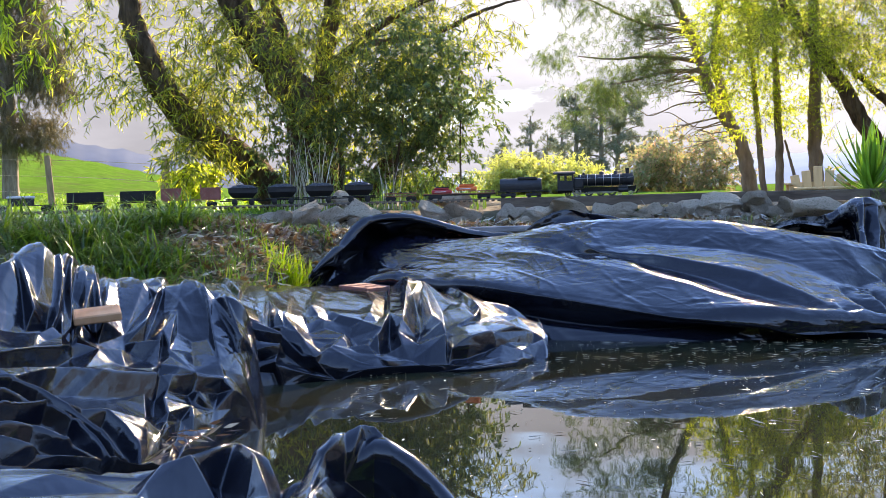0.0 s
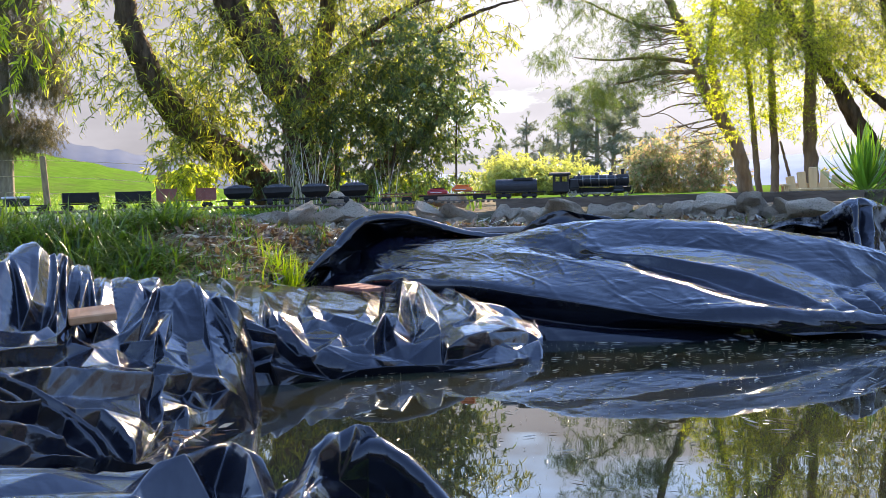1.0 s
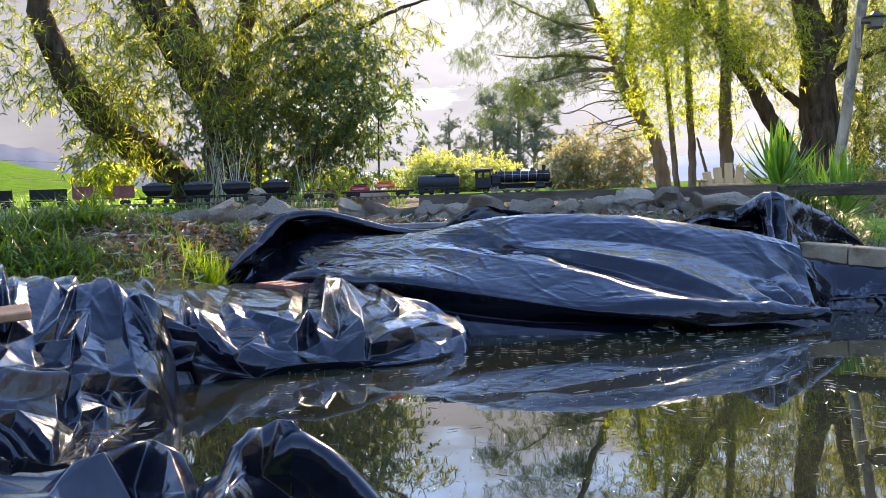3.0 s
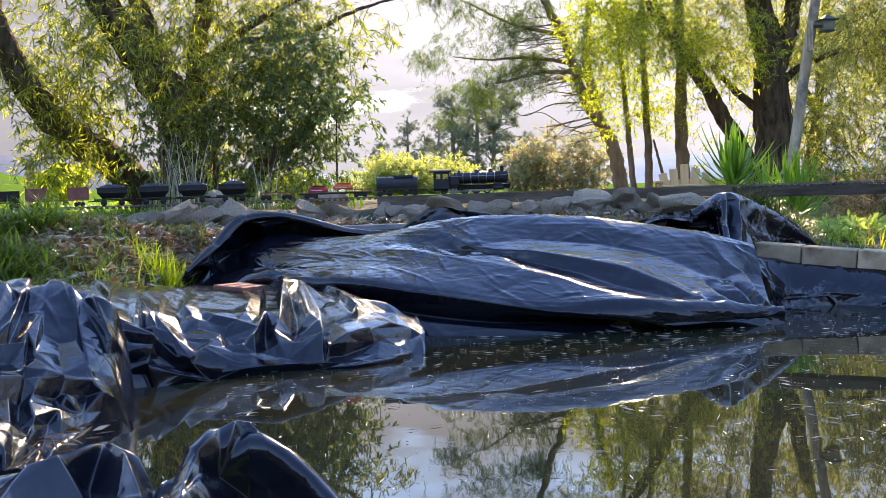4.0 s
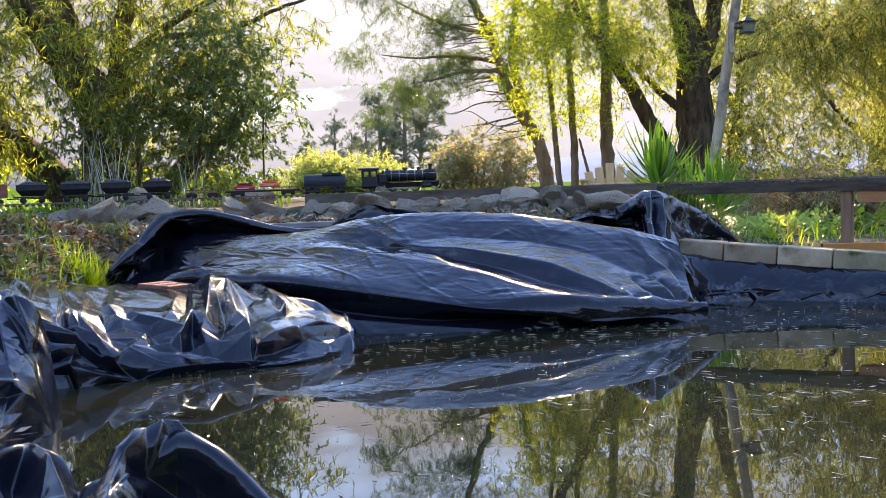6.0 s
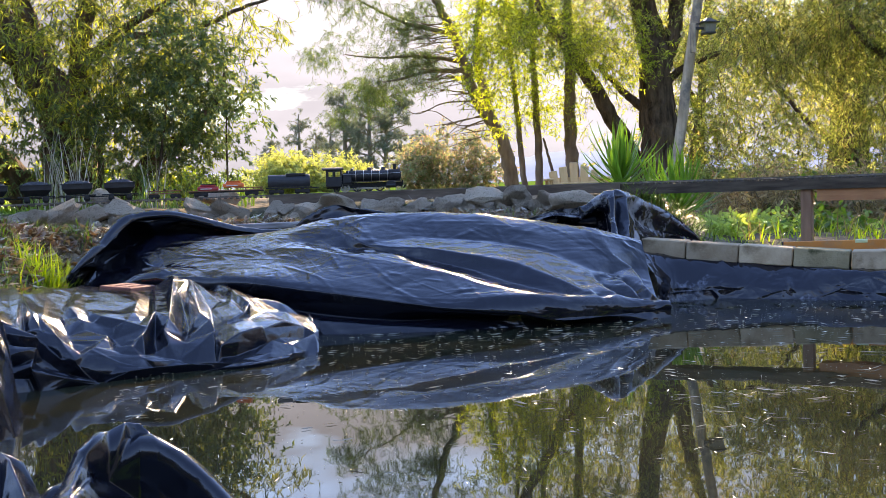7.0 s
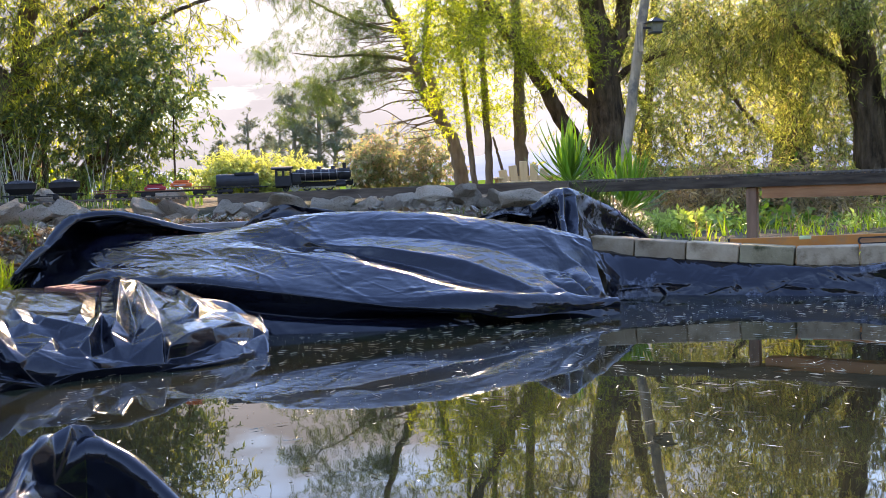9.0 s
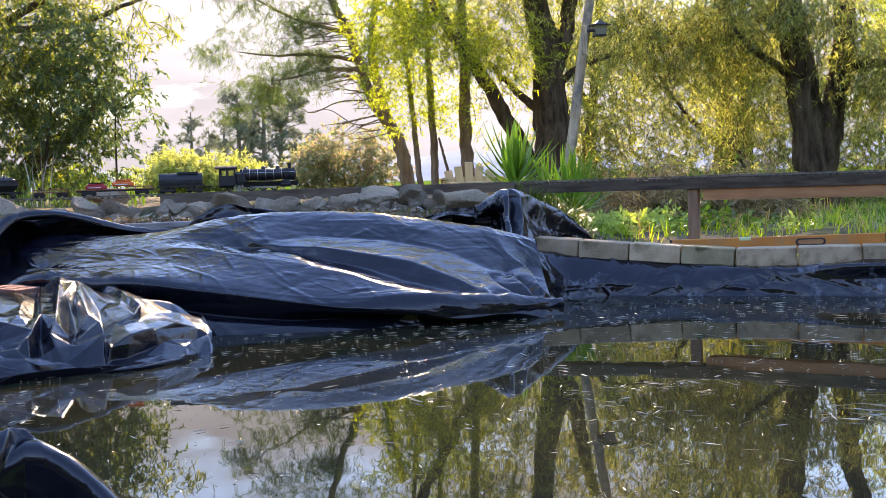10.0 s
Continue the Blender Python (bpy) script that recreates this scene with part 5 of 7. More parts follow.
bush("wide hedge of pale yellow-green willow shoots", [((2, 25.92, 0.76), (1.1, 1.0, 0.42)), ((1.18, 25.97, 0.71), (0.7, 0.8, 0.35)), ((2.74, 25.85, 0.81), (0.8, 0.8, 0.5)), ((3.34, 25.78, 0.58), (0.7, 0.8, 0.4)), ((1.67, 25.95, 1.04), (0.5, 0.6, 0.3))], LIME_LEAF, 112, 1500, 0.12, 0.22, 0.7, 0.03)
bush("rounded bush turning russet at the top", [((4.55, 20.5, 0.84), (1.0, 0.9, 0.55)), ((4.61, 20.49, 1.27), (0.75, 0.8, 0.40)), ((3.98, 20.62, 0.81), (0.6, 0.8, 0.5)), ((5.16, 20.36, 0.77), (0.55, 0.8, 0.42))], RUSSET_LEAF, 113, 1500, 0.085, 0.3, 0.5, 0.03)

# feathery tree leaning over the pasture
def dead_twigs():
    """Bare forking twigs on the shaded side of the leaning trunk."""
    rng = random.Random(61)
    out = []
    for i in range(34):
        z = 1.15 + 1.5 * rng.random()
        x0 = 3.70 - 0.36 * (z - 1.14)
        L, rise = rng.uniform(0.35, 1.05), rng.uniform(-0.35, 0.22)
        y0 = 13.55 + rng.uniform(-0.1, 0.1)
        mid = (x0 - 0.5 * L, y0 + rng.uniform(-0.2, 0.1), z + 0.5 * rise * L + rng.uniform(-0.03, 0.06))
        end = (x0 - L, y0 + rng.uniform(-0.3, 0.2), z + rise * L)
        out.append(([(x0, y0, z), mid, end], 0.010, 0.003))
        for k in range(2):
            f = rng.uniform(-0.30, 0.30)
            out.append(([mid, (mid[0] - 0.2 * L, mid[1], mid[2] + 0.6 * f * L), (mid[0] - 0.42 * L, mid[1] - 0.1, mid[2] + f * L)], 0.006, 0.002))
    return out


tree("feathery_tree", "leaning tree with feathery needles and bare dead twigs", [
    ([down((3.85, 13.46, 0.42)), (3.79, 13.48, 0.78), (3.68, 13.51, 1.14), (3.43, 13.57, 1.57), (3.29, 13.61, 2.01), (3.13, 13.65, 2.51), (2.83, 13.71, 3.16), (2.57, 13.76, 4.31)], 0.10, 0.04),
    ([(3.61, 13.53, 1.25), (3.52, 13.55, 1.71), (3.44, 13.57, 2.07), (3.5, 13.56, 2.7), (3.64, 13.52, 3.45)], 0.075, 0.04),
    ([(3.29, 13.61, 1.97), (2.77, 13.52, 1.95), (2.39, 13.39, 1.85), (2.1, 13.34, 1.8)], 0.03, 0.008),
    ([(3.26, 13.61, 2.08), (2.71, 13.53, 2.15), (2.12, 13.43, 2.12), (1.7, 13.39, 2.16)], 0.03, 0.006),
    ([(3.16, 13.64, 2.44), (2.51, 13.57, 2.58), (2, 13.45, 2.79), (1.58, 13.41, 3)], 0.03, 0.006),
    ([(3.43, 13.57, 1.57), (3.01, 13.67, 1.56), (2.66, 13.74, 1.43), (2.46, 13.78, 1.55)], 0.012, 0.003),
    ([(3.51, 13.55, 1.32), (3.21, 13.63, 1.26), (2.87, 13.7, 1.46), (2.59, 13.76, 1.43)], 0.010, 0.003),
    ([(3.32, 13.6, 1.86), (2.95, 13.69, 1.81), (2.6, 13.76, 1.68)], 0.010, 0.003),
] + dead_twigs(), sprays([[(3.29, 13.61, 1.97), (2.77, 13.52, 1.95), (2.39, 13.39, 1.85), (1.9, 13.37, 1.81)], [(3.26, 13.61, 2.08), (2.71, 13.53, 2.15), (2.12, 13.43, 2.12), (1.46, 13.42, 2.17)],
    [(3.16, 13.64, 2.44), (2.51, 13.57, 2.58), (2, 13.45, 2.79), (1.41, 13.43, 3.01)], [(2.14, 13.53, 2.1), (1.98, 13.45, 1.81), (1.77, 13.48, 1.51)], [(2.35, 13.5, 2.44), (1.92, 13.46, 2.38), (1.57, 13.51, 2.22)], [(3.03, 13.67, 2.8), (2.62, 13.75, 3.18), (1.64, 13.9, 3.38)]], 110, 0.16, (0.06, 0.18), 7)
   + [((2.82, 13.71, 2.74), (0.40, 0.5, 0.30), 0.6), ((2.22, 13.82, 3.7), (0.9, 0.7, 0.4), 1.0), ((3.05, 13.66, 3.92), (0.9, 0.7, 0.6), 1.0), ((2.8, 13.6, 5.2), (1.4, 1.2, 1.0), 1.0), ((2.2, 13.6, 6.2), (1.2, 1.1, 0.9), 0.7)],
    FEATHER_LEAF, BARK2, 114, 3400, 0.38, 0.30, 0.014, 0.075, 0.9, 0.06, 0.003)

# bright yellow-green willow with thin stems
# high clumps at y = 11.3 are added out of view to shade the liner
tree("willow_tree", "sunlit yellow-green willow on several thin stems", [
    ([down((3.72, 12.46, 0.43)), (3.68, 12.47, 0.76), (3.64, 12.48, 1.35), (3.58, 12.5, 2.26), (3.5, 12.52, 3.42)], 0.04, 0.025),
    ([down((3.87, 12.41, 0.42)), (3.87, 12.41, 0.94), (3.85, 12.42, 1.66), (3.84, 12.42, 2.62), (3.8, 12.43, 3.65)], 0.05, 0.03),
    ([down((4.24, 12.29, 0.41)), (4.25, 12.29, 0.93), (4.24, 12.29, 1.76), (4.24, 12.29, 2.59), (4.21, 12.3, 3.6)], 0.085, 0.05),
    ([down((4.08, 12.34, 0.42)), (4.01, 12.37, 0.68), (3.93, 12.39, 1.01)], 0.025, 0.012),
], [((3.27, 12.17, 2.28), (0.50, 0.6, 0.45), 1.2), ((3.73, 12.24, 2.09), (0.55, 0.6, 0.6), 1.4), ((3.14, 12.2, 1.66), (0.30, 0.4, 0.34), 0.7), ((3.6, 12.28, 1.4), (0.40, 0.4, 0.30), 0.6), ((4.26, 12.28, 2.08), (0.40, 0.5, 0.65), 1.1),
    ((4.13, 12.33, 1.32), (0.30, 0.4, 0.30), 0.4), ((3.63, 12.07, 3.06), (0.9, 0.6, 0.5), 1.1), ((3.34, 12.15, 3.71), (0.9, 0.6, 0.5), 0.8), ((3.7, 11.3, 4.3), (1.5, 0.8, 0.7), 1.2), ((3.2, 11.3, 5.3), (1.6, 0.8, 0.7), 0.9), ((2.2, 11.3, 4.9), (1.2, 0.8, 0.7), 0.8), ((3.36, 12.35, 1.08), (0.16, 0.3, 0.14), 0.2), ((3.5, 10.5, 2.0), (0.7, 0.3, 0.45), 1.3), ((4.1, 10.4, 1.85), (0.55, 0.3, 0.5), 1.2), ((3.2, 10.6, 2.4), (0.6, 0.3, 0.3), 0.9)],
    YELLOW_LEAF, BARK2, 115, 10000, 0.36, 0.10, 0.028, 0.050, 0.95, 0.20)

# old willow with a broad trunk behind the yucca
tree("willow_tree", "old willow with a broad dark trunk and low limbs", [
    ([down((4.82, 10.98, 0.54)), (4.82, 10.99, 0.9), (4.79, 11, 1.39), (4.78, 11, 1.81), (4.7, 11.04, 2.3), (4.63, 11.07, 2.78), (4.57, 11.09, 3.86)], 0.24, 0.10),
    ([down((4.66, 11.05, 0.55)), (4.5, 11.12, 0.86), (4.2, 11.13, 1.35), (3.95, 11.11, 1.78), (3.68, 11.21, 2.22), (3.46, 11.27, 2.66), (3.13, 11.37, 3.22)], 0.10, 0.05),
    ([(4.79, 11, 1.15), (4.57, 11.09, 1.34), (4.38, 11.17, 1.54), (4.19, 11.24, 1.79)], 0.06, 0.025),
    ([(4.83, 10.98, 1.75), (4.95, 10.93, 1.98), (5.02, 10.9, 2.39), (5.14, 10.84, 3.09)], 0.12, 0.06),
    ([(4.84, 10.98, 1.45), (5.06, 10.88, 1.67), (5.38, 10.5, 1.79), (5.67, 10.12, 1.68)], 0.05, 0.015),
], [((3.8, 11.17, 2.27), (0.45, 0.6, 0.4), 0.8), ((4.29, 10.99, 2.06), (0.45, 0.6, 0.45), 1.0), ((4.31, 11.41, 1.44), (0.35, 0.5, 0.30), 0.4), ((5.15, 11.06, 1.93), (0.50, 0.6, 0.5), 0.8), ((4.6, 11.08, 2.79), (1.0, 0.8, 0.45), 1.2), ((3.89, 11.35, 3.45), (0.9, 0.8, 0.5), 1.2), ((5.49, 10.67, 2.93), (0.9, 0.8, 0.5), 1.2), ((5.0, 11.0, 4.6), (1.6, 1.2, 0.9), 1.6), ((5.2, 11.0, 5.9), (1.6, 1.2, 0.9), 1.3), ((4.43, 11.58, 1.07), (0.25, 0.4, 0.2), 0.2)],
    OLIVE_LEAF, BARK, 116, 6400, 0.48, 0.3, 0.030, 0.060, 0.95, 0.17)

# right-hand willow with twin trunks, near the bridge
tree("willow_tree", "willow with twin fissured trunks beyond the bridge", [
    ([down((5.79, 7.65, -0.07)), (5.78, 7.65, 0.33), (5.72, 7.7, 0.77), (5.67, 7.73, 1.29), (5.62, 7.77, 1.63), (5.58, 7.8, 2.1), (5.53, 7.83, 3.04)], 0.19, 0.09),
    ([(5.8, 7.64, 0.33), (5.85, 7.6, 0.76), (5.91, 7.56, 1.22), (5.95, 7.52, 1.59), (5.98, 7.5, 2.05), (6.13, 7.38, 2.94)], 0.11, 0.08),
    ([(5.64, 7.76, 1.25), (5.45, 7.77, 1.38), (5.23, 7.8, 1.51), (5.05, 7.8, 1.72)], 0.04, 0.015),
    ([(5.66, 7.74, 1.53), (5.57, 7.81, 1.65), (5.53, 7.83, 1.82), (5.48, 7.87, 2.21)], 0.05, 0.03),
    ([(5.92, 7.54, 1.32), (6.05, 7.18, 1.32), (6.17, 6.82, 1.19)], 0.05, 0.02),
], [((4.55, 8.44, 1.71), (0.40, 0.5, 0.40), 1.0), ((4.59, 8.64, 1.19), (0.36, 0.5, 0.36), 1.0), ((4.92, 8.23, 1.4), (0.40, 0.5, 0.45), 1.2), ((5.19, 8.42, 0.92), (0.36, 0.5, 0.26), 0.9), ((5.47, 8.12, 1.24), (0.36, 0.5, 0.45), 1.1), ((5.18, 7.83, 1.77), (0.45, 0.5, 0.3), 1.2),
    ((5.53, 7.34, 1.7), (0.40, 0.5, 0.25), 0.8), ((6.02, 7.21, 1.28), (0.40, 0.5, 0.4), 1.1), ((5.8, 8.38, 0.8), (0.25, 0.4, 0.25), 0.8), ((6.43, 7.65, 0.75), (0.3, 0.4, 0.22), 0.5), ((5.01, 8.06, 2.37), (1.0, 0.8, 0.4), 0.6), ((5.93, 7.42, 2.35), (0.9, 0.8, 0.4), 0.5), ((6.42, 6.86, 1.32), (0.5, 0.6, 0.6), 1)],
    OLIVE_LEAF, BARK, 117, 4600, 0.48, 0.28, 0.030, 0.052, 0.95, 0.17)

# slender leaning trunks among the leaves
tree("willow_tree", "slender leaning willow with forked brown trunk in the wood", [
    ([down((5.85, 8.83, 0.43)), (5.75, 8.89, 0.8), (5.71, 8.92, 1.28), (5.73, 8.9, 1.75), (5.66, 8.95, 2.48)], 0.075, 0.035),
    ([(5.77, 8.88, 0.72), (5.58, 9, 0.84), (5.37, 9.13, 1.09), (5.16, 9.25, 1.48), (5.02, 9.32, 1.81)], 0.035, 0.010),
    ([(5.72, 8.91, 1.33), (5.85, 8.83, 1.58), (5.96, 8.76, 1.93)], 0.035, 0.015),
], [((5.67, 8.95, 2.69), (0.6, 0.5, 0.3)), ((5.07, 9.3, 1.81), (0.3, 0.3, 0.2))], OLIVE_LEAF, BARK, 150, 380, 0.4, 0.25, 0.03, 0.05, 0.95, 0.17)

# wood behind, to the right
for i, (x, y, d, r, h) in enumerate(((7.6, 11.5, 0.12, 0.9, 3.4), (9.4, 10.6, 0.10, 1.0, 3.2), (11.0, 9.2, 0.11, 1.1, 3.4), (8.6, 13.6, 0.14, 1.2, 4.2), (11.8, 12.4, 0.14, 1.3, 4.4), (13.4, 9.0, 0.12, 1.3, 4.0), (6.3, 13.2, 0.10, 0.8, 3.0))):
    g = ground_z(x, y)
    lean = 0.25 * math.sin(i * 2.4)
    tree("willow_tree", "slender olive-green tree in the wood behind", [([(x, y, g - 0.1), (x + lean * 0.3, y, g + h * 0.35), (x + lean, y, g + h)], d, 0.03), ([(x + lean * 0.25, y, g + h * 0.3), (x - 0.4, y - 0.2, g + h * 0.55), (x - 0.7, y - 0.2, g + h * 0.8)], d * 0.5, 0.02)],
         [((x, y, g + h * 0.75), (r, r, h * 0.3), 1.0), ((x - r * 0.5, y - 0.3, g + h * 0.45), (r * 0.8, r * 0.8, h * 0.2), 0.7), ((x + r * 0.6, y, g + h * 0.5), (r * 0.7, r * 0.7, h * 0.22), 0.7)],
         (OLIVE_LEAF, YELLOW_LEAF)[i % 3 == 1], BARK, 130 + i, 1500, 0.5, 0.3, 0.032, 0.060, 0.95, 0.19)
bush("low nettles and saplings under the bridge", [((4.06, 6.41, 0.22), (0.34, 0.35, 0.16)), ((4.12, 6.73, 0.33), (0.26, 0.3, 0.14)), ((4.15, 6.12, 0.16), (0.25, 0.3, 0.10)), ((3.64, 6.2, 0.18), (0.2, 0.2, 0.10))], SCRUB_LEAF, 140, 800, 0.06, 0.38, 0.3, 0.01)
bush("leafy green nettles beside the bridge post", [((3.33, 5.33, 0.23), (0.20, 0.2, 0.11)), ((3.09, 5.13, 0.22), (0.12, 0.2, 0.07)), ((3.4, 5.17, 0.19), (0.14, 0.2, 0.06)), ((3.61, 5.27, 0.17), (0.14, 0.2, 0.05))], SCRUB_LEAF, 144, 420, 0.055, 0.45, 0.2, 0.006)
bush("light green weeds in the sun behind the edging", [((2.73, 5.22, 0.21), (0.24, 0.2, 0.06)), ((2.97, 5.31, 0.21), (0.20, 0.2, 0.07)), ((2.72, 5.56, 0.21), (0.14, 0.2, 0.07)), ((3.62, 5.02, 0.17), (0.25, 0.2, 0.05))], WEED_LEAF, 145, 800, 0.050, 0.40, 0.16, 0.005)
bush("tangle of brown dead stems under the bridge", [((3.2, 6.21, 0.29), (0.28, 0.25, 0.16)), ((3.49, 6.28, 0.34), (0.26, 0.25, 0.18)), ((3.9, 5.8, 0.27), (0.30, 0.25, 0.16)), ((4, 6.21, 0.33), (0.25, 0.25, 0.15))], DRY_STALK, 146, 800, 0.07, 0.14, 0.4, 0.012)
bush("tangle of dry brown and yellow-green undergrowth", [((4.14, 7.75, 0.21), (0.45, 0.4, 0.20)), ((4.03, 8.03, 0.36), (0.40, 0.4, 0.2)), ((5.12, 7.63, 0.36), (0.5, 0.4, 0.25)), ((4.54, 7.99, 0.38), (0.4, 0.4, 0.25)), ((6.67, 8.1, 0.1), (0.5, 0.4, 0.22)), ((5.18, 7.35, 0.13), (0.4, 0.4, 0.15))], OLIVE_LEAF, 141, 1900, 0.06, 0.2, 0.4, 0.012)
bush("olive thicket closing the wood behind the bridge", [((5.75, 12.2, 0.91), (0.8, 0.6, 0.55)), ((6.41, 11.87, 1.01), (0.9, 0.6, 0.7)), ((6.83, 11.05, 1.01), (0.9, 0.6, 0.8)), ((7.16, 10.24, 0.89), (0.9, 0.6, 0.8)), ((6.42, 12.42, 1.89), (0.8, 0.6, 0.6)), ((7.2, 11.99, 1.97), (0.9, 0.6, 0.7)), ((7.64, 11.12, 1.85), (0.9, 0.6, 0.7)), ((7.31, 9.51, 1.02), (1.0, 0.7, 1.2)), ((7.21, 8.29, 0.93), (1.0, 0.7, 1.2))], OLIVE_LEAF, 143, 3000, 0.065, 0.18, 0.5, 0.03, 0.2)
bush("dark brown scrub in the shade of the wood", [((8.2, 9.8, 0.8), (1.6, 0.8, 0.8)), ((6.0, 12.5, 0.8), (1.4, 0.8, 0.7)), ((10.8, 8.0, 0.8), (1.6, 0.9, 0.9)), ((13, 6.6, 0.9), (1.8, 0.9, 1.0))], OLIVE_LEAF, 142, 1500, 0.08, 0.22, 0.55, 0.02)


# unseen belt of trees, added behind the camera to darken liner reflections
BELT_LEAF = leaf_material("unseen_belt_leaf", [(0.0, (0.016, 0.024, 0.012)), (1.0, (0.040, 0.055, 0.022))], 0.15)
for i in range(9):
    x, y = -9.0 + 2.4 * i, -4.6 - 0.8 * math.sin(i * 1.7)
    g = ground_z(x, y)
    tree("unseen_belt_tree", "dark leafy tree added out of view to darken the liner's reflections", [([(x, y, g - 0.1), (x + 0.1, y, g + 1.5), (x, y + 0.1, g + 2.8)], 0.16, 0.03)], [((x, y, g + 1.0), (1.4, 0.9, 0.9)), ((x, y, g + 1.9), (1.3, 0.8, 0.6)), ((x + 0.3, y, g + 2.4), (0.8, 0.7, 0.4))],
         BELT_LEAF, BARK, 160 + i, 760, 0.7, 0.2, 0.05, 0.26, 0.8, 0.5, 0.006)


def build_unseen_hedge():
    """A tall clipped evergreen hedge, unseen: added behind the camera to darken liner reflections."""
    us, vs = np.linspace(-11, 13, 150), np.linspace(0, 1, 60)
    u, w = np.meshgrid(us, vs)
    rng = np.random.default_rng(19)
    y = -5.6 + 0.9 * w ** 4 - 0.10 * np.sin(u * 1.3) - 0.07 * np.sin(u * 3.1 + w * 9) + rng.normal(size=u.shape) * 0.06
    z = -0.2 + w * (2.3 + 0.35 * np.sin(u * 0.9) + 0.2 * np.sin(u * 2.3))
    front = np.stack([u + rng.normal(size=u.shape) * 0.05, y, z], -1)
    rear = front.copy()[::-1]
    rear[..., 1] = -7.0
    g = np.concatenate([front, rear])
    idx = np.arange(g.shape[0] * 150).reshape(-1, 150)
    q = np.stack([idx[:-1, :-1], idx[:-1, 1:], idx[1:, 1:], idx[1:, :-1]], -1).reshape(-1, 4)
    tagged(big_mesh("hedge", g.reshape(-1, 3), q, BELT_LEAF, None, False), "tall dark evergreen hedge added out of view to darken reflections", "hedge", kind="structure")


build_unseen_hedge()

# ---------------------------------------------------------------- yucca, pole, posts
YUCCA = leaf_material("yucca_blade", [(0.0, (0.060, 0.130, 0.022)), (0.6, (0.120, 0.220, 0.034)), (1.0, (0.260, 0.350, 0.060))], 0.45, 0.3)


def yucca(foot, seed, scale, n, lean=0.0):
    rng = random.Random(seed)
    t = thing("yucca_plant", Matrix.Translation(foot), "clump of stiff sword-shaped green yucca leaves", "yucca", "yuccas behind the track")
    shapes = []
    for k in range(6):
        L, W, bend = 0.36 + 0.035 * k, 0.042 + 0.003 * (k % 3), 0.05 + 0.05 * (k % 4)
        bm = bmesh.new()
        prev = None
        for i in range(6):
            s = i / 5
            w = W * (0.55 + 1.1 * s - 1.62 * s * s) if i < 5 else 0.001
            c = (L * s, -bend * s * s)
            row = [bm.verts.new((-w / 2, c[1] + w * 0.22, c[0])), bm.verts.new((0, c[1], c[0])), bm.verts.new((w / 2, c[1] + w * 0.22, c[0]))]
            if prev:
                for j in range(2):
                    bm.faces.new((prev[j], prev[j + 1], row[j + 1], row[j]))
            prev = row
        me = bpy.data.meshes.new("leaf")
        bm.to_mesh(me)
        bm.free()
        me.materials.append(YUCCA)
        shapes.append(me)
    for i in range(n):
        o = new("leaf", shapes[rng.randrange(6)])
        o.parent = t
        az = i * 137.5 + rng.uniform(-14, 14)
        tilt = 6 + 80 * (i / n) ** 0.7 + rng.uniform(-6, 6)
        o.matrix_basis = pose(0, 0, 0.02, 0, 0, az) @ pose(0, 0.012, 0.10 * (1 - i / n), -tilt, 0, rng.uniform(-25, 25)) @ Matrix.Scale(scale * rng.uniform(0.85, 1.1), 4)
    return t


for p, sd_, sc, n in (((2.4, 6.04, 0.41), 1, 0.68, 74), ((2.58, 5.64, 0.39), 2, 0.66, 74), ((2.61, 6.06, 0.38), 3, 0.5, 30)):
    yucca((p[0], p[1], ground_z(p[0], p[1])), sd_, sc, n)

pole_pts = [down((3.65, 8.21, 0.18)), (3.76, 8.16, 0.86), (3.83, 8.13, 1.39), (3.93, 8.08, 2.07), (3.97, 8.06, 2.34)]
pole = thing("lamp_pole", Matrix(), "leaning weathered grey wooden pole", "pole")
v, f = tube(spline(pole_pts, 24), [0.044, 0.040, 0.036], 10, 0.05, np.random.default_rng(5))
big_mesh("shaft", v, f, GREYPOLE, pole, True)
BLACKMETAL = surface("black_powder_coat", (0.012, 0.012, 0.013), (0.03, 0.03, 0.032), 20, 0.45, 0.2, 90, 0.001)
LAMPGLASS = surface("frosted_lamp_pane", (0.14, 0.13, 0.10), (0.24, 0.22, 0.18), 12, 0.25, 0.1, 60, 0.001)
lamp_at = (3.93, 7.97, 1.68)
lamp = thing("wall_lantern", Matrix.Translation(lamp_at), "small black solar lantern with pale panes fixed to the pole", "lantern")
part("roof", cyl(0.085, 0.035, pose(0, 0, 0.055, 0, 0, 45), 4, 0.02), BLACKMETAL, lamp)
part("roof_edge", box(-0.07, 0.07, -0.07, 0.07, 0.030, 0.040, 0.002), BLACKMETAL, lamp)
part("pane", cyl(0.055, 0.07, pose(0, 0, -0.006, 0, 0, 45), 4, 0.07), LAMPGLASS, lamp)
part("base", box(-0.045, 0.045, -0.045, 0.045, -0.055, -0.041, 0.002), BLACKMETAL, lamp)
part("arm", box(-0.13, -0.03, -0.012, 0.012, -0.02, 0.0, 0.002), BLACKMETAL, lamp)
part("backplate", box(-0.145, -0.125, -0.035, 0.035, -0.20, 0.03, 0.003), GREYPOLE, lamp)


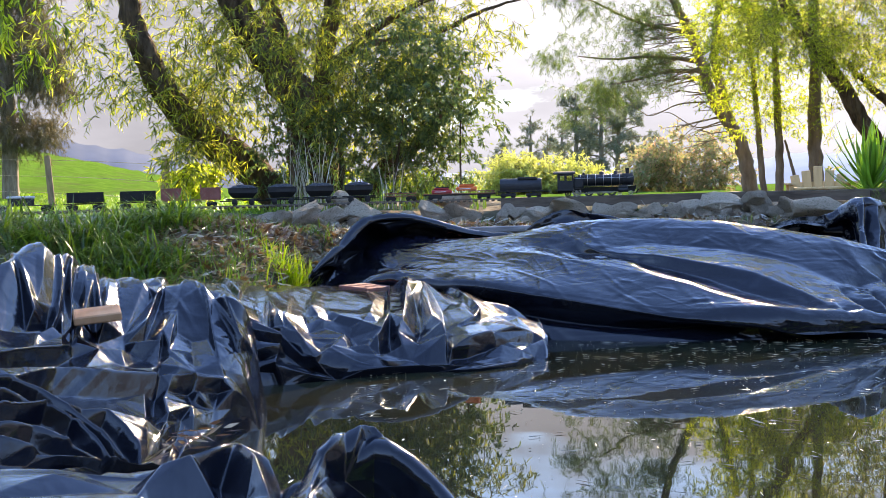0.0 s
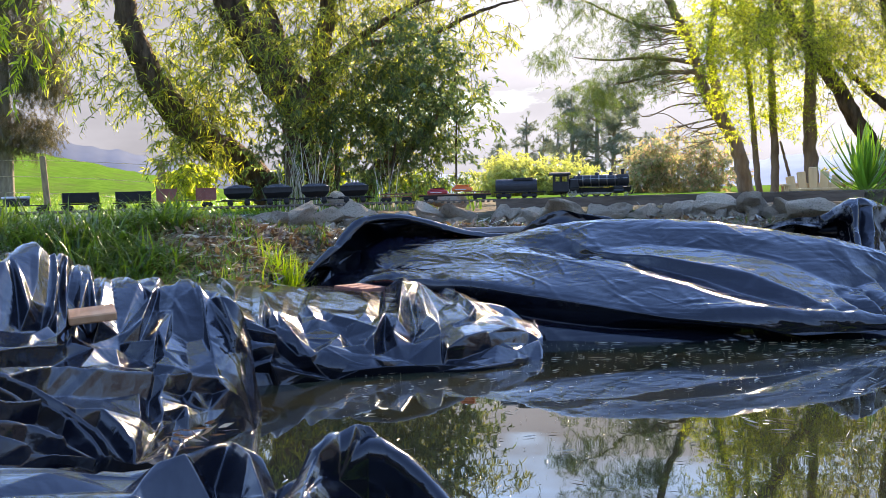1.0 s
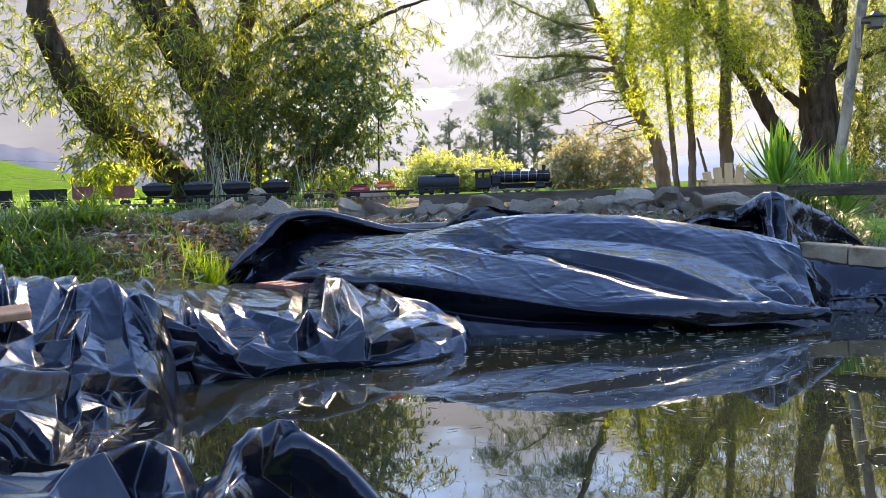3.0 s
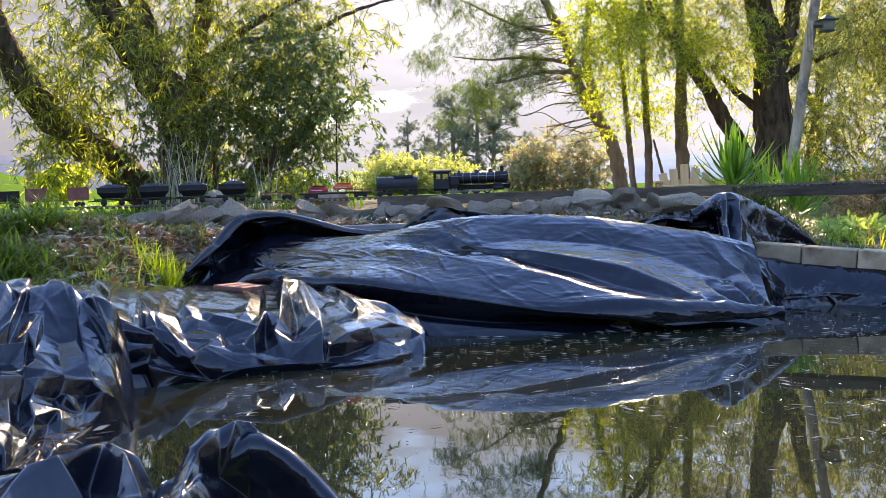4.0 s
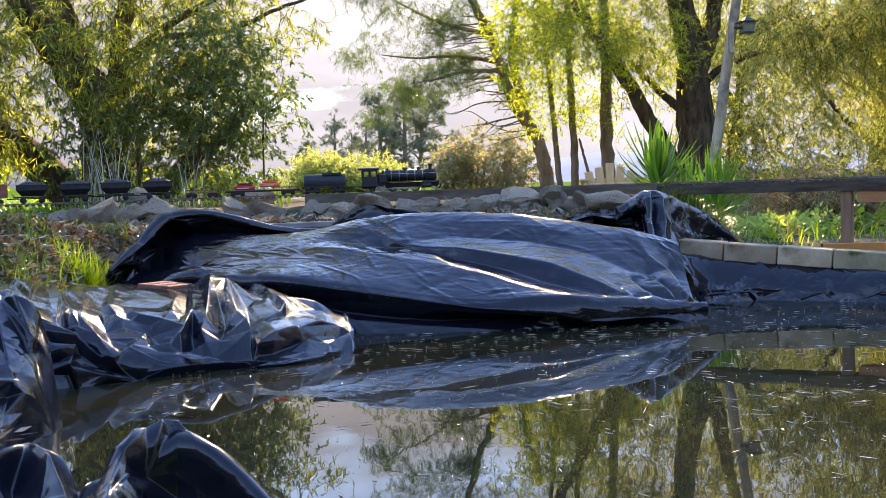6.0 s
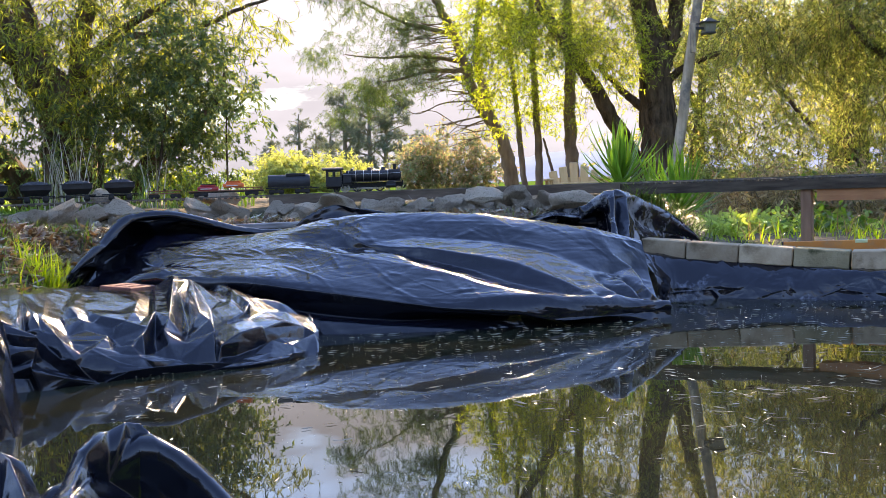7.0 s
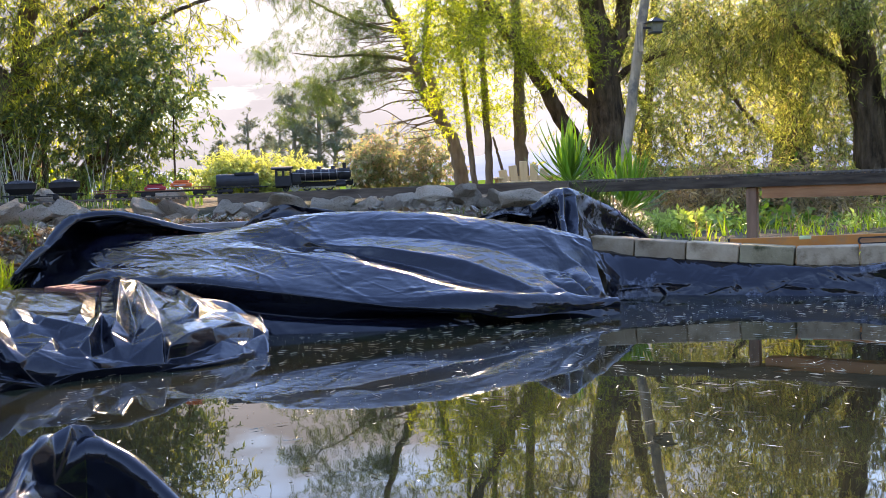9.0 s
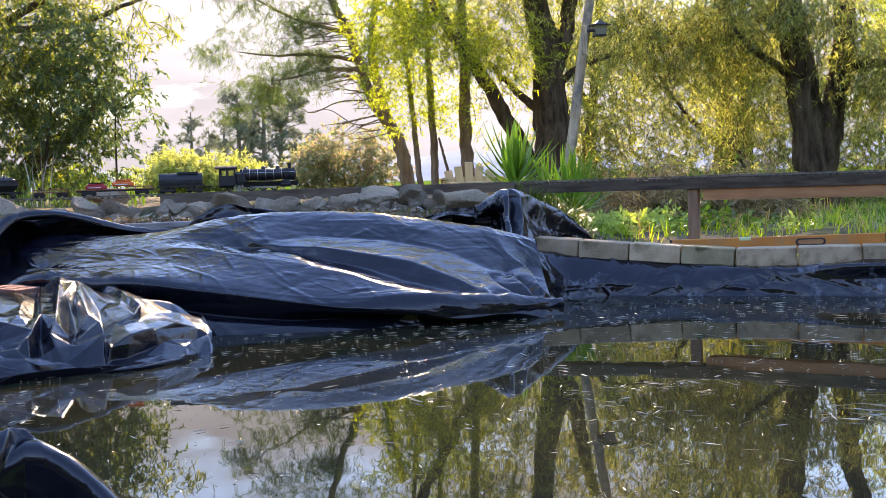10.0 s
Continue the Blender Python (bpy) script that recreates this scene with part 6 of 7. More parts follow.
def fence_post(top, lean, r):
    z = ground_z(top[0], top[1])
    t = thing("fence_post", pose(top[0], top[1], z - 0.1, 0, lean, 0), "round weathered timber fence post in the pasture", "fence post", "fence posts")
    h = top[2] - z + 0.1
    bm = cyl(r, h, pose(0, 0, h / 2), 14, r * 0.92)
    bmesh.ops.bevel(bm, geom=[e for e in bm.edges if all(v.co.z > h - 0.01 for v in e.verts)], offset=0.012, segments=2, affect='EDGES')
    part("shaft", bm, POSTWOOD, t, smooth=False)
    return t


fence_post((-6.52, 17.84, 1.32), -3.5, 0.055)
fence_post((-4.26, 16.46, 1.15), 0, 0.065)
wires = thing("fence_wire", Matrix(), "thin sagging wires of the pasture fence", "fence wire")
for zz in (0.08, 0.35, 0.62):
    pa, pb, pc = Vector((-10.56, 19.3, 1.49)), Vector((-6.52, 17.84, 1.32)), Vector((-4.26, 16.46, 1.15))
    pd = Vector((-2.19, 15.85, 1.01))
    v, f = tube(spline([p - Vector((0, 0, zz)) for p in (pa, pb, pc, pd)], 30), [0.004, 0.004], 4)
    mesh_object("wire", v, f, GREYPOLE, wires)
fence_post((2.27, 29.91, 0.64), 0, 0.05)
fence_post((5.57, 29.48, 0.47), 0, 0.05)

# wooden garden chair beyond the track, seen from behind
chair_at = (3.12, 8.97, 0.49)
chair = thing("garden_chair", pose(chair_at[0], chair_at[1], ground_z(chair_at[0], chair_at[1]), 0, 0, -14), "pale pine garden chair with a fan of tall back slats", "chair")
_top = chair_at[2] + 0.17 - ground_z(chair_at[0], chair_at[1])
for i, k in enumerate((-2, -1, 0, 1, 2)):
    hh = _top - 0.035 * abs(k)
    part("back_slat", box(-0.036, 0.036, -0.009, 0.009, 0.05, hh, 0.006), PALEWOOD, chair).matrix_basis = pose(k * 0.079, 0, 0, -8, k * 4.5, 0)
part("seat", box(-0.22, 0.22, -0.40, 0.02, 0.06, 0.08, 0.004), PALEWOOD, chair)
part("back_rail", box(-0.21, 0.21, 0.008, 0.030, _top * 0.3, _top * 0.3 + 0.05, 0.003), PALEWOOD, chair).matrix_basis = pose(0, 0, 0, -8, 0, 0)
for sx in (-1, 1):
    part("leg", box(sx * 0.24 - 0.015, sx * 0.24 + 0.015, -0.40, -0.32, -0.03, 0.10, 0.004), PALEWOOD, chair)
    part("rear_leg", box(sx * 0.24 - 0.015, sx * 0.24 + 0.015, -0.02, 0.05, -0.03, 0.10, 0.004), PALEWOOD, chair)
    part("arm", box(sx * 0.235 - 0.03, sx * 0.235 + 0.03, -0.42, 0.08, 0.10, 0.12, 0.004), PALEWOOD, chair)

# spirit level lying behind the brick edging
LEVEL_PAINT = surface("orange_painted_aluminium", (0.55, 0.17, 0.03), (0.68, 0.24, 0.05), 6, 0.4, 0.15, 60, 0.001, stain=(0.45, 0.20, 0.08), stain_scale=8)
RUBBER = surface("black_rubber", (0.012, 0.012, 0.012), (0.03, 0.03, 0.03), 20, 0.6, 0.2, 80, 0.001)
VIAL = surface("clear_yellow_vial", (0.55, 0.60, 0.30), (0.65, 0.68, 0.40), 20, 0.15, 0.05, 60, 0.001)
lv0, lv1 = Vector((2.36, 4.12, 0.21)), Vector((3.03, 3.58, 0.23))
lvd = lv1 - lv0
level = thing("spirit_level", Matrix.Translation(lv0) @ Euler((0, -math.atan2(lvd.z, math.hypot(lvd.x, lvd.y)), math.atan2(lvd.y, lvd.x))).to_matrix().to_4x4(), "long orange box spirit level with a black hand grip", "spirit level")
LL = lvd.length
part("body", box(0, LL, 0.0, 0.024, -0.062, 0.0, 0.002), LEVEL_PAINT, level)
hx = LL * 0.665
bm = bmesh.new()
for a in (-1, 1):
    add_cyl(bm, 0.015, 0.004, pose(hx + a * 0.045, -0.001, -0.026, 90), 18)
add_box(bm, hx - 0.045, hx + 0.045, -0.003, 0.001, -0.041, -0.011)
part("grip", bm, RUBBER, level, "black rubber hand grip")
bm = bmesh.new()
for a in (-1, 1):
    add_cyl(bm, 0.009, 0.003, pose(hx + a * 0.042, -0.0042, -0.026, 90), 16)
add_box(bm, hx - 0.042, hx + 0.042, -0.0056, -0.0030, -0.035, -0.017)
part("grip_slot", bm, REDWOOD, level, "dusty slot in the grip")
part("vial", box(LL * 0.33, LL * 0.33 + 0.05, -0.002, 0.026, -0.014, 0.002, 0.003), VIAL, level)
part("end_cap", box(LL, LL + 0.008, -0.001, 0.025, -0.063, 0.001, 0.002), RUBBER, level)
part("end_cap", box(-0.008, 0, -0.001, 0.025, -0.063, 0.001, 0.002), RUBBER, level)


# loose bricks
def holed_brick():
    """A clay brick with ten round-cornered holes through it."""
    xs = [-0.115] + [x for i in range(5) for x in (-0.084 + i * 0.042 - 0.0125, -0.084 + i * 0.042 + 0.0125)] + [0.115]
    ys = [-0.055, -0.036, -0.010, 0.010, 0.036, 0.055]
    bm = bmesh.new()
    top, low_ = ([[bm.verts.new((x, y, z)) for y in ys] for x in xs] for z in (0.038, -0.038))
    for i in range(len(xs) - 1):
        for j in range(len(ys) - 1):
            ring = ((i, j), (i + 1, j), (i + 1, j + 1), (i, j + 1))
            if i % 2 == 1 and j % 2 == 1:
                for k in range(4):
                    p, q = ring[k], ring[(k + 1) % 4]
                    bm.faces.new((top[p[0]][p[1]], top[q[0]][q[1]], low_[q[0]][q[1]], low_[p[0]][p[1]]))
            else:
                bm.faces.new([top[p[0]][p[1]] for p in ring])
                bm.faces.new([low_[p[0]][p[1]] for p in reversed(ring)])
    rim = [(i, 0) for i in range(len(xs))] + [(len(xs) - 1, j) for j in range(1, len(ys))] + [(i, len(ys) - 1) for i in range(len(xs) - 2, -1, -1)] + [(0, j) for j in range(len(ys) - 2, 0, -1)]
    for k, p in enumerate(rim):
        q = rim[(k + 1) % len(rim)]
        bm.faces.new((top[q[0]][q[1]], top[p[0]][p[1]], low_[p[0]][p[1]], low_[q[0]][q[1]]))
    bmesh.ops.recalc_face_normals(bm, faces=bm.faces)
    bmesh.ops.bevel(bm, geom=[e for e in bm.edges if e.calc_face_angle(0) > 1.0], offset=0.002, segments=1, affect='EDGES')
    return bm


for at, rot, lab in (((-0.3, 3.87, 0.155), (6, 3, 72), "red ten-hole clay brick resting on the liner"), ((-0.05, 4.78, 0.3), (80, 4, 4), "dark red clay brick standing under the lip of the liner")):
    b = thing("loose_brick", pose(*at, *rot), lab, "brick", "loose bricks")
    part("clay_body", holed_brick(), BRICK, b)
PINKBRICK = surface("orange_tan_brick", (0.46, 0.205, 0.095), (0.60, 0.315, 0.165), 18, 0.85, 0.4, 120, 0.003, spec=0.1)
b = thing("loose_brick", pose(*(-0.737, 2.242, 0.284), 8, -4, 20), "orange-tan clay paver holding down the liner", "brick", "loose bricks")
part("clay_body", box(-0.048, 0.048, -0.040, 0.040, -0.009, 0.009, 0.003), PINKBRICK, b)
GREYWOOD = surface("silvered_plank", (0.15, 0.14, 0.13), (0.33, 0.31, 0.29), 6, 0.85, 0.5, 40, 0.004, stretch=(1, 6, 6))
PALLET = surface("dusty_offcut", (0.26, 0.22, 0.17), (0.42, 0.37, 0.30), 7, 0.85, 0.5, 40, 0.004, stretch=(1, 6, 6))
b = thing("timber_offcut", pose(*(1.14, 4.56, 0.31), 6, 1, -12), "short dusty timber offcut lying on the liner", "plank")
part("plank", box(-0.105, 0.105, -0.03, 0.03, -0.012, 0.012, 0.003), PALLET, b)
for (pa, pb, w) in (((-1.48, 4.72, 0.41), (-0.83, 4.98, 0.37), 0.10), ((0.09, 4.95, 0.37), (0.56, 4.95, 0.36), 0.05), ((-1.85, 4.59, 0.43), (-1.38, 4.7, 0.41), 0.08)):
    a, c = Vector(pa), Vector(pb)
    d = c - a
    b = thing("old_plank", Matrix.Translation((a + c) / 2 - Vector((0, 0, 0.02))) @ Euler((0, 0, math.atan2(d.y, d.x))).to_matrix().to_4x4(), "grey weathered plank lying in the litter below the track", "plank", "old planks")
    part("plank", box(-d.length / 2, d.length / 2, -w / 2, w / 2, -0.014, 0.014, 0.004), GREYWOOD, b)

# ---------------------------------------------------------------- stones below the track
rockwall = thing("stone_wall", Matrix(), "low dry wall of rough grey fieldstones below the track", "stone wall", kind="structure")


def stone_mesh(seed):
    rng = random.Random(seed)
    bm = bmesh.new()
    bmesh.ops.create_icosphere(bm, subdivisions=3, radius=1.25)
    cuts = [(Vector((sx, sy, sz)).normalized(), rng.uniform(0.55, 1.1)) for sx, sy, sz in ((1, 0.1, 0.1), (-1, 0.2, 0), (0, 1, 0), (0.1, -1, 0.15), (0, 0, 1), (0, 0, -1))]
    for _ in range(9):
        n = Vector((rng.gauss(0, 1), rng.gauss(0, 1), rng.gauss(0, 0.8))).normalized()
        cuts.append((n, rng.uniform(0.58, 1.0)))
    off = Vector((rng.uniform(0, 50), rng.uniform(0, 50), 0))
    for v in bm.verts:
        for n, d in cuts:
            k = v.co.dot(n)
            if k > d:
                v.co -= n * (k - d) * 0.92
        v.co *= 1 + 0.16 * noise.noise(v.co * 2.2 + off) + 0.09 * noise.noise(v.co * 5 + off)
    me = bpy.data.meshes.new("stone")
    bm.to_mesh(me)
    bm.free()
    me.materials.append(ROCK)
    return me


stones = [stone_mesh(i) for i in range(14)]
rs = random.Random(77)


def stone(p, sx, sy, sz, yaw, i):
    o = new("stone", stones[i % 14])
    o.parent = rockwall
    o.matrix_basis = Matrix.Translation(p) @ Euler((rs.uniform(-0.6, 0.6), rs.uniform(-0.5, 0.5), yaw)).to_matrix().to_4x4() @ Matrix.Diagonal((sx, sy, sz, 1))


b = -9.5
i = 0
while b < 19.5:
    w = rs.uniform(0.040, 0.135)
    s = s_at(b)
    m = track_pose(s)
    c = m @ Vector((0, -0.19 + rs.uniform(-0.02, 0.02), -0.078 + rs.uniform(-0.022, 0.016)))
    stone(c, w, rs.uniform(0.06, 0.10), rs.uniform(0.032, 0.054), math.atan2(m[1][0], m[0][0]) + rs.uniform(-0.5, 0.5), rs.randrange(14))
    b += math.degrees(w * 1.5 / 5.3)
for k in range(70):
    bb = rs.uniform(-9, 19)
    m = track_pose(s_at(bb))
    c = m @ Vector((0, -0.23 + rs.uniform(-0.05, 0.05), -0.105 + rs.uniform(-0.02, 0.01)))
    r = rs.uniform(0.02, 0.045)
    stone(c, r * 1.5, r, r * 0.8, rs.uniform(0, 3), rs.randrange(14))
for p, w, h in (((-0.53, 5.73, 0.49), 0.10, 0.05), ((0.02, 5.8, 0.48), 0.13, 0.05), ((1.44, 5, 0.44), 0.08, 0.045), ((1.65, 4.77, 0.41), 0.15, 0.055), ((-0.69, 5.15, 0.43), 0.13, 0.06), ((-0.76, 5.04, 0.42), 0.06, 0.06)):
    stone(p, w, 0.09, h * 0.8, rs.uniform(-0.3, 0.3), rs.randrange(14))


# ---------------------------------------------------------------- model train
BLACK = surface("satin_black_paint", (0.006, 0.006, 0.007), (0.016, 0.016, 0.017), 30, 0.5, 0.15, 120, 0.0006)
SOOT = surface("sooty_black", (0.008, 0.007, 0.006), (0.025, 0.022, 0.020), 40, 0.75, 0.3, 120, 0.0006)
OXIDE = surface("red_oxide_paint", (0.20, 0.055, 0.035), (0.32, 0.10, 0.065), 25, 0.6, 0.2, 100, 0.0006)
ORANGE = surface("orange_plastic", (0.75, 0.13, 0.03), (0.85, 0.19, 0.05), 20, 0.4, 0.1, 100, 0.0004)
CRIMSON = surface("crimson_plastic", (0.35, 0.025, 0.03), (0.48, 0.05, 0.05), 20, 0.35, 0.1, 100, 0.0004)
PALEPAINT = surface("grey_white_paint", (0.50, 0.50, 0.49), (0.66, 0.66, 0.65), 20, 0.5, 0.1, 100, 0.0004)
STEEL = surface("worn_steel", (0.30, 0.29, 0.27), (0.48, 0.46, 0.43), 40, 0.35, 0.2, 120, 0.0004, metal=0.9)
FRAMEWOOD = surface("stained_wagon_wood", (0.16, 0.06, 0.03), (0.28, 0.11, 0.05), 20, 0.6, 0.2, 100, 0.0005)
COAL = surface("coal_lumps", (0.008, 0.008, 0.009), (0.03, 0.03, 0.032), 60, 0.45, 0.8, 160, 0.003)


def wheel_bm(r, w, spokes):
    bm = bmesh.new()
    R = pose(0, 0, 0, 90)
    n = 24
    for (ri, ro, y0, y1) in ((r * 0.80, r, -w / 2, w / 2), (r * 0.98, r * 1.12, w / 2, w / 2 + 0.0015)):
        loops = []
        for rad, y in ((ri, y0), (ro, y0), (ro, y1), (ri, y1)):
            loops.append([bm.verts.new((rad * math.cos(2 * math.pi * k / n), y, rad * math.sin(2 * math.pi * k / n))) for k in range(n)])
        for a in range(4):
            for k in range(n):
                bm.faces.new((loops[a][k], loops[a][(k + 1) % n], loops[(a + 1) % 4][(k + 1) % n], loops[(a + 1) % 4][k]))
    add_cyl(bm, r * 0.25, w * 1.3, R, 12)
    if spokes:
        for k in range(spokes):
            add_box(bm, -r * 0.055, r * 0.055, -w * 0.25, w * 0.25, 0, r * 0.85, 0, pose(0, 0, 0, 0, 360 * k / spokes, 0))
    else:
        add_cyl(bm, r * 0.85, w * 0.5, R, 20)
    return bm


def put(name, bm, mat_, parent, x=0.0, y=0.0, z=0.0, smooth=False, label=""):
    o = part(name, bm, mat_, parent, label, smooth)
    o.matrix_basis = pose(x, y, z)
    return o


def bogie(t, x, r=0.0105, base=0.045):
    """A four-wheel truck: side frames and wheels."""
    put("bogie_frame", box(-base * 0.75, base * 0.75, -0.030, -0.026, r * 0.6, r * 1.9, 0.0015), SOOT, t, x)
    put("bogie_frame", box(-base * 0.75, base * 0.75, 0.026, 0.030, r * 0.6, r * 1.9, 0.0015), SOOT, t, x)
    put("bolster", box(-0.008, 0.008, -0.028, 0.028, r * 1.1, r * 2.4, 0.001), SOOT, t, x)
    for dx in (-base / 2, base / 2):
        for sy in (-1, 1):
            o = put("wheel", wheel_bm(r, 0.005, 0), SOOT, t, x + dx, sy * 0.0215, r)
            if sy < 0:
                o.matrix_basis = pose(x + dx, -0.0215, r, 0, 0, 180)


def vehicle(name, s, label, category, group=""):
    return thing(name, track_pose(s, 0.0), label, category, group)


S0 = s_at(10.25)
# locomotive: front at x = 0.215
loco = vehicle("steam_locomotive", S0 - 0.218, "black model steam locomotive with banded boiler", "model locomotive")
put("boiler", cyl(0.0285, 0.225, pose(0, 0, 0, 0, 90), 28), BLACK, loco, 0.03, 0, 0.079, True)
put("smokebox", cyl(0.0292, 0.055, pose(0, 0, 0, 0, 90), 28), SOOT, loco, 0.162, 0, 0.079, True)
put("smokebox_door", cyl(0.024, 0.006, pose(0, 0, 0, 0, 90), 24, 0.016), SOOT, loco, 0.192, 0, 0.079)
for x in (-0.07, -0.035, 0.005, 0.045, 0.085, 0.125):
    put("boiler_band", cyl(0.0292, 0.003, pose(0, 0, 0, 0, 90), 28), STEEL, loco, x, 0, 0.079, True)
bm = cyl(0.0085, 0.026, pose(0, 0, 0.115), 16, 0.0095)
add_cyl(bm, 0.0115, 0.004, pose(0, 0, 0.129), 16)
put("chimney", bm, SOOT, loco, 0.163, 0, 0.003)
for x, r, h in ((0.105, 0.011, 0.020), (0.035, 0.012, 0.018), (-0.055, 0.006, 0.018)):
    bm = cyl(r, h, pose(0, 0, 0.104), 18)
    bmesh.ops.create_uvsphere(bm, u_segments=16, v_segments=8, radius=r, matrix=pose(0, 0, 0.104 + h / 2) @ Matrix.Diagonal((1, 1, 0.55, 1)))
    put("dome", bm, BLACK, loco, x, 0, 0.002, True)
put("firebox", box(-0.105, -0.055, -0.030, 0.030, 0.030, 0.095, 0.006), BLACK, loco)
bm = bmesh.new()
for sy in (-1, 1):
    y0, y1 = (0.034, 0.0365) if sy > 0 else (-0.0365, -0.034)
    add_box(bm, -0.185, -0.105, y0, y1, 0.030, 0.078)
    add_box(bm, -0.185, -0.105, y0, y1, 0.104, 0.112)
    add_box(bm, -0.112, -0.105, y0, y1, 0.078, 0.104)
    add_box(bm, -0.150, -0.142, y0, y1, 0.078, 0.104)
    add_box(bm, -0.185, -0.176, y0, y1, 0.078, 0.104)
add_box(bm, -0.108, -0.105, -0.034, 0.034, 0.030, 0.112)
put("cab", bm, BLACK, loco)
bm = bmesh.new()
n = 9
pr = [(-0.042 + 0.084 * k / (n - 1), 0.112 + 0.012 * (1 - (2 * k / (n - 1) - 1) ** 2)) for k in range(n)]
va = [[bm.verts.new((x, y, z + dz)) for y, z in pr] for x, dz in ((-0.205, 0), (-0.098, 0))]
vb = [[bm.verts.new((x, y, z + 0.003)) for y, z in pr] for x in (-0.205, -0.098)]
for k in range(n - 1):
    bm.faces.new((va[0][k], va[0][k + 1], va[1][k + 1], va[1][k]))
    bm.faces.new((vb[0][k], vb[1][k], vb[1][k + 1], vb[0][k + 1]))
    for q in (0, 1):
        bm.faces.new((va[q][k], va[q][k + 1], vb[q][k + 1], vb[q][k]))
put("cab_roof", bm, SOOT, loco)
put("running_board", box(-0.105, 0.195, -0.040, 0.040, 0.046, 0.050, 0.001), BLACK, loco)
put("frame_plate", box(-0.185, 0.20, -0.018, 0.018, 0.018, 0.044, 0.001), SOOT, loco)
put("cab_floor", box(-0.20, -0.105, -0.036, 0.036, 0.026, 0.031, 0.001), SOOT, loco)
put("buffer_beam", box(0.198, 0.205, -0.038, 0.038, 0.026, 0.050, 0.001), SOOT, loco)
bm = bmesh.new()
for k in range(-4, 5):
    add_box(bm, 0, 0.003, k * 0.0078 - 0.0015, k * 0.0078 + 0.0015, -0.022, 0.0, 0, pose(0.206 + 0.010 - abs(k) * 0.001, 0, 0.028, 0, 28, 0))
put("cowcatcher", bm, SOOT, loco)
for sy in (-1, 1):
    bm = cyl(0.0125, 0.048, pose(0, 0, 0, 0, 90), 18)
    add_box(bm, -0.022, 0.022, -0.010, 0.010, 0.008, 0.024, 0.002)
    put("steam_cylinder", bm, BLACK, loco, 0.142, sy * 0.036, 0.026)
    for k, x in enumerate((-0.095, -0.030, 0.030, 0.085)):
        if k == 0:
            o = put("trailing_wheel", wheel_bm(0.013, 0.005, 10), SOOT, loco, -0.135, sy * 0.0225, 0.013)
            if sy < 0:
                o.matrix_basis = pose(-0.135, -0.0225, 0.013, 0, 0, 180)
            x = -0.090
        o = put("driving_wheel", wheel_bm(0.0205, 0.005, 12), STEEL if k == 0 else SOOT, loco, x, sy * 0.0225, 0.0205)
        if sy < 0:
            o.matrix_basis = pose(x, -0.0225, 0.0205, 0, 0, 180)
    put("coupling_rod", box(-0.095, 0.092, -0.0015, 0.0015, -0.002, 0.002), STEEL, loco, 0, sy * 0.0285, 0.013)
    put("connecting_rod", box(-0.035, 0.135, -0.0012, 0.0012, -0.0018, 0.0018), STEEL, loco, 0, sy * 0.0315, 0.018)
    for x in (0.125, 0.178):
        o = put("leading_wheel", wheel_bm(0.0105, 0.004, 8), STEEL, loco, x, sy * 0.0215, 0.0105)
        if sy < 0:
            o.matrix_basis = pose(x, -0.0215, 0.0105, 0, 0, 180)
    v, f = tube([(-0.10, sy * 0.031, 0.088), (0.19, sy * 0.0315, 0.088)], [0.0009, 0.0009], 6)
    mesh_object("handrail", v, f, STEEL, loco)
bm = cyl(0.007, 0.010, pose(0, 0, 0, 0, 90), 14)
put("headlamp", bm, STEEL, loco, 0.185, 0, 0.115)

tender = vehicle("tender", S0 - 0.591, "black tender with a round-topped tank", "model tender")
bm = bmesh.new()
n = 20
prof = [(-0.034, 0.036), (-0.036, 0.050)] + [(0.036 * math.cos(math.pi - math.pi * k / 12), 0.062 + 0.036 * math.sin(math.pi * k / 12)) for k in range(13)] + [(0.036, 0.050), (0.034, 0.036)]
ends = [[bm.verts.new((x, y, z)) for y, z in prof] for x in (-0.105, -0.100, 0.100, 0.105)]
for e in (0, 3):
    for v_ in ends[e]:
        v_.co.y *= 0.94
        v_.co.z = 0.066 + (v_.co.z - 0.066) * 0.95
for q in range(3):
    for k in range(len(prof)):
        bm.faces.new((ends[q][k], ends[q][(k + 1) % len(prof)], ends[q + 1][(k + 1) % len(prof)], ends[q + 1][k]))
bm.faces.new(ends[0])
bm.faces.new(ends[3][::-1])
put("tank", bm, BLACK, tender)
put("coal_bunker", box(-0.015, 0.085, -0.028, 0.028, 0.088, 0.104, 0.004), SOOT, tender)
put("underframe", box(-0.115, 0.115, -0.034, 0.034, 0.028, 0.035, 0.001), SOOT, tender)
put("coupler", box(0.115, 0.150, -0.004, 0.004, 0.026, 0.032, 0.001), SOOT, tender)
put("step", box(-0.125, -0.112, -0.036, 0.036, 0.012, 0.016, 0.001), SOOT, tender)
bogie(tender, -0.065, 0.012, 0.05)
bogie(tender, 0.065, 0.012, 0.05)

flat = vehicle("flat_wagon", S0 - 0.905, "low red-brown flat wagon on two trucks", "model wagon", "wagons of the model train")
put("deck", box(-0.185, 0.185, -0.034, 0.034, 0.026, 0.031, 0.001), FRAMEWOOD, flat)
put("sill", box(-0.185, 0.185, -0.030, -0.026, 0.019, 0.026, 0.001), SOOT, flat)
put("sill", box(-0.185, 0.185, 0.026, 0.030, 0.019, 0.026, 0.001), SOOT, flat)
put("raised_frame", box(0.045, 0.180, -0.030, 0.030, 0.038, 0.043, 0.001), FRAMEWOOD, flat)
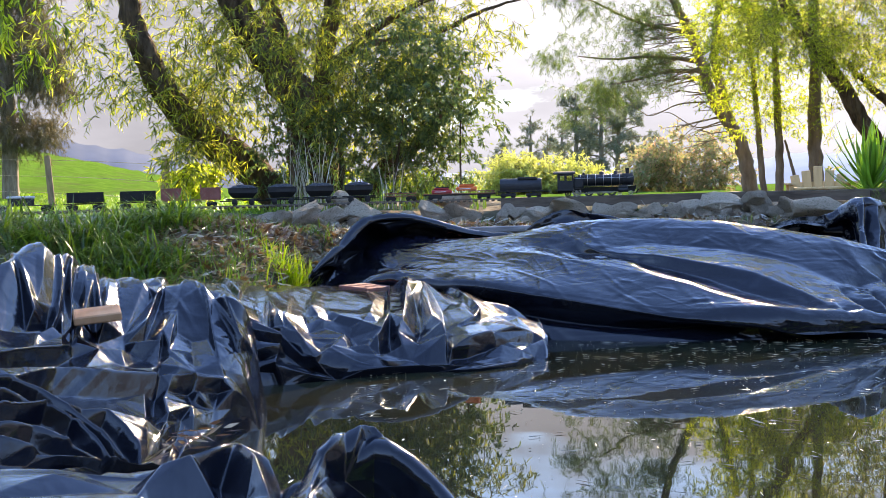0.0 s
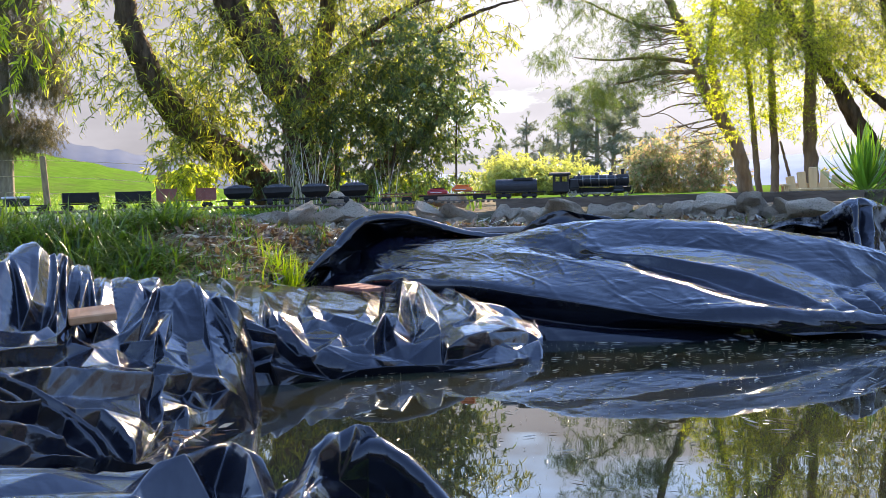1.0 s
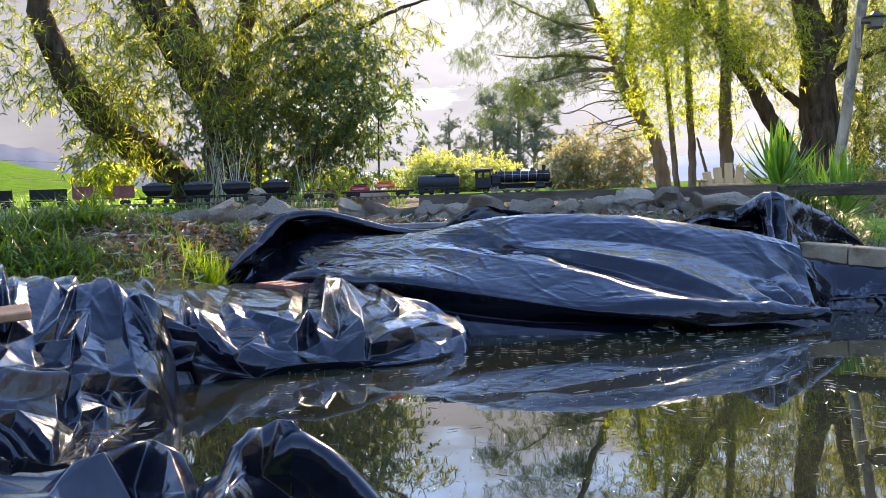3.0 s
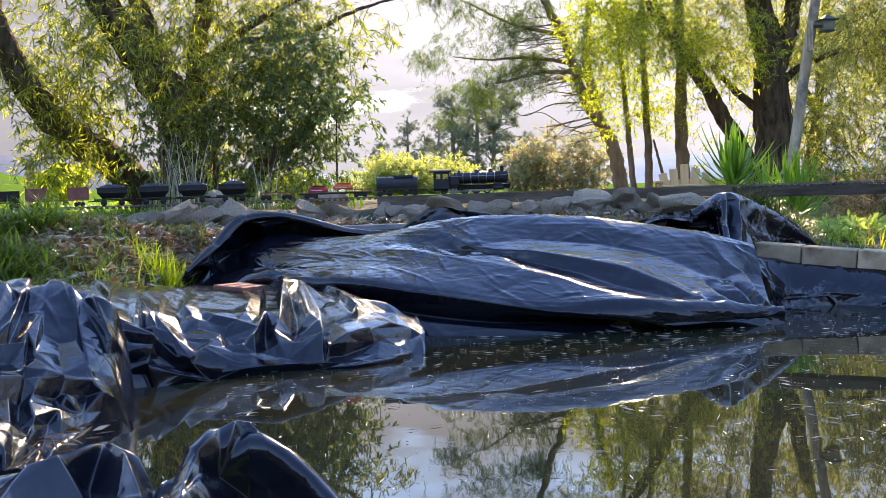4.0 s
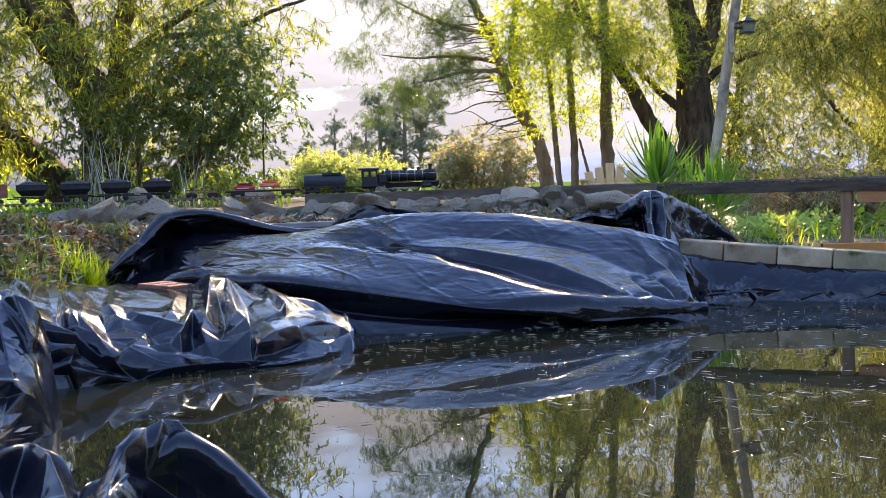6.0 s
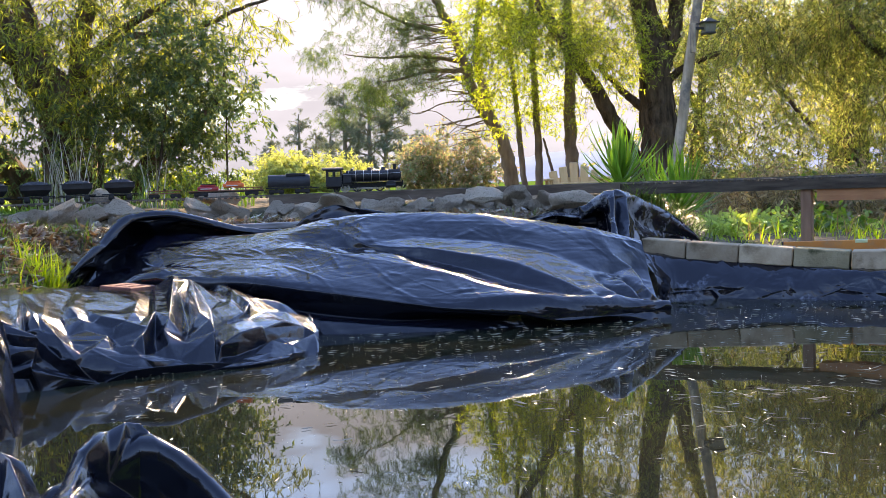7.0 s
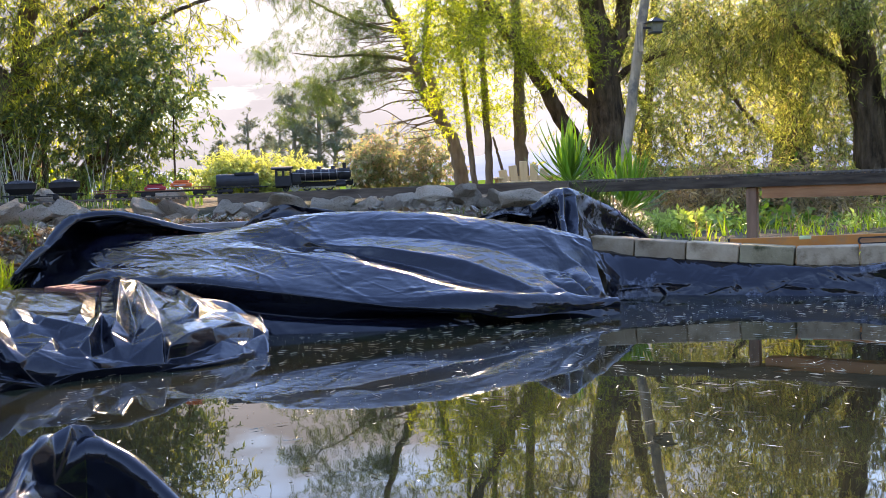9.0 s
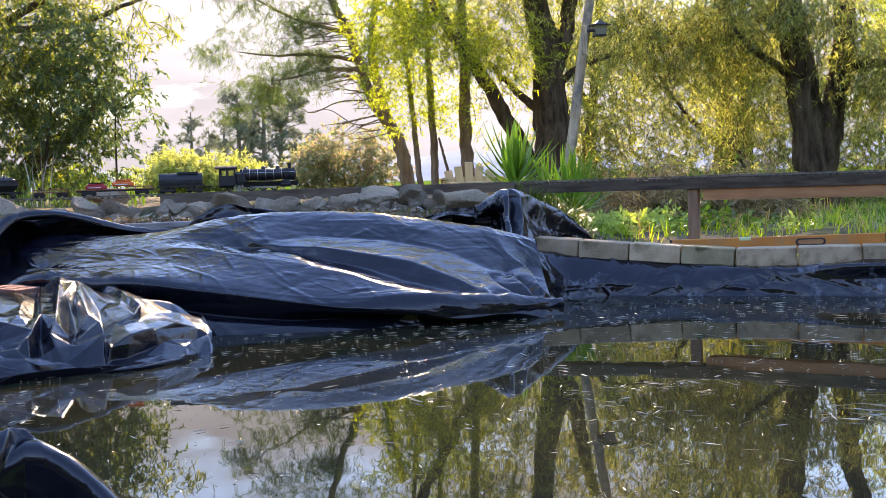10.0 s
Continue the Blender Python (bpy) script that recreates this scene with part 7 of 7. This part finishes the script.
for x in (0.055, 0.095, 0.135, 0.172):
    put("stanchion", box(-0.003, 0.003, -0.030, 0.030, 0.031, 0.038), FRAMEWOOD, flat, x)
bogie(flat, -0.125)
bogie(flat, 0.125)


def toy_load(s, z, paint, cap, lab, L):
    t = thing("toy_load", track_pose(s, z), lab, "model load")
    bm = bmesh.new()
    add_box(bm, -L / 2, L / 2, -0.022, 0.022, 0, 0.020, 0.005)
    add_box(bm, -L * 0.38, L * 0.36, -0.018, 0.018, 0.018, 0.030, 0.005)
    put("hull", bm, paint, t)
    put("hood", box(-L * 0.30, L * 0.42, -0.0185, 0.0185, 0.0295, 0.0335, 0.002), cap, t)
    put("stripe", box(-L * 0.35, L * 0.2, -0.0235, 0.0235, 0.007, 0.011), PALEPAINT, t)
    return t


toy_load(S0 - 0.995, 0.031, CRIMSON, BLACK, "crimson and black toy body riding on the flat wagon", 0.105)
toy_load(S0 - 0.868, 0.0432, ORANGE, ORANGE, "bright orange plastic load on the flat wagon", 0.105)

low_ = vehicle("flat_wagon", S0 - 1.205, "short empty bolster wagon with wooden frame", "model wagon", "wagons of the model train")
put("frame", box(-0.080, 0.080, -0.032, 0.032, 0.034, 0.040, 0.001), FRAMEWOOD, low_)
for x in (-0.05, 0.0, 0.05):
    put("bolster_beam", box(-0.006, 0.006, -0.034, 0.034, 0.040, 0.047, 0.001), SOOT, low_, x)
put("side_rail", box(-0.080, 0.080, -0.034, -0.031, 0.022, 0.027, 0.001), FRAMEWOOD, low_)
put("side_rail", box(-0.080, 0.080, 0.031, 0.034, 0.022, 0.027, 0.001), FRAMEWOOD, low_)
bogie(low_, -0.052, 0.0105, 0.03)
bogie(low_, 0.052, 0.0105, 0.03)


def hopper_parts(t, seed):
    rng = random.Random(seed)
    bm = bmesh.new()
    rings = [(0.048, 0.018, 0.034), (0.068, 0.034, 0.058), (0.071, 0.037, 0.062), (0.071, 0.037, 0.084), (0.074, 0.040, 0.084), (0.074, 0.040, 0.088), (0.066, 0.033, 0.088), (0.066, 0.033, 0.076)]
    vs = [[bm.verts.new((sx * a, sy * b, z)) for sx, sy in ((-1, -1), (1, -1), (1, 1), (-1, 1))] for a, b, z in rings]
    for q in range(len(rings) - 1):
        for k in range(4):
            bm.faces.new((vs[q][k], vs[q][(k + 1) % 4], vs[q + 1][(k + 1) % 4], vs[q + 1][k]))
    bm.faces.new(vs[0][::-1])
    put("body", bm, BLACK, t)
    bm = bmesh.new()
    g = 14
    grid = [[bm.verts.new((-0.066 + 0.132 * i / g, -0.033 + 0.066 * j / g, 0.083 + 0.016 * (1 - abs(2 * i / g - 1) ** 3) * (1 - abs(2 * j / g - 1) ** 3) + rng.uniform(0, 0.006))) for j in range(g + 1)] for i in range(g + 1)]
    for i in range(g):
        for j in range(g):
            bm.faces.new((grid[i][j], grid[i + 1][j], grid[i + 1][j + 1], grid[i][j + 1]))
    put("coal", bm, COAL, t, label="heaped black coal")
    put("underframe", box(-0.085, 0.085, -0.024, 0.024, 0.026, 0.033, 0.001), SOOT, t)
    put("drawbar", box(-0.115, 0.10, -0.003, 0.003, 0.020, 0.025), SOOT, t)
    for x in (-0.042, 0.042):
        put("axlebox", box(-0.012, 0.012, -0.034, 0.034, 0.008, 0.030, 0.002), SOOT, t, x)
        for sy in (-1, 1):
            o = put("wheel", wheel_bm(0.0125, 0.005, 0), SOOT, t, x, sy * 0.0215, 0.0125)
            if sy < 0:
                o.matrix_basis = pose(x, -0.0215, 0.0125, 0, 0, 180)


for k, d in enumerate((1.418, 1.616, 1.805, 2.003)):
    hopper_parts(vehicle("hopper_wagon", S0 - d, "black four-wheel hopper wagon heaped with coal", "model wagon", "coal hoppers"), k)

redflat = vehicle("flat_wagon", S0 - 2.259, "flat wagon carrying two red-brown boxes", "model wagon", "wagons of the model train")
put("deck", box(-0.145, 0.145, -0.033, 0.033, 0.030, 0.036, 0.001), FRAMEWOOD, redflat)
bogie(redflat, -0.10, 0.0105, 0.03)
bogie(redflat, 0.10, 0.0105, 0.03)
for x in (-0.096, 0.096):
    bt = thing("crate", track_pose(S0 - 2.259 + x, 0.0362), "red-brown open box on the flat wagon", "model crate", "red crates")
    bm = bmesh.new()
    add_box(bm, -0.050, 0.050, -0.031, -0.028, 0, 0.058, 0.0008)
    add_box(bm, -0.050, 0.050, 0.028, 0.031, 0, 0.058, 0.0008)
    add_box(bm, -0.050, -0.047, -0.028, 0.028, 0, 0.060, 0.0008)
    add_box(bm, 0.047, 0.050, -0.028, 0.028, 0, 0.066, 0.0008)
    add_box(bm, -0.047, 0.047, -0.028, 0.028, 0, 0.003)
    put("shell", bm, OXIDE, bt)
    put("rib", box(-0.003, 0.003, -0.0325, -0.0312, 0.002, 0.056), OXIDE, bt, 0.0)
    put("post", box(-0.003, 0.003, -0.030, -0.024, 0, 0.074), OXIDE, bt, -0.046)

for d in (2.515, 2.765):
    t = vehicle("open_wagon", S0 - d, "black high-sided open wagon", "model wagon", "open wagons")
    bm = bmesh.new()
    for a in (-1, 1):
        vs = add_box(bm, -0.085, 0.085, -0.0015, 0.0015, 0, 0.048, 0.0006, pose(0, a * 0.034, 0.036, -a * 6))
        add_box(bm, a * 0.083 - 0.0015, a * 0.083 + 0.0015, -0.034, 0.034, 0.036, 0.082, 0.0006)
    add_box(bm, -0.083, 0.083, -0.033, 0.033, 0.034, 0.037)
    put("body", bm, BLACK, t)
    for x in (-0.06, -0.02, 0.02, 0.06):
        put("rib", box(-0.002, 0.002, -0.039, -0.0365, 0.036, 0.078), BLACK, t, x)
    put("top_rail", box(-0.086, 0.086, -0.0415, -0.0375, 0.081, 0.085, 0.0006), SOOT, t)
    put("underframe", box(-0.10, 0.10, -0.026, 0.026, 0.026, 0.033, 0.001), SOOT, t)
    bogie(t, -0.062, 0.0115, 0.03)
    bogie(t, 0.062, 0.0115, 0.03)

t = vehicle("brake_wagon", S0 - 3.04, "flat wagon with a small black box under a pale lid", "model wagon", "wagons of the model train")
put("deck", box(-0.14, 0.14, -0.033, 0.033, 0.026, 0.031, 0.001), SOOT, t)
put("box_body", box(-0.075, 0.040, -0.030, 0.030, 0.031, 0.062, 0.002), BLACK, t)
put("lid", box(-0.080, 0.045, -0.033, 0.033, 0.0622, 0.074, 0.003), PALEPAINT, t, label="grey-white lid")
bogie(t, -0.10, 0.0115, 0.03)
bogie(t, 0.10, 0.0115, 0.03)


# ---------------------------------------------------------------- grass, litter, floating straw
def blades(name, label, mat_, n, place, length, lean, width, seed, kind="stuff", segs=3):
    """Grass: place(rng, n) gives x, y, z; each blade bends over."""
    rng = np.random.default_rng(seed)
    p = place(rng, n)
    n = len(p)
    L = length * rng.uniform(0.45, 1.15, n)
    az = rng.uniform(0, 2 * np.pi, n)
    ln = lean * rng.uniform(0.2, 1.4, n)
    d = np.stack([np.cos(az), np.sin(az), 0 * az], 1)
    s = np.stack([-np.sin(az), np.cos(az), 0 * az], 1) * (width * rng.uniform(0.6, 1.3, n))[:, None]
    rows = []
    for k in range(segs + 1):
        u = k / segs
        c = p + d * (L * ln * u ** 1.7)[:, None]
        c[:, 2] += L * (u - 0.45 * np.minimum(ln, 1.4) * u ** 2.2)
        w = (1 - u) ** 0.7 * 0.5 + 0.02
        rows += [c - s * w, c + s * w]
    v = np.stack(rows, 1)
    k2 = 2 * (segs + 1)
    base = (np.arange(n) * k2)[:, None]
    f = np.concatenate([base + np.array([[2 * k, 2 * k + 1, 2 * k + 3, 2 * k + 2]]) for k in range(segs)])
    ob = big_mesh(name, v.reshape(-1, 3), f, mat_, None, True)
    return tagged(ob, label, "grass", kind=kind)


def sector(b0, b1, d0, d1, clump=0.0, keep=None):
    def place(rng, n):
        b = np.radians(rng.uniform(b0, b1, n))
        d = np.sqrt(rng.uniform(d0 ** 2, d1 ** 2, n))
        x, y = d * np.sin(b), d * np.cos(b)
        if clump:
            x += clump * np.sin(np.floor(x / 0.12) * 12.9) * 0.3
            m = np.sin(x * 9 + 2 * np.sin(y * 5)) + np.sin(y * 11 + x * 4) + rng.normal(size=n) * 0.5 > -0.3
            x, y = x[m], y[m]
        z = ground_height(x, y) - 0.01
        return np.stack([x, y, z], 1)
    return place


def spots(pts, r):
    def place(rng, n):
        c = np.array(pts)[rng.integers(0, len(pts), n)]
        q = c[:, :2] + rng.normal(size=(n, 2)) * r
        return np.column_stack([q, ground_height(q[:, 0], q[:, 1]) - 0.01])
    return place


GREEN_BLADE = leaf_material("lush_grass_blade", [(0.0, (0.028, 0.060, 0.010)), (0.6, (0.060, 0.115, 0.016)), (1.0, (0.130, 0.185, 0.030))], 0.35)
BRIGHT_BLADE = leaf_material("sunlit_grass_blade", [(0.0, (0.060, 0.130, 0.012)), (1.0, (0.160, 0.235, 0.035))], 0.42)
blades("bank_grass", "long lush grass hanging over the soil bank", GREEN_BLADE, 8000, sector(-32, -13.5, 3.7, 4.9, 0.3), 0.20, 1.7, 0.009, 1)
blades("bank_grass", "sparse short grass on the litter bank", GRASS_BLADE, 2600, sector(-14, -5, 3.8, 5.0, 0.3), 0.08, 0.8, 0.006, 2)
TUFT_BLADE = leaf_material("tuft_blade", [(0.0, (0.110, 0.190, 0.015)), (1.0, (0.270, 0.330, 0.045))], 0.45)
blades("grass_tuft", "bright tuft of grass beside the liner", TUFT_BLADE, 700, spots([(-0.55, 4.31, 0.22), (-0.6, 4.26, 0.2), (-0.53, 4.42, 0.25)], 0.05), 0.16, 0.7, 0.006, 3)
blades("grass_tuft", "spiky green tussock beside the bridge", GREEN_BLADE, 900, spots([(2.11, 4.8, 0.3), (2.18, 4.72, 0.29), (2.06, 4.88, 0.32)], 0.06), 0.17, 0.9, 0.007, 4)
blades("track_weeds", "weeds growing among the stones by the track", GRASS_BLADE, 500, sector(-8, 21, 5.0, 5.15, 0.3), 0.05, 0.9, 0.005, 5)
blades("track_weeds", "tall thin weeds behind the track", GRASS_BLADE, 500, sector(-9, 2, 5.9, 7.2, 0.3), 0.28, 0.5, 0.007, 6)
blades("lawn_grass", "sunlit grass behind the pond edging", TUFT_BLADE, 6000, sector(23, 46, 4.95, 9.0, 0.2), 0.12, 0.9, 0.008, 7)
blades("pasture_grass", "bright grazed pasture grass", BRIGHT_BLADE, 42000, sector(-34, -4, 6.6, 26, 0.0), 0.08, 0.9, 0.016, 8)
blades("dry_grass", "dry brown stalks under the bridge", DRY_STALK, 1500, sector(23, 46, 5.4, 9.0, 0.3), 0.16, 0.8, 0.006, 26)
blades("tall_stalks", "pale tall grass stalks behind the track", STRAW, 60, spots([(-0.76, 6.35, 0.53), (-0.74, 6.56, 0.53), (-0.33, 6.59, 0.5), (-0.89, 6.44, 0.53)], 0.04), 0.55, 0.25, 0.008, 27)
blades("near_grass", "blades of grass at the near edge of the liner", GREEN_BLADE, 500, spots([(-0.66, 1.42, 0), (-0.60, 1.36, 0), (-0.74, 1.38, 0)], 0.05), 0.10, 0.6, 0.006, 9)


def litter(name, label, n, place, length, width, seed, mat_=None, flat=0.06, category="litter"):
    rng = np.random.default_rng(seed)
    p = place(rng, n)
    n = len(p)
    az = rng.uniform(0, 2 * np.pi, n)
    d = np.stack([np.cos(az), np.sin(az), rng.normal(size=n) * flat], 1)
    L = length * rng.uniform(0.3, 1.3, n)
    v, f = leaves_mesh(p, d, L, np.full(n, width) * rng.uniform(0.6, 1.4, n), rng)
    return tagged(big_mesh(name, v, f, mat_ or STRAW, None, False), label, category, kind="stuff")


def lifted(fn, dz):
    def place(rng, n):
        p = fn(rng, n)
        p[:, 2] += dz
        return p
    return place


def on_water(rng, n):
    x = rng.uniform(-0.3, 3.6, n)
    y = 1.1 + 2.65 * rng.beta(1.6, 1.1, n)
    return np.stack([x, y, np.full(n, 0.003)], 1)


litter("bank_litter", "dry straw and dead leaves over the bank", 5200, lifted(sector(-24, 20, 3.6, 5.35), 0.022), 0.06, 0.008, 20, flat=0.3)
DEADLEAF = leaf_material("dead_leaf", [(0.0, (0.075, 0.040, 0.018)), (0.5, (0.150, 0.085, 0.038)), (1.0, (0.300, 0.220, 0.120))], 0.15)
litter("leaf_litter", "brown dead leaves and bark below the track", 9000, lifted(sector(-18, 21, 4.55, 5.2), 0.012), 0.045, 0.016, 23, DEADLEAF, 0.5)
litter("leaf_litter", "brown dead leaves on the soil bank", 5000, lifted(sector(-16, -5, 3.7, 4.9), 0.010), 0.045, 0.016, 24, DEADLEAF, 0.5)
blades("dry_grass", "dry pale grass stalks between the stones", STRAW, 1500, sector(-6, 20, 4.85, 5.15, 0.3), 0.06, 1.3, 0.004, 25)
litter("pond_straw", "pale bits of straw floating on the water", 1300, on_water, 0.034, 0.0026, 21, flat=0.0)
litter("pond_specks", "tiny seeds and specks floating on the water", 2200, on_water, 0.005, 0.0022, 22, flat=0.0)


def drift(cx, cy, rx, ry):
    def place(rng, n):
        return np.stack([cx + rng.normal(size=n) * rx, cy + rng.normal(size=n) * ry, np.full(n, 0.004)], 1)
    return place


litter("pond_straw", "long pale straws adrift on the water", 120, drift(1.9, 2.5, 0.7, 0.5), 0.065, 0.0028, 31, flat=0.0)
litter("pond_straw", "thin raft of straw and dead stems", 34, drift(1.22, 2.24, 0.11, 0.025), 0.045, 0.0028, 32, flat=0.04)
litter("pond_straw", "short stems collected near the edge", 60, drift(1.55, 1.75, 0.12, 0.05), 0.06, 0.004, 33, flat=0.02)
litter("pond_straw", "straw caught along the foot of the liner", 45, drift(1.1, 3.35, 0.5, 0.08), 0.04, 0.0024, 34, flat=0.0)
litter("liner_litter", "dry leaves and straw caught between the folds", 36, lambda rng, n: np.stack([-0.50 + rng.normal(size=n) * 0.03, 2.02 + rng.normal(size=n) * 0.06, 0.055 + rng.uniform(0, 0.02, n)], 1), 0.05, 0.006, 35, DEADLEAF, 0.4)
